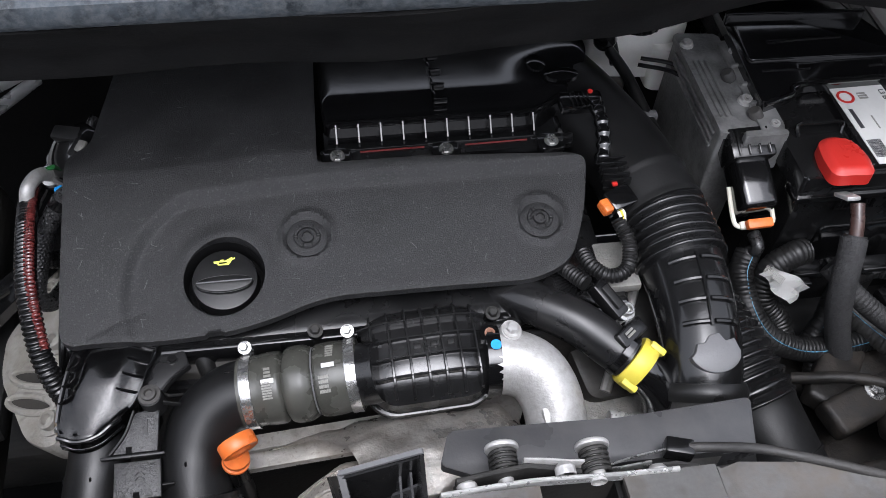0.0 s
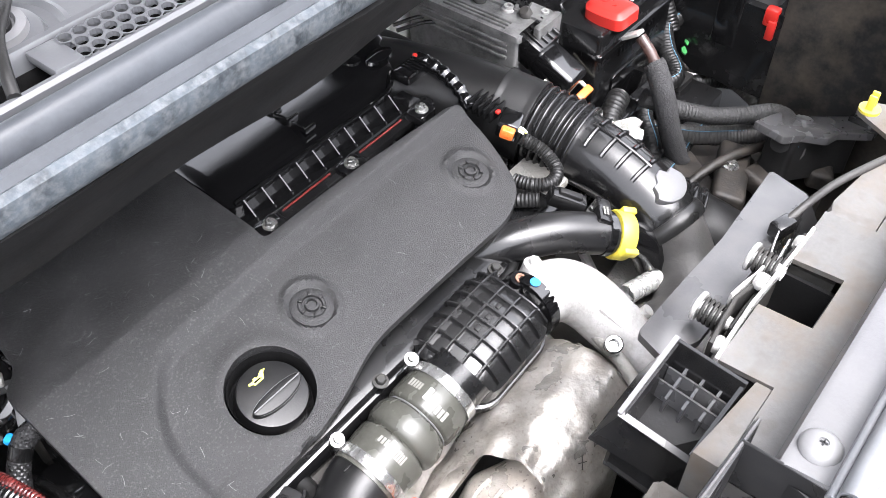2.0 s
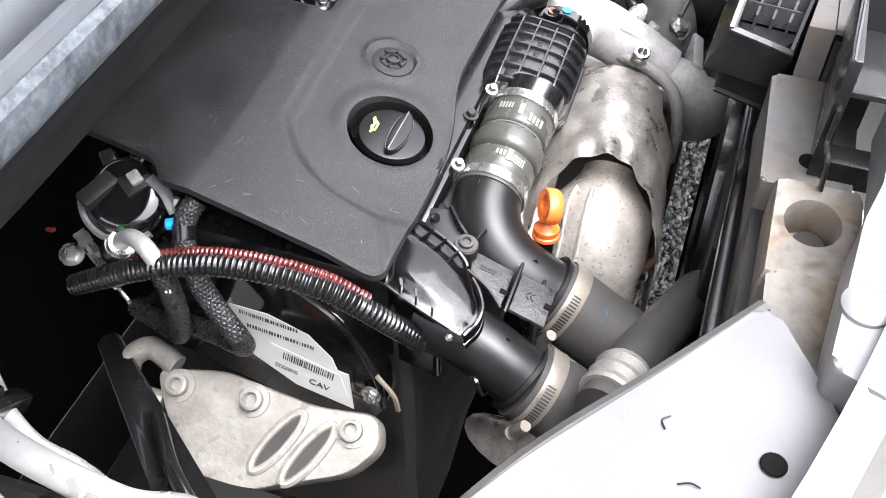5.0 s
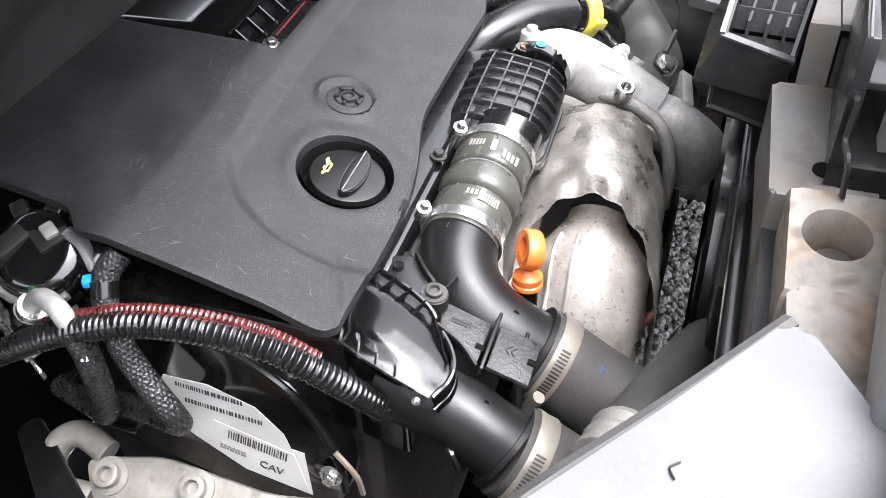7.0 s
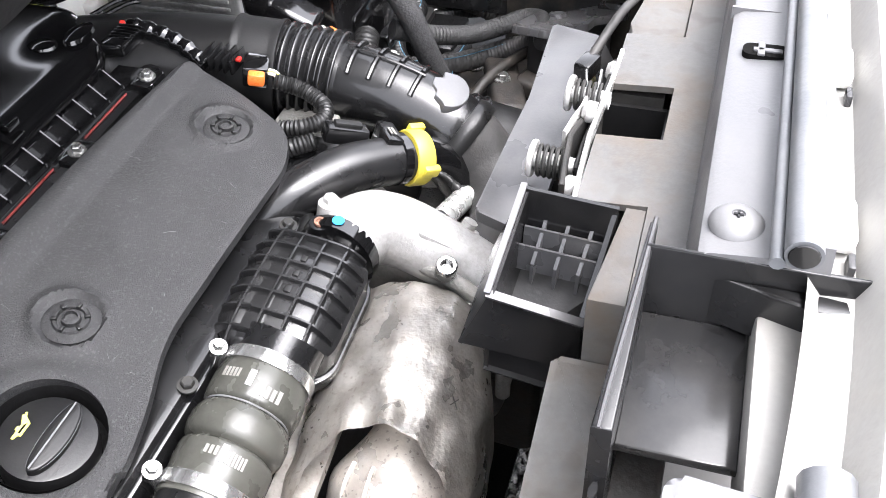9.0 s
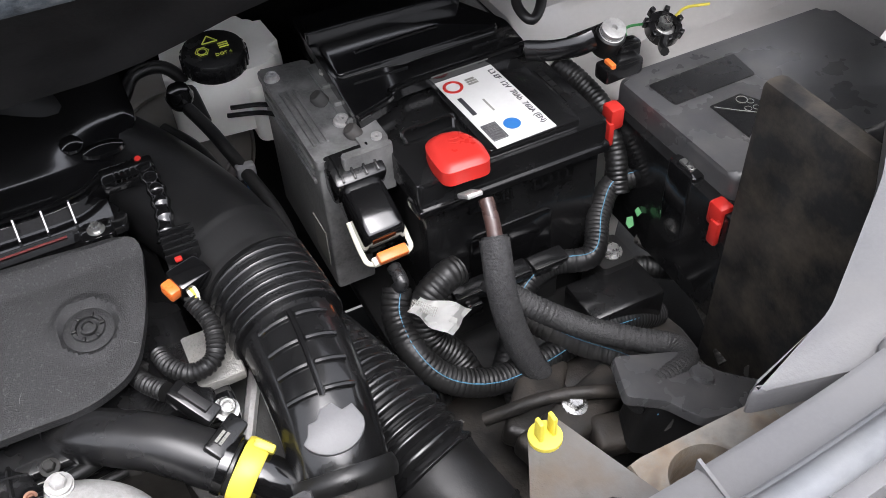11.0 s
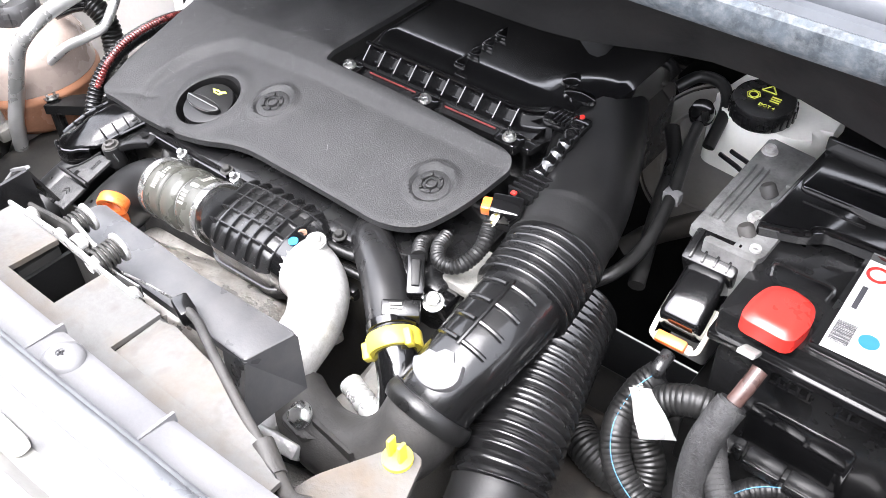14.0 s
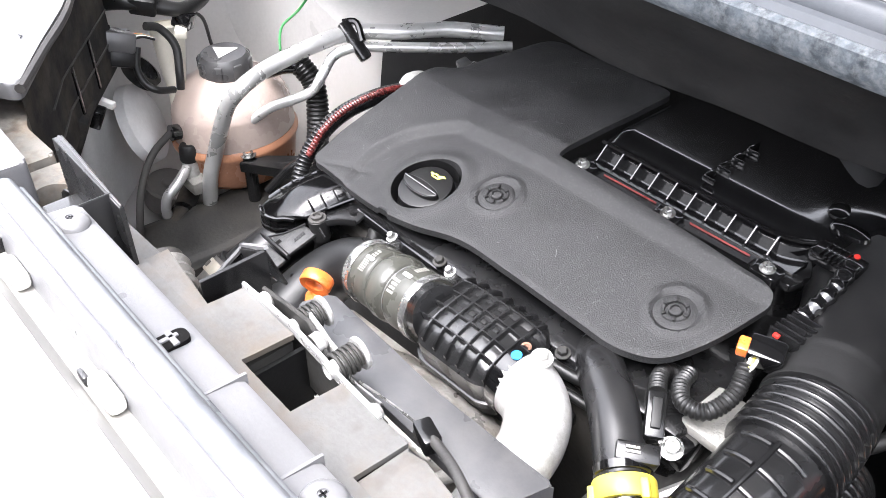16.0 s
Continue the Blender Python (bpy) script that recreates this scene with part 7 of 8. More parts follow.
hose3 = thing("coolant_hose", (-0.6, 0.33, 0.7), "thin grey coolant hose from the tank", "hose")
part("hose", tube([(-0.598, 0.338, 0.757), (-0.585, 0.305, 0.745), (-0.560, 0.275, 0.725), (-0.540, 0.255, 0.69), (-0.53, 0.24, 0.63)], 0.0045, 40, 12), M_dusty_rubber, hose3)
hose5 = thing("compressor_hose", (-0.58, 0.335, 0.64), "thick dusty black hose behind the pipes", "hose")
part("hose", tube([(-0.632, 0.385, 0.672), (-0.617, 0.367, 0.668), (-0.587, 0.335, 0.662), (-0.553, 0.302, 0.655), (-0.535, 0.285, 0.63)], 0.0125, 30, 16), M_dustblack, hose5)
part("strap", tube([(-0.577, 0.325, 0.660), (-0.572, 0.320, 0.659)], 0.0138, 6, 16), M_black, hose5)
hose4 = thing("overflow_hose", (-0.5, 0.5, 0.75), "black corrugated hose beside the tank", "hose")
part("hose", tube([(-0.535, 0.49, 0.822), (-0.515, 0.495, 0.800), (-0.498, 0.485, 0.76), (-0.49, 0.47, 0.70)], 0.0125, 140, 14, rad=corrugated(0.0050, 0.14)), M_rubber, hose4)

ac = thing("air_conditioning_pipe", (-0.45, 0.45, 0.7), "bare aluminium air-conditioning pipes with black clip", "pipe")
part("large_pipe", tube([(-0.566, 0.356, 0.56), (-0.566, 0.356, 0.63), (-0.552, 0.356, 0.7), (-0.547, 0.367, 0.74), (-0.53, 0.374, 0.785), (-0.517, 0.38, 0.815), (-0.506, 0.391, 0.834), (-0.505, 0.407, 0.842), (-0.513, 0.439, 0.845), (-0.51, 0.495, 0.853), (-0.503, 0.535, 0.858), (-0.49, 0.558, 0.859), (-0.465, 0.592, 0.857), (-0.437, 0.64, 0.855), (-0.39, 0.69, 0.85)], 0.0095, 150, 16), M_pipe, ac)
part("small_pipe", tube([(-0.553, 0.384, 0.73), (-0.548, 0.392, 0.745), (-0.541, 0.412, 0.765), (-0.526, 0.438, 0.785), (-0.506, 0.46, 0.797), (-0.495, 0.479, 0.806), (-0.494, 0.495, 0.822), (-0.496, 0.512, 0.838), (-0.49, 0.53, 0.845), (-0.478, 0.55, 0.846), (-0.423, 0.628, 0.84), (-0.375, 0.69, 0.84)], 0.0062, 130, 14), M_pipe, ac)
part("pipe_clip", box((0, 0, 0), (0.014, 0.014, 0.052), frame_at((-0.488, 0.540, 0.853), (0.5, 0.1, -0.5), (0.3, 0.9, 0)), 0.003), M_black, ac)
part("clip_strap", tube([(-0.507, 0.538, 0.871), (-0.495, 0.549, 0.872), (-0.478, 0.545, 0.855)], 0.004, 10, 8), M_black, ac)
acv = thing("service_valve", (-0.52, 0.38, 0.70), "black-capped air-conditioning service valve", "valve")
part("body", tube([(-0.578, 0.346, 0.69), (-0.581, 0.348, 0.724)], 0.010, 8, 16), M_alu, acv)
part("cap", lathe([(0.0105, 0), (0.0115, 0.002), (0.0115, 0.018), (0.009, 0.022), (0.004, 0.022), (0.004, 0.020), (0, 0.020)], frame_at((-0.581, 0.348, 0.722), (-0.05, 0.1, 1)), 20), M_matt, acv)
part("thin_pipe", tube([(-0.580, 0.346, 0.716), (-0.575, 0.338, 0.715), (-0.567, 0.322, 0.707), (-0.564, 0.305, 0.697), (-0.566, 0.300, 0.68), (-0.570, 0.302, 0.65), (-0.579, 0.307, 0.60)], 0.0062, 40, 12), M_pipe, acv)
part("pipe_bracket", box((0, 0, 0), (0.016, 0.020, 0.012), pose(-0.570, 0.302, 0.655, 10, 0, 20), 0.003), M_black, acv)
part("block", box((-0.572, 0.352, 0.695), (0.034, 0.035, 0.018), bevel=0.004), M_rough_alu, acv)
part("block", box((-0.445, 0.235, 0.685), (0.045, 0.035, 0.03), bevel=0.005), M_alu, acv)
strutbar = thing("cable_duct", (-0.49, 0.40, 0.70), "black plastic cable duct beside the timing cover", "cable duct")
part("channel", prism(rounded([(-0.53, 0.385), (-0.52, 0.42), (-0.36, 0.60), (-0.345, 0.59), (-0.45, 0.44)], 0.006), 0.715, 0.728, bevel=0.002), M_black, strutbar)
part("post", tube([(-0.527, 0.400, 0.66), (-0.531, 0.402, 0.73)], 0.008, 8, 14), M_black, strutbar)
bm = bmesh.new()
hexhead(bm, (-0.531, 0.402, 0.731), (0, 0, 1), 0.0065, 0.004, True, True)
part("post_bolt", bm, M_steel, strutbar)
part("arch", tube([(-0.49, 0.40, 0.70), (-0.475, 0.43, 0.73), (-0.45, 0.47, 0.745), (-0.41, 0.51, 0.74)], 0.006, 20, 10), M_black, strutbar)

motor = thing("lamp_motor_cover", (-0.60, 0.31, 0.62), "round dusty grey cover below the headlamp", "lamp cover")
part("drum", lathe([(0.030, -0.03), (0.030, 0.0), (0.027, 0.003), (0.010, 0.003), (0.008, 0.006), (0.0, 0.006)], frame_at((-0.640, 0.338, 0.660), (0.25, 0.1, 0.95)), 32), M_servo, motor)
part("drum", lathe([(0.034, -0.03), (0.034, 0.0), (0.030, 0.004), (0.0, 0.005)], frame_at((-0.585, 0.298, 0.622), (0.2, 0.1, 0.95)), 32), M_rough_alu, motor)
lamp = thing("headlamp_housing", (-0.62, 0.30, 0.6), "grey plastic headlamp housing with a white clip and wires", "headlamp")
part("body", prism(rounded([(-0.60, 0.24), (-0.72, 0.36), (-0.80, 0.34), (-0.78, 0.24), (-0.66, 0.18)], 0.02), 0.66, 0.83, bevel=0.012), M_lamp, lamp)
part("round_back", lathe([(0.05, 0), (0.048, 0.012), (0.038, 0.018), (0.0, 0.018)], frame_at((-0.635, 0.315, 0.76), (0.55, 0.75, 0.35)), 32), M_lamp, lamp)
part("socket_ring", lathe([(0.024, 0.018), (0.024, 0.03), (0.018, 0.032), (0.016, 0.024), (0, 0.024)], frame_at((-0.66, 0.325, 0.80), (0.4, 0.6, 0.7)), 24), M_black, lamp)
part("white_clip", box((0, 0, 0), (0.026, 0.008, 0.008), pose(-0.553, 0.256, 0.849, 0, 10, 30), 0.002), M_white, lamp, "small white plastic clip")
part("filler_neck", lathe([(0.020, 0.0), (0.0215, 0.002), (0.018, 0.030), (0.014, 0.062), (0.010, 0.085), (0.010, 0.10)], frame_at((-0.648, 0.382, 0.868), (0.18, -0.12, -0.95)), 28), M_cream, lamp, "milky white funnel-shaped neck")
plug = thing("headlamp_plug", (-0.60, 0.30, 0.88), "grey wiring plug with coloured wires behind the headlamp", "connector")
pm = frame_at((-0.603, 0.303, 0.888), (-0.15, 0.35, 0.92), (0.25, 1, -0.3))
part("shell", box((0, 0, 0), (0.034, 0.040, 0.022), pm, 0.003), M_latchplate, plug)
part("shell_step", box((0.004, -0.004, -0.018), (0.028, 0.030, 0.018), pm, 0.003), M_matt, plug)
part("latch_tab", box((-0.012, 0.006, 0.013), (0.008, 0.018, 0.005), pm, 0.001), M_black, plug)
for k, m_ in enumerate((M_orange, M_green, M_copper, M_white, M_rubber)):
    part("wire", tube([pm @ V(0.014, 0.012 - 0.006 * k, 0.004), pm @ V(0.026, 0.011 - 0.0045 * k, 0.007), pm @ V(0.040, 0.004 - 0.002 * k, 0.005)], 0.0015, 14, 6), m_, plug)
part("wire_sleeve", tube([(-0.600, 0.337, 0.895), (-0.602, 0.354, 0.886), (-0.592, 0.364, 0.865), (-0.582, 0.358, 0.835), (-0.580, 0.355, 0.818)], 0.0048, 30, 10), M_rubber, plug)
part("wire_sleeve", tube([(-0.598, 0.322, 0.875), (-0.592, 0.314, 0.855), (-0.583, 0.316, 0.838), (-0.575, 0.326, 0.829), (-0.580, 0.347, 0.820)], 0.0042, 30, 10), M_rubber, plug)
harness = thing("lamp_harness", (-0.62, 0.36, 0.88), "black taped harness with plugs on the inner wing", "wiring loom")
part("trunk", tube([(-0.66, 0.31, 0.91), (-0.630, 0.332, 0.915), (-0.618, 0.361, 0.905), (-0.612, 0.392, 0.895), (-0.64, 0.43, 0.89), (-0.70, 0.47, 0.88)], 0.0085, 50, 12, rad=corrugated(0.0045, 0.10)), M_rubber, harness)
part("plug_body", box((0, 0, 0), (0.030, 0.024, 0.022), pose(-0.622, 0.350, 0.912, 15, 10, 50), 0.003), M_matt, harness)
part("plug_body", box((0, 0, 0), (0.022, 0.020, 0.020), pose(-0.610, 0.388, 0.884, -10, 20, 30), 0.003), M_gloss, harness)
part("tan_plug", box((0, 0, 0), (0.014, 0.012, 0.012), pose(-0.602, 0.378, 0.874, 10, 10, 60), 0.002), M_cream, harness)
part("branch", tube([(-0.614, 0.392, 0.892), (-0.63, 0.42, 0.87), (-0.66, 0.44, 0.82), (-0.67, 0.45, 0.78)], 0.0022, 24, 8), M_rubber, harness)
bxs = thing("side_bracket", (-0.56, 0.25, 0.80), "black ribbed plastic bracket beside the headlamp", "bracket")
part("upper_box", box((0, 0, 0), (0.075, 0.035, 0.05), frame_at((-0.575, 0.232, 0.885), (0.2, 0.4, 0.9), (1, -0.65, 0)), 0.004), M_dustblack, bxs)
part("lower_box", box((0, 0, 0), (0.06, 0.032, 0.06), frame_at((-0.52, 0.205, 0.85), (0.2, 0.4, 0.9), (1, -0.65, 0)), 0.004), M_dustblack, bxs)
part("tab", box((0, 0, 0), (0.02, 0.012, 0.02), frame_at((-0.535, 0.240, 0.845), (0.2, 0.4, 0.9), (1, -0.65, 0)), 0.002), M_black, bxs)
earth = thing("earth_lead", (-0.7, 0.6, 0.85), "green and yellow earth lead on the inner wing", "cable")
part("lead", tube([(-0.556, 0.478, 0.836), (-0.570, 0.488, 0.846), (-0.576, 0.498, 0.856), (-0.570, 0.520, 0.872), (-0.60, 0.56, 0.88), (-0.665, 0.59, 0.87)], 0.0016, 40, 8), M_green, earth)
part("plug", box((0, 0, 0), (0.03, 0.02, 0.03), pose(-0.70, 0.585, 0.875, 0, 0, 30), 0.004), M_gloss, earth)

# ---- battery ----
bat = thing("car_battery", (0.415, 0.58, 0.68), "black car battery with white label under a hold-down", "battery")
bx0, bx1, by0, by1, bz = 0.334, 0.503, 0.446, 0.722, 0.868
part("case", box(((bx0 + bx1) / 2, (by0 + by1) / 2, 0.765), (bx1 - bx0 - 0.006, by1 - by0 - 0.006, 0.17), None, 0.004), M_black, bat)
part("lid", prism(rounded([(bx0 - 0.002, by0), (bx1, by0), (bx1, by1), (bx0 - 0.002, by1)], 0.004), 0.842, bz, bevel=0.003), M_black, bat)
part("lid_rim", prism(rounded([(bx0 - 0.005, by0 - 0.004), (bx1 + 0.002, by0 - 0.004), (bx1 + 0.002, by0 + 0.02), (bx0 - 0.005, by0 + 0.02)], 0.003), 0.840, 0.846, bevel=0.0015), M_gloss, bat)
part("raised_top", prism(rounded([(0.396, by0 + 0.006), (0.480, by0 + 0.006), (0.480, by1 - 0.02), (0.396, by1 - 0.02)], 0.003), bz - 0.001, 0.8745, bevel=0.0012), M_black, bat)
lm = pose(0.4285, 0.5055, 0.8746, 0, 0, 2)
lab = part("label", box((0, 0, 0.0004), (0.055, 0.106, 0.0008), lm), M_label, bat, "white battery label")
part("red_ring", lathe([(0.0062, 0.0008), (0.0088, 0.0008), (0.0088, 0.0012), (0.0062, 0.0012), (0.0062, 0.0008)], lm @ pose(-0.017, 0.036, 0), 32), M_red, lab, "red printed ring")
part("blue_mark", lathe([(0.0072, 0.0008), (0.0072, 0.0012), (0, 0.0012)], lm @ pose(-0.001, -0.032, 0), 24), M_printblue, lab, "blue printed roundel")
part("grey_symbol", bars(bmesh.new(), lm @ pose(0.003, 0.036, 0.0008), 0.014, 0.010, 3, rng), M_greyink, lab, flat=True)
part("small_print", bars(bmesh.new(), lm @ pose(-0.004, 0.004, 0.0008, 0, 0, 90), 0.028, 0.0022, 1, rng), M_greyink, lab, flat=True)
bm = bmesh.new()
barcode(bm, lm @ pose(-0.0185, -0.034, 0.0008, 0, 0, 90), 0.022, 0.014, rng)
part("barcode", bm, M_ink, lab, flat=True)
part("brand_bar", box((-0.0205, 0.006, 0.001), (0.004, 0.026, 0.0004), lm), M_ink, lab)
written("lettering", "L3 EF  12V  70Ah  760A (EN)", 0.0072, lm @ pose(0.0225, -0.001, 0.0010, 0, 0, -90), M_ink, lab)
part("raised_print", bars(bmesh.new(), pose(0.4905, 0.50, bz, 0, 0, -90), 0.075, 0.006, 1, rng, 0.0007, gap=0.1), M_matt, bat, flat=True)
bm = bmesh.new()
for x0 in (0.373, 0.432):
    for k in range(6):
        bm_box(bm, (x0 + 0.0075 * k, by0 - 0.0035, 0.832), (0.0018, 0.003, 0.010))
    bm_box(bm, (x0 + 0.019, by0 - 0.003, 0.8275), (0.042, 0.003, 0.0016))
part("grip_rib", bm, M_gloss, bat, flat=True)
part("front_panel", prism(rounded([(0.375, 0.735), (0.455, 0.735), (0.455, 0.795), (0.375, 0.795)], 0.008), 0.0, 0.002, Matrix(((1, 0, 0, 0), (0, 0, -1, by0 + 0.0025), (0, 1, 0, 0), (0, 0, 0, 1))), 0.001), M_gloss, bat)
part("terminal_rail", tube([(0.347, 0.50, 0.8685), (0.347, 0.506, 0.8775), (0.368, 0.5065, 0.8775), (0.390, 0.506, 0.8775), (0.390, 0.50, 0.8685)], 0.0018, 20, 6), M_black, bat)

term = thing("battery_terminal_cover", (0.37, 0.46, 0.87), "bright red plastic cover on the positive terminal", "terminal cover")
tmx = pose(0.3705, 0.4560, 0.873, -4, 0, -3)
tp = rounded([(-0.020, -0.022), (0.020, -0.022), (0.0225, 0.006), (0.016, 0.026), (-0.004, 0.031), (-0.018, 0.024), (-0.0215, 0.004)], 0.010, 5)
bm = moulded(tp, 0.003, lambda x, y: 0.0125 - 3 * x * x - 1.8 * (y - 0.004) ** 2, 0.012, 0.006, 0.004)
bmesh.ops.transform(bm, matrix=tmx, verts=bm.verts[:])
part("shell", bm, M_red, term)
bm = bmesh.new()
bm_lathe(bm, [(0.0052, 0.0), (0.006, 0.0), (0.006, 0.0006), (0.0052, 0.0006)], tmx @ pose(0.003, 0.012, 0.0122), 20)
bm_box(bm, (0.003, 0.012, 0.0126), (0.006, 0.0012, 0.0008), tmx)
part("plus_mark", bm, M_red, term, flat=True)
part("clamp_tail", box((0, 0, 0), (0.013, 0.022, 0.004), pose(0.366, 0.428, 0.862, -35, 0, 0), 0.001), M_alu, term, "bare metal clamp tail")

hold = thing("battery_hold_down", (0.41, 0.62, 0.87), "black plastic battery hold-down cover with arm", "hold-down")
ho = rounded([(0.318, 0.528), (0.352, 0.540), (0.368, 0.553), (0.490, 0.556), (0.494, 0.60), (0.470, 0.655), (0.452, 0.700), (0.325, 0.700)], 0.006)
part("plate", prism(ho, 0.8735, 0.8845, bevel=0.0022, seg=2), M_gloss, hold)
part("step_plate", prism(rounded([(0.326, 0.588), (0.482, 0.588), (0.470, 0.630), (0.452, 0.690), (0.330, 0.690)], 0.006), 0.8846, 0.8885, bevel=0.002), M_gloss, hold, "raised rear step")
part("edge_line", box((0.360, 0.575, 0.8852), (0.050, 0.0016, 0.0012), None, 0.0004), M_black, hold)
part("edge_line", box((0.462, 0.574, 0.8852), (0.030, 0.0016, 0.0012), None, 0.0004), M_black, hold)
part("front_lip", tube([(0.320, 0.530, 0.884), (0.352, 0.541, 0.884), (0.369, 0.554, 0.884), (0.49, 0.557, 0.884)], 0.0030, 40, 8), M_gloss, hold)
part("pressed_bead", tube([(0.352, 0.612, 0.8885), (0.39, 0.614, 0.8890), (0.432, 0.615, 0.8885)], 0.0022, 20, 8), M_gloss, hold)
part("rear_wall", prism(rounded([(0.322, 0.648), (0.470, 0.642), (0.470, 0.648), (0.322, 0.654)], 0.002), 0.886, 0.8965, bevel=0.001), M_black, hold)
part("side_arm", tube([(0.488, 0.552, 0.880), (0.505, 0.535, 0.884), (0.522, 0.523, 0.890), (0.535, 0.520, 0.894)], 0.0055, 20, 10, squash=(1, 1.8)), M_black, hold)
stk = part("warning_sticker", box((0.425, 0.716, 0.876), (0.026, 0.022, 0.001), pose(0, 0, 0)), M_label, hold, "small white warning sticker")
part("sticker_mark", lathe([(0.0035, 0.0006), (0.0048, 0.0006), (0.0048, 0.001), (0.0035, 0.001)], pose(0.431, 0.716, 0.8762), 16), M_ink, stk)
part("sticker_mark", prism([(-0.005, -0.004), (0.005, -0.004), (0, 0.005)], 0.0006, 0.001, pose(0.418, 0.716, 0.8762)), M_yellow, stk)

traybar = thing("battery_tray", (0.4, 0.44, 0.66), "black plastic battery tray with clip bars", "battery tray")
part("floor", box((0.42, 0.56, 0.672), (0.24, 0.34, 0.015), None, 0.004), M_matt, traybar)
part("front_wall", box((0.39, 0.428, 0.735), (0.115, 0.012, 0.05), None, 0.003), M_matt, traybar)
part("clip_bar", box((0.362, 0.424, 0.760), (0.034, 0.018, 0.010), None, 0.002), M_black, traybar)
part("clip_bar", box((0.402, 0.424, 0.760), (0.030, 0.018, 0.010), None, 0.002), M_black, traybar)
part("clip_bar", box((0.437, 0.424, 0.758), (0.034, 0.018, 0.010), None, 0.002), M_black, traybar)
part("clip_tab", box((0.382, 0.420, 0.768), (0.008, 0.012, 0.016), None, 0.002), M_black, traybar)
part("clip_catch", box((0.360, 0.413, 0.750), (0.014, 0.006, 0.012), None, 0.0015), M_gloss, traybar)
part("lower_plate", prism(rounded([(0.27, 0.30), (0.52, 0.30), (0.53, 0.42), (0.27, 0.42)], 0.01), 0.655, 0.665, bevel=0.002), M_matt, traybar)
for x, y, z, m_ in ((0.318, 0.363, 0.667, M_steel), (0.445, 0.352, 0.667, M_steel), (0.505, 0.425, 0.735, M_steel)):
    bm = bmesh.new()
    hexhead(bm, (x, y, z), (0, -0.1, 1), 0.0068, 0.007)
    part("tray_bolt", bm, m_, traybar)
part("nut_post", prism(rounded([(0.488, 0.410), (0.522, 0.410), (0.522, 0.445), (0.488, 0.445)], 0.005), 0.66, 0.733), M_matt, traybar)
part("relay_box", box((0.49, 0.395, 0.70), (0.075, 0.05, 0.05), None, 0.005), M_black, traybar)

for thing_ in (bat, term, hold, traybar):
    thing_.location += V(-0.012, 0.003, 0.005)

# ---- brake fluid reservoir and ECU ----
res = thing("brake_fluid_reservoir", (0.235, 0.72, 0.80), "white plastic brake fluid reservoir with black cap", "fluid reservoir")
part("vessel", prism(rounded([(0.185, 0.690), (0.275, 0.680), (0.300, 0.70), (0.296, 0.775), (0.200, 0.785)], 0.018), 0.80, 0.866, bevel=0.012, seg=3), M_white, res)
part("lower_vessel", prism(rounded([(0.256, 0.672), (0.29, 0.667), (0.292, 0.72), (0.256, 0.73)], 0.010), 0.79, 0.845, bevel=0.006), M_white, res)
cmx = frame_at((0.236, 0.7, 0.868), (0.0, -0.10, 1))
rc = part("cap", lathe([(0.0285, 0), (0.0295, 0.003), (0.0295, 0.014), (0.0275, 0.018), (0, 0.019)], cmx, 48), M_black, res, "black screw cap with yellow symbols")
for k in range(24):
    part("cap_knurl", box((0.0297, 0, 0.008), (0.0016, 0.0035, 0.012), cmx @ pose(0, 0, 0, 0, 0, 15 * k), 0.0005), M_black, rc)
bm = bmesh.new()
bm_lathe(bm, [(0.0035, 0.0192), (0.0045, 0.0192), (0.0045, 0.0196), (0.0035, 0.0196)], cmx @ pose(-0.010, -0.002, 0), 16)
bm_lathe(bm, [(0.0058, 0.0192), (0.0066, 0.0192), (0.0066, 0.0196), (0.0058, 0.0196)], cmx @ pose(-0.010, -0.002, 0), 6)
for a, b in (((-0.007, 0.008), (0.007, 0.008)), ((-0.007, 0.008), (0, 0.018)), ((0.007, 0.008), (0, 0.018))):
    bm_tube(bm, [cmx @ V(*a, 0.0194), cmx @ V((a[0] + b[0]) / 2, (a[1] + b[1]) / 2, 0.0194), cmx @ V(*b, 0.0194)], 0.0006, 4, 5)
for k in range(3):
    bm_box(bm, (0.010, -0.003 + 0.003 * k, 0.0194), (0.009, 0.0013, 0.0006), cmx)
part("cap_symbol", bm, M_yellowink, rc, "yellow printed warning symbols", flat=True)
written("lettering", "DOT 4", 0.0052, cmx @ pose(0.007, -0.012, 0.0194), M_yellowink, rc)
part("bracket_wire", tube([(0.232, 0.655, 0.850), (0.262, 0.640, 0.852), (0.283, 0.618, 0.846)], 0.0022, 20, 8), M_black, res)
part("bracket_wire", tube([(0.226, 0.645, 0.850), (0.258, 0.628, 0.852), (0.280, 0.607, 0.846)], 0.0022, 20, 8), M_black, res)

ecu = thing("engine_control_unit", (0.29, 0.58, 0.72), "finned cast aluminium control unit beside the battery", "control unit")
part("case", prism(rounded([(0.264, 0.515), (0.300, 0.515), (0.300, 0.66), (0.264, 0.66)], 0.004), 0.73, 0.868, bevel=0.003), M_ecu, ecu, "dull grey flat case")
part("dark_label", prism([(0.515, 0.76), (0.545, 0.76), (0.545, 0.80), (0.515, 0.80)], 0.0, 0.001, Matrix(((0, 0, -1, 0.2638), (1, 0, 0, 0.012), (0, 1, 0, -0.012), (0, 0, 0, 1)))), M_greyink, ecu)
part("top_plate", prism(rounded([(0.262, 0.512), (0.306, 0.508), (0.310, 0.520), (0.308, 0.655), (0.262, 0.660)], 0.004), 0.8685, 0.876, bevel=0.002), M_ecu, ecu, "dusty grey cast top plate")
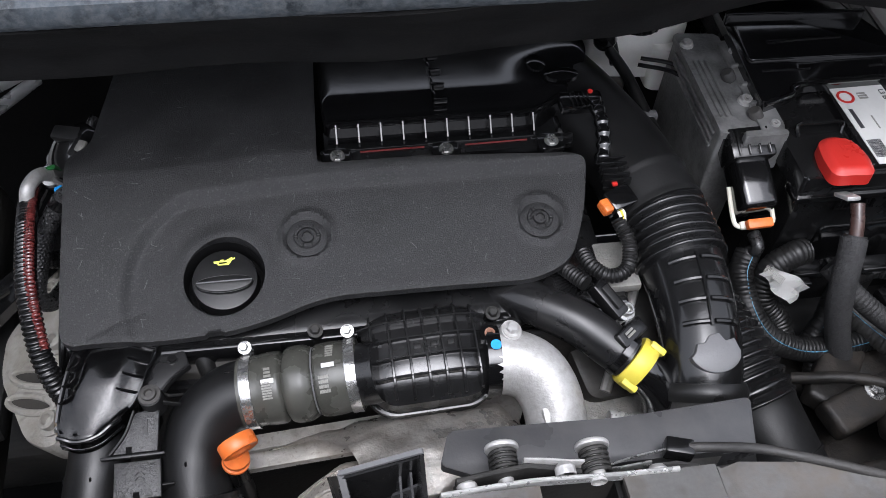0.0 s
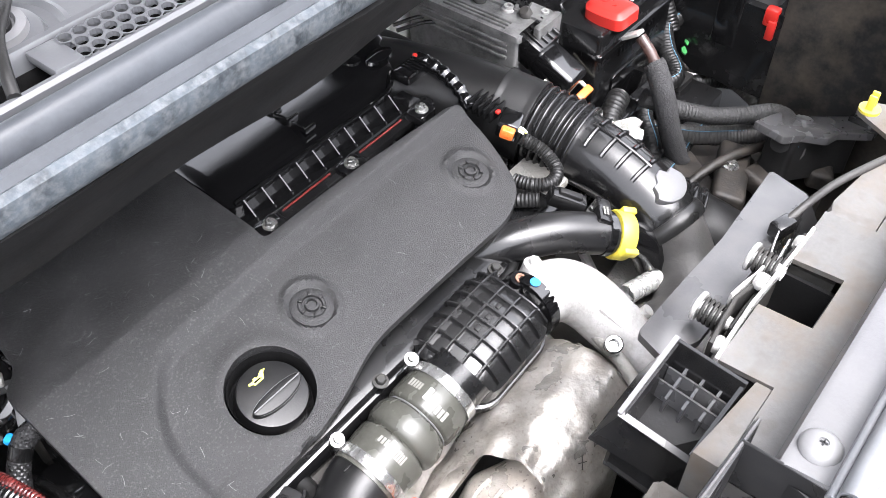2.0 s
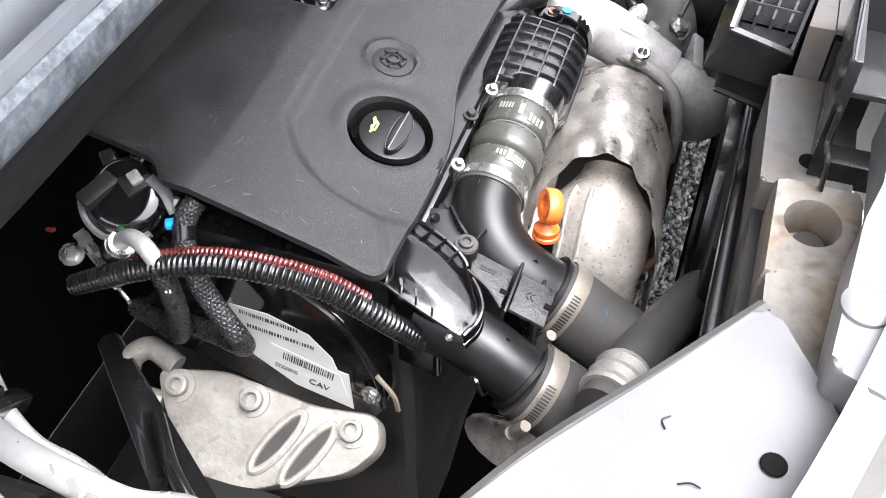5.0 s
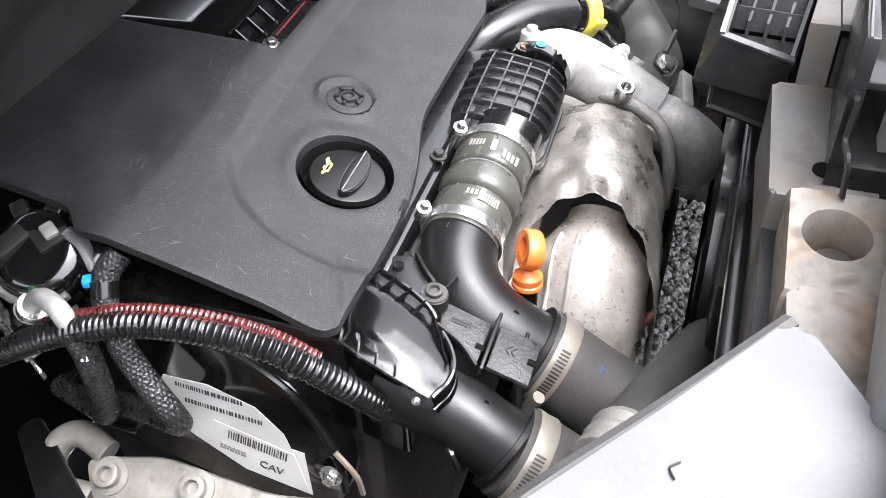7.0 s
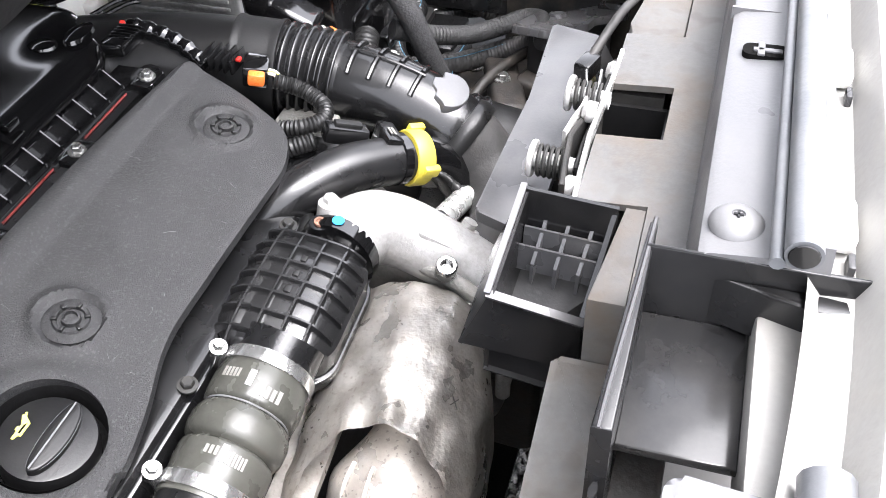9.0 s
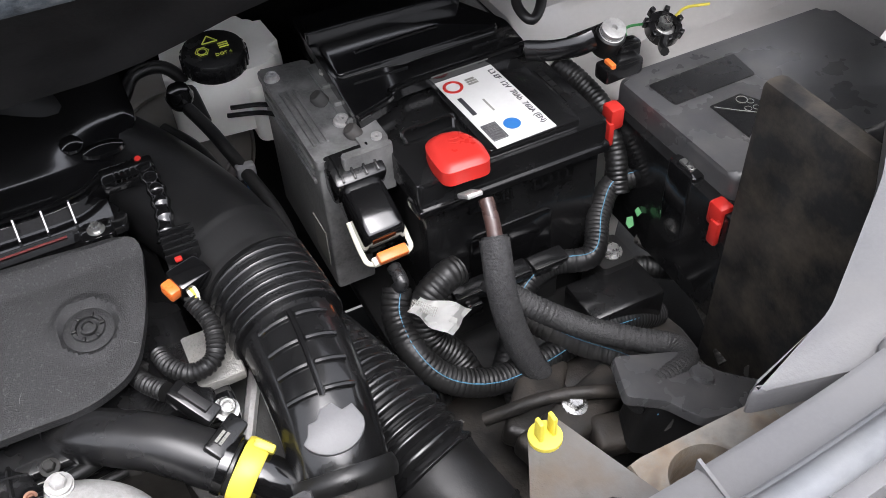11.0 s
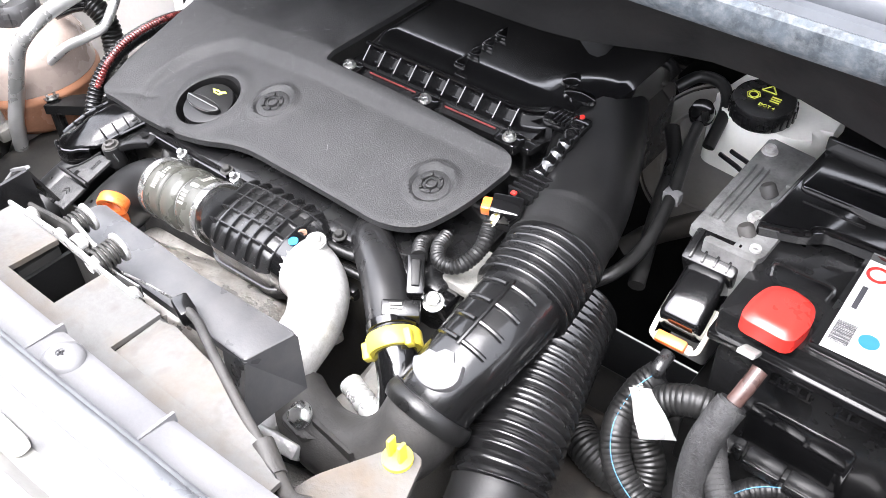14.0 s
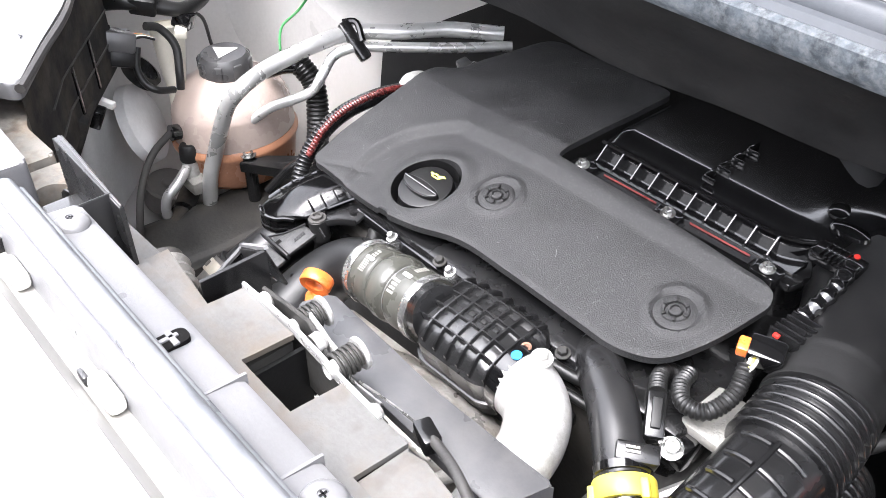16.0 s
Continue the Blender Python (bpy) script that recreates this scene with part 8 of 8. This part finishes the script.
for k in range(3):
    part("top_rib", box((0.2690 + 0.0058 * k, 0.574, 0.8768), (0.0030, 0.082, 0.0032), None, 0.001), M_ecu, ecu)
for k in range(3):
    part("side_step", box((0.2628, 0.585, 0.862 - 0.008 * k), (0.0030, 0.118, 0.0038), None, 0.001), M_ecu, ecu)
part("casting", prism(rounded([(0.300, 0.505), (0.318, 0.503), (0.324, 0.512), (0.324, 0.600), (0.314, 0.640), (0.302, 0.640)], 0.004), 0.835, 0.879, bevel=0.003), M_ecu, ecu, "lumpy cast aluminium side")
part("end_flange", prism(rounded([(0.280, 0.4985), (0.322, 0.4985), (0.322, 0.5065), (0.280, 0.5065)], 0.002), 0.838, 0.882, bevel=0.002), M_ecu, ecu, "machined end flange")
for x, y, h in ((0.296, 0.585, 0.011), (0.303, 0.530, 0.010)):
    part("grey_stub", lathe([(0.0068, 0), (0.0066, h - 0.002), (0.0050, h), (0.0, h)], frame_at((x, y, 0.876), (-0.5, 0.1, 0.85)), 18), M_dusty_rubber, ecu, "grey rubber stub")
for x, y, r_ in ((0.300, 0.552, 0.0052), (0.315, 0.516, 0.0045), (0.317, 0.560, 0.0042), (0.270, 0.640, 0.0048), (0.312, 0.622, 0.0045)):
    part("boss", lathe([(r_ * 1.5, 0), (r_ * 1.4, 0.0025), (r_, 0.003), (r_, 0.006), (r_ * 0.55, 0.006), (r_ * 0.5, 0.003), (0, 0.003)], frame_at((x, y, 0.8755), (0.05, -0.05, 1)), 18), M_alu, ecu, "bright machined boss")
for y in (0.545, 0.572, 0.600):
    part("cast_web", box((0.312, y, 0.880), (0.020, 0.004, 0.005), None, 0.0015), M_ecu, ecu)
conn = thing("control_unit_plug", (0.296, 0.47, 0.77), "large black plug with cream lever and orange lock", "connector")
km = frame_at((0.291, 0.481, 0.838), (0, -0.42, 0.9), (1, 0.03, 0))
part("shell", box((0, 0, 0), (0.038, 0.060, 0.030), km, 0.006, 3, 0.9), M_gloss, conn)
part("upper_shell", box((0, 0.034, 0.006), (0.044, 0.030, 0.032), km, 0.003), M_black, conn)
for k in range(4):
    part("shell_rib", box((-0.015 + 0.010 * k, 0.034, 0.023), (0.002, 0.026, 0.003), km, 0.0006), M_black, conn)
lev = part("lever", tube([km @ V(-0.0195, 0.0, -0.006), km @ V(-0.0200, -0.028, -0.010), km @ V(-0.017, -0.038, -0.010), km @ V(0.0, -0.040, -0.010), km @ V(0.017, -0.038, -0.010), km @ V(0.0200, -0.028, -0.010), km @ V(0.0195, 0.0, -0.006)], 0.0022, 50, 8), M_cream, conn, "cream plastic locking lever")
part("lever_bridge", box((0, -0.038, -0.009), (0.032, 0.008, 0.006), km, 0.002), M_cream, conn)
part("orange_lock", box((0, -0.0395, -0.001), (0.025, 0.009, 0.008), km, 0.0015), M_orange, conn, "orange locking tab")
part("lead", tube([km @ V(0.0, -0.045, -0.016), (0.292, 0.432, 0.80), (0.290, 0.440, 0.785)], 0.006, 12, 10), M_braid, conn)

vac = thing("vacuum_hose", (0.21, 0.56, 0.80), "thin black vacuum hose with plastic clip", "hose")
part("hose", tube([(0.196, 0.655, 0.862), (0.205, 0.62, 0.858), (0.217, 0.575, 0.842), (0.226, 0.52, 0.832), (0.222, 0.478, 0.828), (0.205, 0.455, 0.82)], 0.0058, 40, 12), M_rubber, vac)
part("valve_head", lathe([(0.008, 0), (0.011, 0.004), (0.0125, 0.012), (0.009, 0.020), (0.0, 0.022)], frame_at((0.193, 0.668, 0.858), (0, -0.1, 1)), 20), M_gloss, vac)
part("plastic_clip", box((0.218, 0.575, 0.842), (0.016, 0.010, 0.012), None, 0.002), M_slam, vac)
part("loop", tube([(0.150, 0.70, 0.862), (0.165, 0.715, 0.872), (0.19, 0.712, 0.874), (0.204, 0.695, 0.862), (0.208, 0.66, 0.84)], 0.006, 30, 10), M_rubber, vac)
part("long_hose", tube([(0.17, 0.66, 0.845), (0.19, 0.63, 0.835), (0.205, 0.58, 0.82), (0.232, 0.50, 0.80)], 0.0075, 30, 10), M_rubber, vac)

servo = thing("brake_servo", (0.195, 0.74, 0.72), "dusty grey round brake servo drum on the bulkhead", "brake servo")
vm = frame_at((0.186, 0.735, 0.770), (0.10, -0.78, 0.62))
part("drum", lathe([(0.0, 0.006), (0.022, 0.006), (0.030, 0.002), (0.066, 0.0), (0.074, -0.006), (0.077, -0.03), (0.077, -0.06)], vm, 56), M_servo, servo)
part("rim_bead", lathe([(0.0775, -0.012), (0.0805, -0.015), (0.0805, -0.019), (0.0775, -0.022)], vm, 56), M_servo, servo)
part("face_ridge", lathe([(0.050, 0.0005), (0.053, 0.003), (0.056, 0.0005)], vm, 56), M_servo, servo)
heater = thing("heater_hose", (0.2, 0.64, 0.74), "dusty brown-grey heater hose by the bulkhead", "hose")
part("sleeve", tube([(0.170, 0.595, 0.735), (0.188, 0.614, 0.752), (0.205, 0.638, 0.754), (0.222, 0.667, 0.750), (0.235, 0.70, 0.72)], 0.0115, 30, 16), M_dirty, heater)
part("blue_clip", tube([(0.2185, 0.661, 0.7505), (0.221, 0.666, 0.750)], 0.0125, 6, 16), M_printblue, heater, "blue plastic clip")

# ---- battery leads and looms ----
def loom_run(name, pts, r, label, material=M_tape, tracer=None, n=70, corr=0.08):
    e = thing(name, pts[len(pts) // 2], label, "cable", "cables by the battery")
    if corr:
        part("sleeve", tube(pts, r, int(n * 2), 14, rad=corrugated(0.0042, corr)), material, e)
    else:
        part("sleeve", tube(pts, r, int(n * 5), 56, weave=(0.0056, 0.05, 20)), material, e)
    if tracer:
        part("tracer", tube([V(*p) + V(*tracer) for p in pts], 0.0005, n, 6), M_bluewire, e, "light blue tracer stripe")
    return e


lead = loom_run("battery_lead", [(0.3600, 0.404, 0.840), (0.3575, 0.396, 0.831), (0.354, 0.382, 0.808), (0.358, 0.370, 0.77), (0.372, 0.358, 0.725), (0.393, 0.345, 0.68), (0.41, 0.33, 0.65)], 0.0115, "thick grey braided positive battery lead", M_greybraid, corr=0)
part("heat_shrink", tube([(0.3655, 0.427, 0.860), (0.363, 0.413, 0.850), (0.360, 0.402, 0.840)], 0.0062, 12, 14), M_brownclear, lead, "brown shrink sleeve")
part("sleeve_collar", tube([(0.3605, 0.405, 0.842), (0.3585, 0.398, 0.834), (0.3555, 0.388, 0.818)], 0.0104, 12, 16), M_tape, lead)
loom_run("wiring_loom", [(0.291, 0.441, 0.785), (0.282, 0.425, 0.772), (0.283, 0.395, 0.757), (0.300, 0.374, 0.738), (0.335, 0.364, 0.723), (0.38, 0.366, 0.718), (0.43, 0.374, 0.715), (0.48, 0.378, 0.705), (0.52, 0.385, 0.685)], 0.0115, "dark corrugated loom with a thin blue tracer", M_matt, (0, -0.0085, 0.0088), 110)
loom_run("wiring_loom", [(0.345, 0.37, 0.70), (0.367, 0.388, 0.728), (0.393, 0.418, 0.745), (0.428, 0.428, 0.755), (0.463, 0.417, 0.760), (0.488, 0.445, 0.772), (0.512, 0.462, 0.785), (0.545, 0.455, 0.790)], 0.0100, "dark corrugated loom with a thin blue tracer", M_matt, (0, -0.004, 0.0098), 110)
loom_run("wiring_loom", [(0.43, 0.395, 0.685), (0.457, 0.410, 0.692), (0.487, 0.424, 0.702), (0.520, 0.422, 0.712), (0.548, 0.398, 0.715), (0.57, 0.37, 0.71)], 0.0095, "dark corrugated loom beside the battery", M_rubber, None, 90)
loom_run("wiring_loom", [(0.340, 0.428, 0.795), (0.325, 0.424, 0.795), (0.305, 0.418, 0.782), (0.302, 0.405, 0.755), (0.318, 0.392, 0.735), (0.325, 0.372, 0.715)], 0.0120, "short dark taped loom branch", M_rubber)
loom_run("wiring_loom", [(0.355, 0.37, 0.72), (0.352, 0.345, 0.69), (0.36, 0.32, 0.66)], 0.0085, "thin dark corrugated cable", M_rubber)
loom_run("coolant_hose", [(0.24, 0.41, 0.70), (0.262, 0.395, 0.705), (0.288, 0.390, 0.702), (0.305, 0.40, 0.695), (0.31, 0.42, 0.68)], 0.0155, "black corrugated coolant hose by the gearbox", M_rubber)
loom_run("wiring_loom", [(0.505, 0.555, 0.865), (0.520, 0.535, 0.85), (0.527, 0.505, 0.835), (0.522, 0.475, 0.81), (0.515, 0.455, 0.78)], 0.0095, "dark cable behind the fuse box", M_rubber, (-0.004, -0.004, 0.007))
tag = thing("paper_tag", (0.305, 0.395, 0.78), "creased white paper tag with barcode on a loom", "paper tag")
bm = bmesh.new()
rows = []
for i in range(9):
    f = i / 8
    p = V(0.283, 0.404, 0.798).lerp(V(0.308, 0.380, 0.779), f)
    q = V(0.298, 0.411, 0.801).lerp(V(0.334, 0.390, 0.789), f)
    rows.append([bm.verts.new(p.lerp(q, g / 4) + V(0.002, -0.003, 0.005) * math.sin(2.6 * math.pi * (f + 0.4 * g / 4)) * (1.5 if g % 2 else 0.6)) for g in range(5)])
for a, b in zip(rows, rows[1:]):
    for k in range(4):
        bm.faces.new((a[k], a[k + 1], b[k + 1], b[k]))
bmesh.ops.solidify(bm, geom=bm.faces[:], thickness=0.0006)
part("paper", bm, M_label, tag)
bm = bmesh.new()
barcode(bm, frame_at((0.2955, 0.4000, 0.8000), (0, -0.45, 0.9), (0.7, -0.6, -0.3)), 0.020, 0.008, rng)
part("barcode", bm, M_greyink, tag, flat=True)
part("green_tab", prism([(0.0, 0.0), (0.005, 0.001), (0.007, 0.009), (0.002, 0.010), (-0.001, 0.005)], 0, 0.002, frame_at((0.513, 0.432, 0.756), (-0.2, -0.6, 0.7))), M_green, tag)
part("green_tab", prism([(0.0, 0.0), (0.005, 0.002), (0.004, 0.008), (0.0, 0.006)], 0, 0.002, frame_at((0.524, 0.436, 0.762), (-0.2, -0.6, 0.7))), M_green, tag)

# ---- fuse box and inner wing fittings ----
fuse = thing("fuse_box", (0.64, 0.42, 0.72), "black plastic fuse box with red clips", "fuse box")
part("base", prism(rounded([(0.526, 0.325), (0.77, 0.325), (0.77, 0.503), (0.530, 0.503)], 0.01), 0.73, 0.842), M_black, fuse)
part("lid", prism(rounded([(0.539, 0.346), (0.775, 0.346), (0.775, 0.505), (0.537, 0.505)], 0.012), 0.838, 0.866, bevel=0.007, seg=3), M_latchplate, fuse)
part("recess_panel", prism(rounded([(0.556, 0.446), (0.642, 0.448), (0.646, 0.482), (0.553, 0.480)], 0.003), 0.8661, 0.8672), M_pocket, fuse)
wp = part("warning_panel", prism([(0.579, 0.430), (0.612, 0.432), (0.620, 0.416), (0.612, 0.402), (0.580, 0.382)], 0.8661, 0.8672), M_pocket, fuse)
part("warning_line", tube([(0.581, 0.427, 0.8676), (0.595, 0.414, 0.8676), (0.609, 0.402, 0.8676)], 0.0003, 8, 5), M_greyink, wp)
part("warning_line", lathe([(0.0045, 0.8675), (0.0049, 0.8675), (0.0049, 0.868), (0.0045, 0.868)], pose(0.607, 0.424, 0), 16), M_greyink, wp)
for p_ in ((0.612, 0.419), (0.604, 0.412), (0.611, 0.410)):
    part("warning_line", lathe([(0.0028, 0.8672), (0.0031, 0.8672), (0.0031, 0.8676), (0.0028, 0.8676)], pose(*p_, 0), 12), M_greyink, wp)
for (x, y, z) in ((0.519, 0.480, 0.848), (0.529, 0.347, 0.836)):
    c = part("red_clip", box((x, y, z), (0.014, 0.016, 0.022), pose(0, 0, 0), 0.003), M_red, fuse, "bright red plastic clip")
    part("clip_hook", box((x - 0.006, y - 0.004, z - 0.014), (0.006, 0.010, 0.024), pose(0, 0, 0, 0, 0, 0), 0.002), M_red, c)
part("latch_post", prism(rounded([(0.526, 0.380), (0.541, 0.380), (0.541, 0.412), (0.526, 0.412)], 0.004), 0.78, 0.846, bevel=0.003), M_gloss, fuse)
part("latch_slot", box((0.534, 0.396, 0.847), (0.006, 0.016, 0.003), None, 0.001), M_steel, fuse)
part("wire_sleeve", tube([(0.572, 0.362, 0.872), (0.587, 0.370, 0.878), (0.607, 0.383, 0.880), (0.632, 0.39, 0.878)], 0.006, 16, 10), M_rubber, fuse)
for k, m_ in enumerate((M_green, M_red, M_white)):
    part("wire", tube([(0.563, 0.352 + 0.003 * k, 0.869), (0.570, 0.359 + 0.002 * k, 0.873), (0.577, 0.364 + 0.001 * k, 0.876)], 0.0016, 6, 6), m_, fuse)

mnt = thing("battery_arm_mount", (0.545, 0.52, 0.87), "black rubber mount with zinc bolt on the wing", "mount")
part("bracket", box((0, 0, 0), (0.056, 0.016, 0.016), pose(0.549, 0.540, 0.884, 0, 0, 5), 0.004), M_black, mnt)
part("rubber", lathe([(0.013, 0), (0.014, 0.006), (0.013, 0.020), (0.010, 0.022)], frame_at((0.552, 0.528, 0.880), (0, -0.4, 0.9)), 24), M_rubber, mnt)
part("washer", lathe([(0.0112, 0.019), (0.0112, 0.0215), (0.0095, 0.022), (0.0095, 0.025), (0.0106, 0.0255), (0.0106, 0.0275), (0.0095, 0.028), (0.003, 0.028), (0.003, 0.024), (0, 0.024)], frame_at((0.552, 0.528, 0.880), (0, -0.4, 0.9)), 28), M_alu, mnt)
plug3 = thing("wing_connector", (0.545, 0.50, 0.87), "small black connector with orange tab", "connector")
part("housing", box((0, 0, 0), (0.040, 0.018, 0.016), pose(0.553, 0.506, 0.872, 0, 0, 3), 0.003), M_black, plug3)
part("orange_tab", box((0.541, 0.503, 0.880), (0.005, 0.012, 0.006), None, 0.001), M_orange, plug3)
part("cap_block", box((0.566, 0.515, 0.880), (0.022, 0.014, 0.020), None, 0.003), M_gloss, plug3)
stud = thing("earth_point", (0.625, 0.545, 0.86), "black-ringed earth stud with coloured leads", "earth point")
part("ring", lathe([(0.010, 0), (0.0165, 0), (0.0165, 0.010), (0.010, 0.010)], frame_at((0.628, 0.545, 0.862), (0, -0.4, 0.9)), 20), M_black, stud)
for k in range(7):
    m = frame_at((0.628, 0.545, 0.867), (0, -0.4, 0.9))
    part("ring_lug", box((0.017, 0, 0.004), (0.005, 0.005, 0.010), m @ pose(0, 0, 0, 0, 0, 51 * k), 0.001), M_black, stud)
bm = bmesh.new()
hexhead(bm, (0.628, 0.545, 0.866), (0, -0.4, 0.9), 0.0075, 0.012)
part("nut", bm, M_steel, stud)
part("lead", tube([(0.578, 0.518, 0.872), (0.580, 0.535, 0.878), (0.592, 0.550, 0.876), (0.612, 0.552, 0.872)], 0.0013, 20, 8), M_green, stud)
part("lead", tube([(0.644, 0.548, 0.872), (0.660, 0.553, 0.874), (0.685, 0.55, 0.872)], 0.0014, 14, 8), M_yellow, stud)
part("lead", tube([(0.620, 0.530, 0.866), (0.610, 0.520, 0.866), (0.605, 0.510, 0.868)], 0.0042, 12, 8), M_rubber, stud)

for thing_ in (mnt, plug3, stud):
    thing_.location += V(-0.013, 0.0, 0.003)
joint = thing("cable_joint", (0.56, 0.62, 0.92), "black inline connector with coloured wires", "connector")
part("housing", tube([(0.536, 0.606, 0.931), (0.560, 0.603, 0.932), (0.588, 0.598, 0.933)], 0.0105, 14, 14, squash=(1, 1)), M_gloss, joint)
part("bracket", box((0.545, 0.615, 0.918), (0.10, 0.02, 0.004), None, 0.001), M_steel, joint)
for s, x0, m_ in ((-1, 0.536, M_red), (-1, 0.536, M_green), (-1, 0.536, M_white), (1, 0.588, M_red), (1, 0.588, M_green), (1, 0.588, M_yellow)):
    k = rng.uniform(-0.006, 0.006)
    part("wire", tube([(x0, 0.603, 0.933 + k), (x0 + 0.010 * s, 0.604 + k, 0.935 + k), (x0 + 0.020 * s, 0.608 + k, 0.934)], 0.0016, 8, 6), m_, joint)
part("sleeve", tube([(0.518, 0.610, 0.934), (0.500, 0.606, 0.925), (0.487, 0.592, 0.91), (0.492, 0.575, 0.90), (0.508, 0.585, 0.905), (0.520, 0.605, 0.92)], 0.0048, 40, 10), M_rubber, joint)
part("sleeve", tube([(0.605, 0.602, 0.934), (0.63, 0.598, 0.928), (0.655, 0.582, 0.92), (0.69, 0.575, 0.92)], 0.0052, 24, 10), M_rubber, joint)
grom = thing("bulkhead_grommet", (0.6, 0.68, 0.93), "black rubber grommet with a white wire tag", "grommet")
part("grommet", lathe([(0.027, 0), (0.026, 0.008), (0.018, 0.013), (0.014, 0.013), (0.011, 0.008), (0, 0.008)], frame_at((0.592, 0.637, 0.962), (0.1, -0.7, 0.7)), 32), M_rubber, grom)
part("cable", tube([(0.595, 0.618, 0.962), (0.605, 0.59, 0.985), (0.63, 0.57, 0.99), (0.66, 0.55, 0.98)], 0.008, 20, 10), M_rubber, grom)
part("white_tag", box((0, 0, 0), (0.078, 0.024, 0.001), frame_at((0.648, 0.600, 0.984), (-0.1, -0.6, 0.8), (1, -0.45, -0.25)), 0.0), M_label, grom, "white paper wire tag")


# ---- gravel in the gap beside the engine ----
gr = random.Random(3)
unit = bmesh.new()
bmesh.ops.create_icosphere(unit, subdivisions=1, radius=1.0)
unit.verts.index_update()
uv_ = [v.co.copy() for v in unit.verts]
uf_ = [[v.index for v in f.verts] for f in unit.faces]
unit.free()
verts, faces = [], []
for _ in range(5200):
    x, y = gr.uniform(0.2, 1.0), gr.uniform(0.08, 0.42)
    s = gr.uniform(0.004, 0.011)
    m = Matrix.Translation((x, y, 0.052 + s * 0.3)) @ Euler((gr.random() * 6, gr.random() * 6, gr.random() * 6)).to_matrix().to_4x4() @ Matrix.Diagonal((s, s * gr.uniform(0.6, 1), s * gr.uniform(0.5, 0.9), 1))
    k = len(verts)
    verts += [m @ v for v in uv_]
    faces += [[k + i for i in f] for f in uf_]
gme = bpy.data.meshes.new("gravel")
gme.from_pydata(verts, [], faces)
gme.materials.append(M_gravel)
tagged(new("gravel", gme), "loose grey gravel on the ground below", "gravel", kind="stuff")

# ---- relay cover and looms by the headlamp bracket ----
rel = thing("relay_cover", (0.44, 0.25, 0.76), "dusty dark plastic relay cover among the looms", "relay cover")
rl = frame_at((0.44, 0.25, 0.778), (0.30, 0.05, 0.95), (1, -0.2, 0))
part("lid", prism(rounded([(-0.060, -0.006), (-0.052, 0.036), (0.006, 0.040), (0.030, 0.018), (0.088, -0.004), (0.084, -0.040), (0.062, -0.046), (0.020, -0.026), (-0.010, -0.030), (-0.030, -0.012)], 0.005), -0.004, 0.004, rl, 0.002), M_latchplate, rel)
part("raised_boss", lathe([(0.010, 0.004), (0.009, 0.007), (0.004, 0.0075), (0, 0.007)], rl @ pose(0.012, 0.012, 0), 18), M_latchplate, rel)
part("end_block", box((0.080, -0.024, 0.002), (0.024, 0.030, 0.018), rl, 0.003), M_pocket, rel)
part("body", prism(rounded([(-0.040, -0.010), (-0.036, 0.026), (0.070, 0.0), (0.066, -0.030)], 0.006), -0.05, -0.004, rl), M_matt, rel)
loom_run("wiring_loom", [(0.352, 0.405, 0.80), (0.375, 0.375, 0.785), (0.408, 0.345, 0.770), (0.440, 0.318, 0.765), (0.462, 0.298, 0.765), (0.455, 0.278, 0.770), (0.42, 0.268, 0.778), (0.395, 0.262, 0.780)], 0.0095, "dark taped loom to the relay cover", M_tape, None, 90)
loom_run("coolant_hose", [(0.385, 0.41, 0.735), (0.415, 0.365, 0.728), (0.440, 0.330, 0.730), (0.448, 0.295, 0.742), (0.432, 0.265, 0.758), (0.408, 0.248, 0.770)], 0.0105, "grey hose with blue tracer ending by the relay cover", M_dusty_rubber, (-0.004, -0.003, 0.010), 90)
loom_run("wiring_loom", [(0.55, 0.43, 0.74), (0.565, 0.385, 0.735), (0.568, 0.345, 0.722), (0.555, 0.30, 0.715), (0.53, 0.27, 0.72)], 0.0100, "dusty brown-black loom below the fuse box", M_dusty_rubber, None, 80)
loom_run("wiring_loom", [(0.535, 0.44, 0.73), (0.545, 0.39, 0.728), (0.54, 0.34, 0.715), (0.53, 0.30, 0.70)], 0.0085, "dusty brown-black loom below the fuse box", M_dusty_rubber, None, 80)
yt = thing("cable_tape", (0.567, 0.341, 0.72), "yellow tape wrapped on a loom", "tape")
part("band", tube([(0.5685, 0.346, 0.7225), (0.567, 0.338, 0.721)], 0.0110, 6, 14), M_yellow, yt)
lk = thing("gear_linkage", (0.38, 0.29, 0.70), "rust-brown gear linkage castings below the looms", "gear linkage")
for x, y, z, l, w, a in ((0.37, 0.295, 0.735, 0.11, 0.035, 20), (0.43, 0.262, 0.728, 0.12, 0.03, -12), (0.36, 0.335, 0.715, 0.09, 0.04, 50), (0.47, 0.235, 0.722, 0.09, 0.028, 25), (0.40, 0.23, 0.70, 0.14, 0.05, 8), (0.44, 0.345, 0.685, 0.10, 0.05, -30)):
    part("casting", box((0, 0, 0), (l, w, 0.022), pose(x, y, z, 8, 6, a), 0.006, 3), M_rust_dirty, lk)
for x, y, z in ((0.46, 0.354, 0.699), (0.372, 0.30, 0.747), (0.425, 0.262, 0.740)):
    part("bolt", hexhead(bmesh.new(), (x, y, z), (0.1, -0.2, 1), 0.007, 0.006), M_steel, lk)
part("link_rod", tube([(0.31, 0.33, 0.73), (0.36, 0.31, 0.752), (0.42, 0.285, 0.75), (0.47, 0.255, 0.742)], 0.0055, 24, 10), M_rust_dirty, lk)
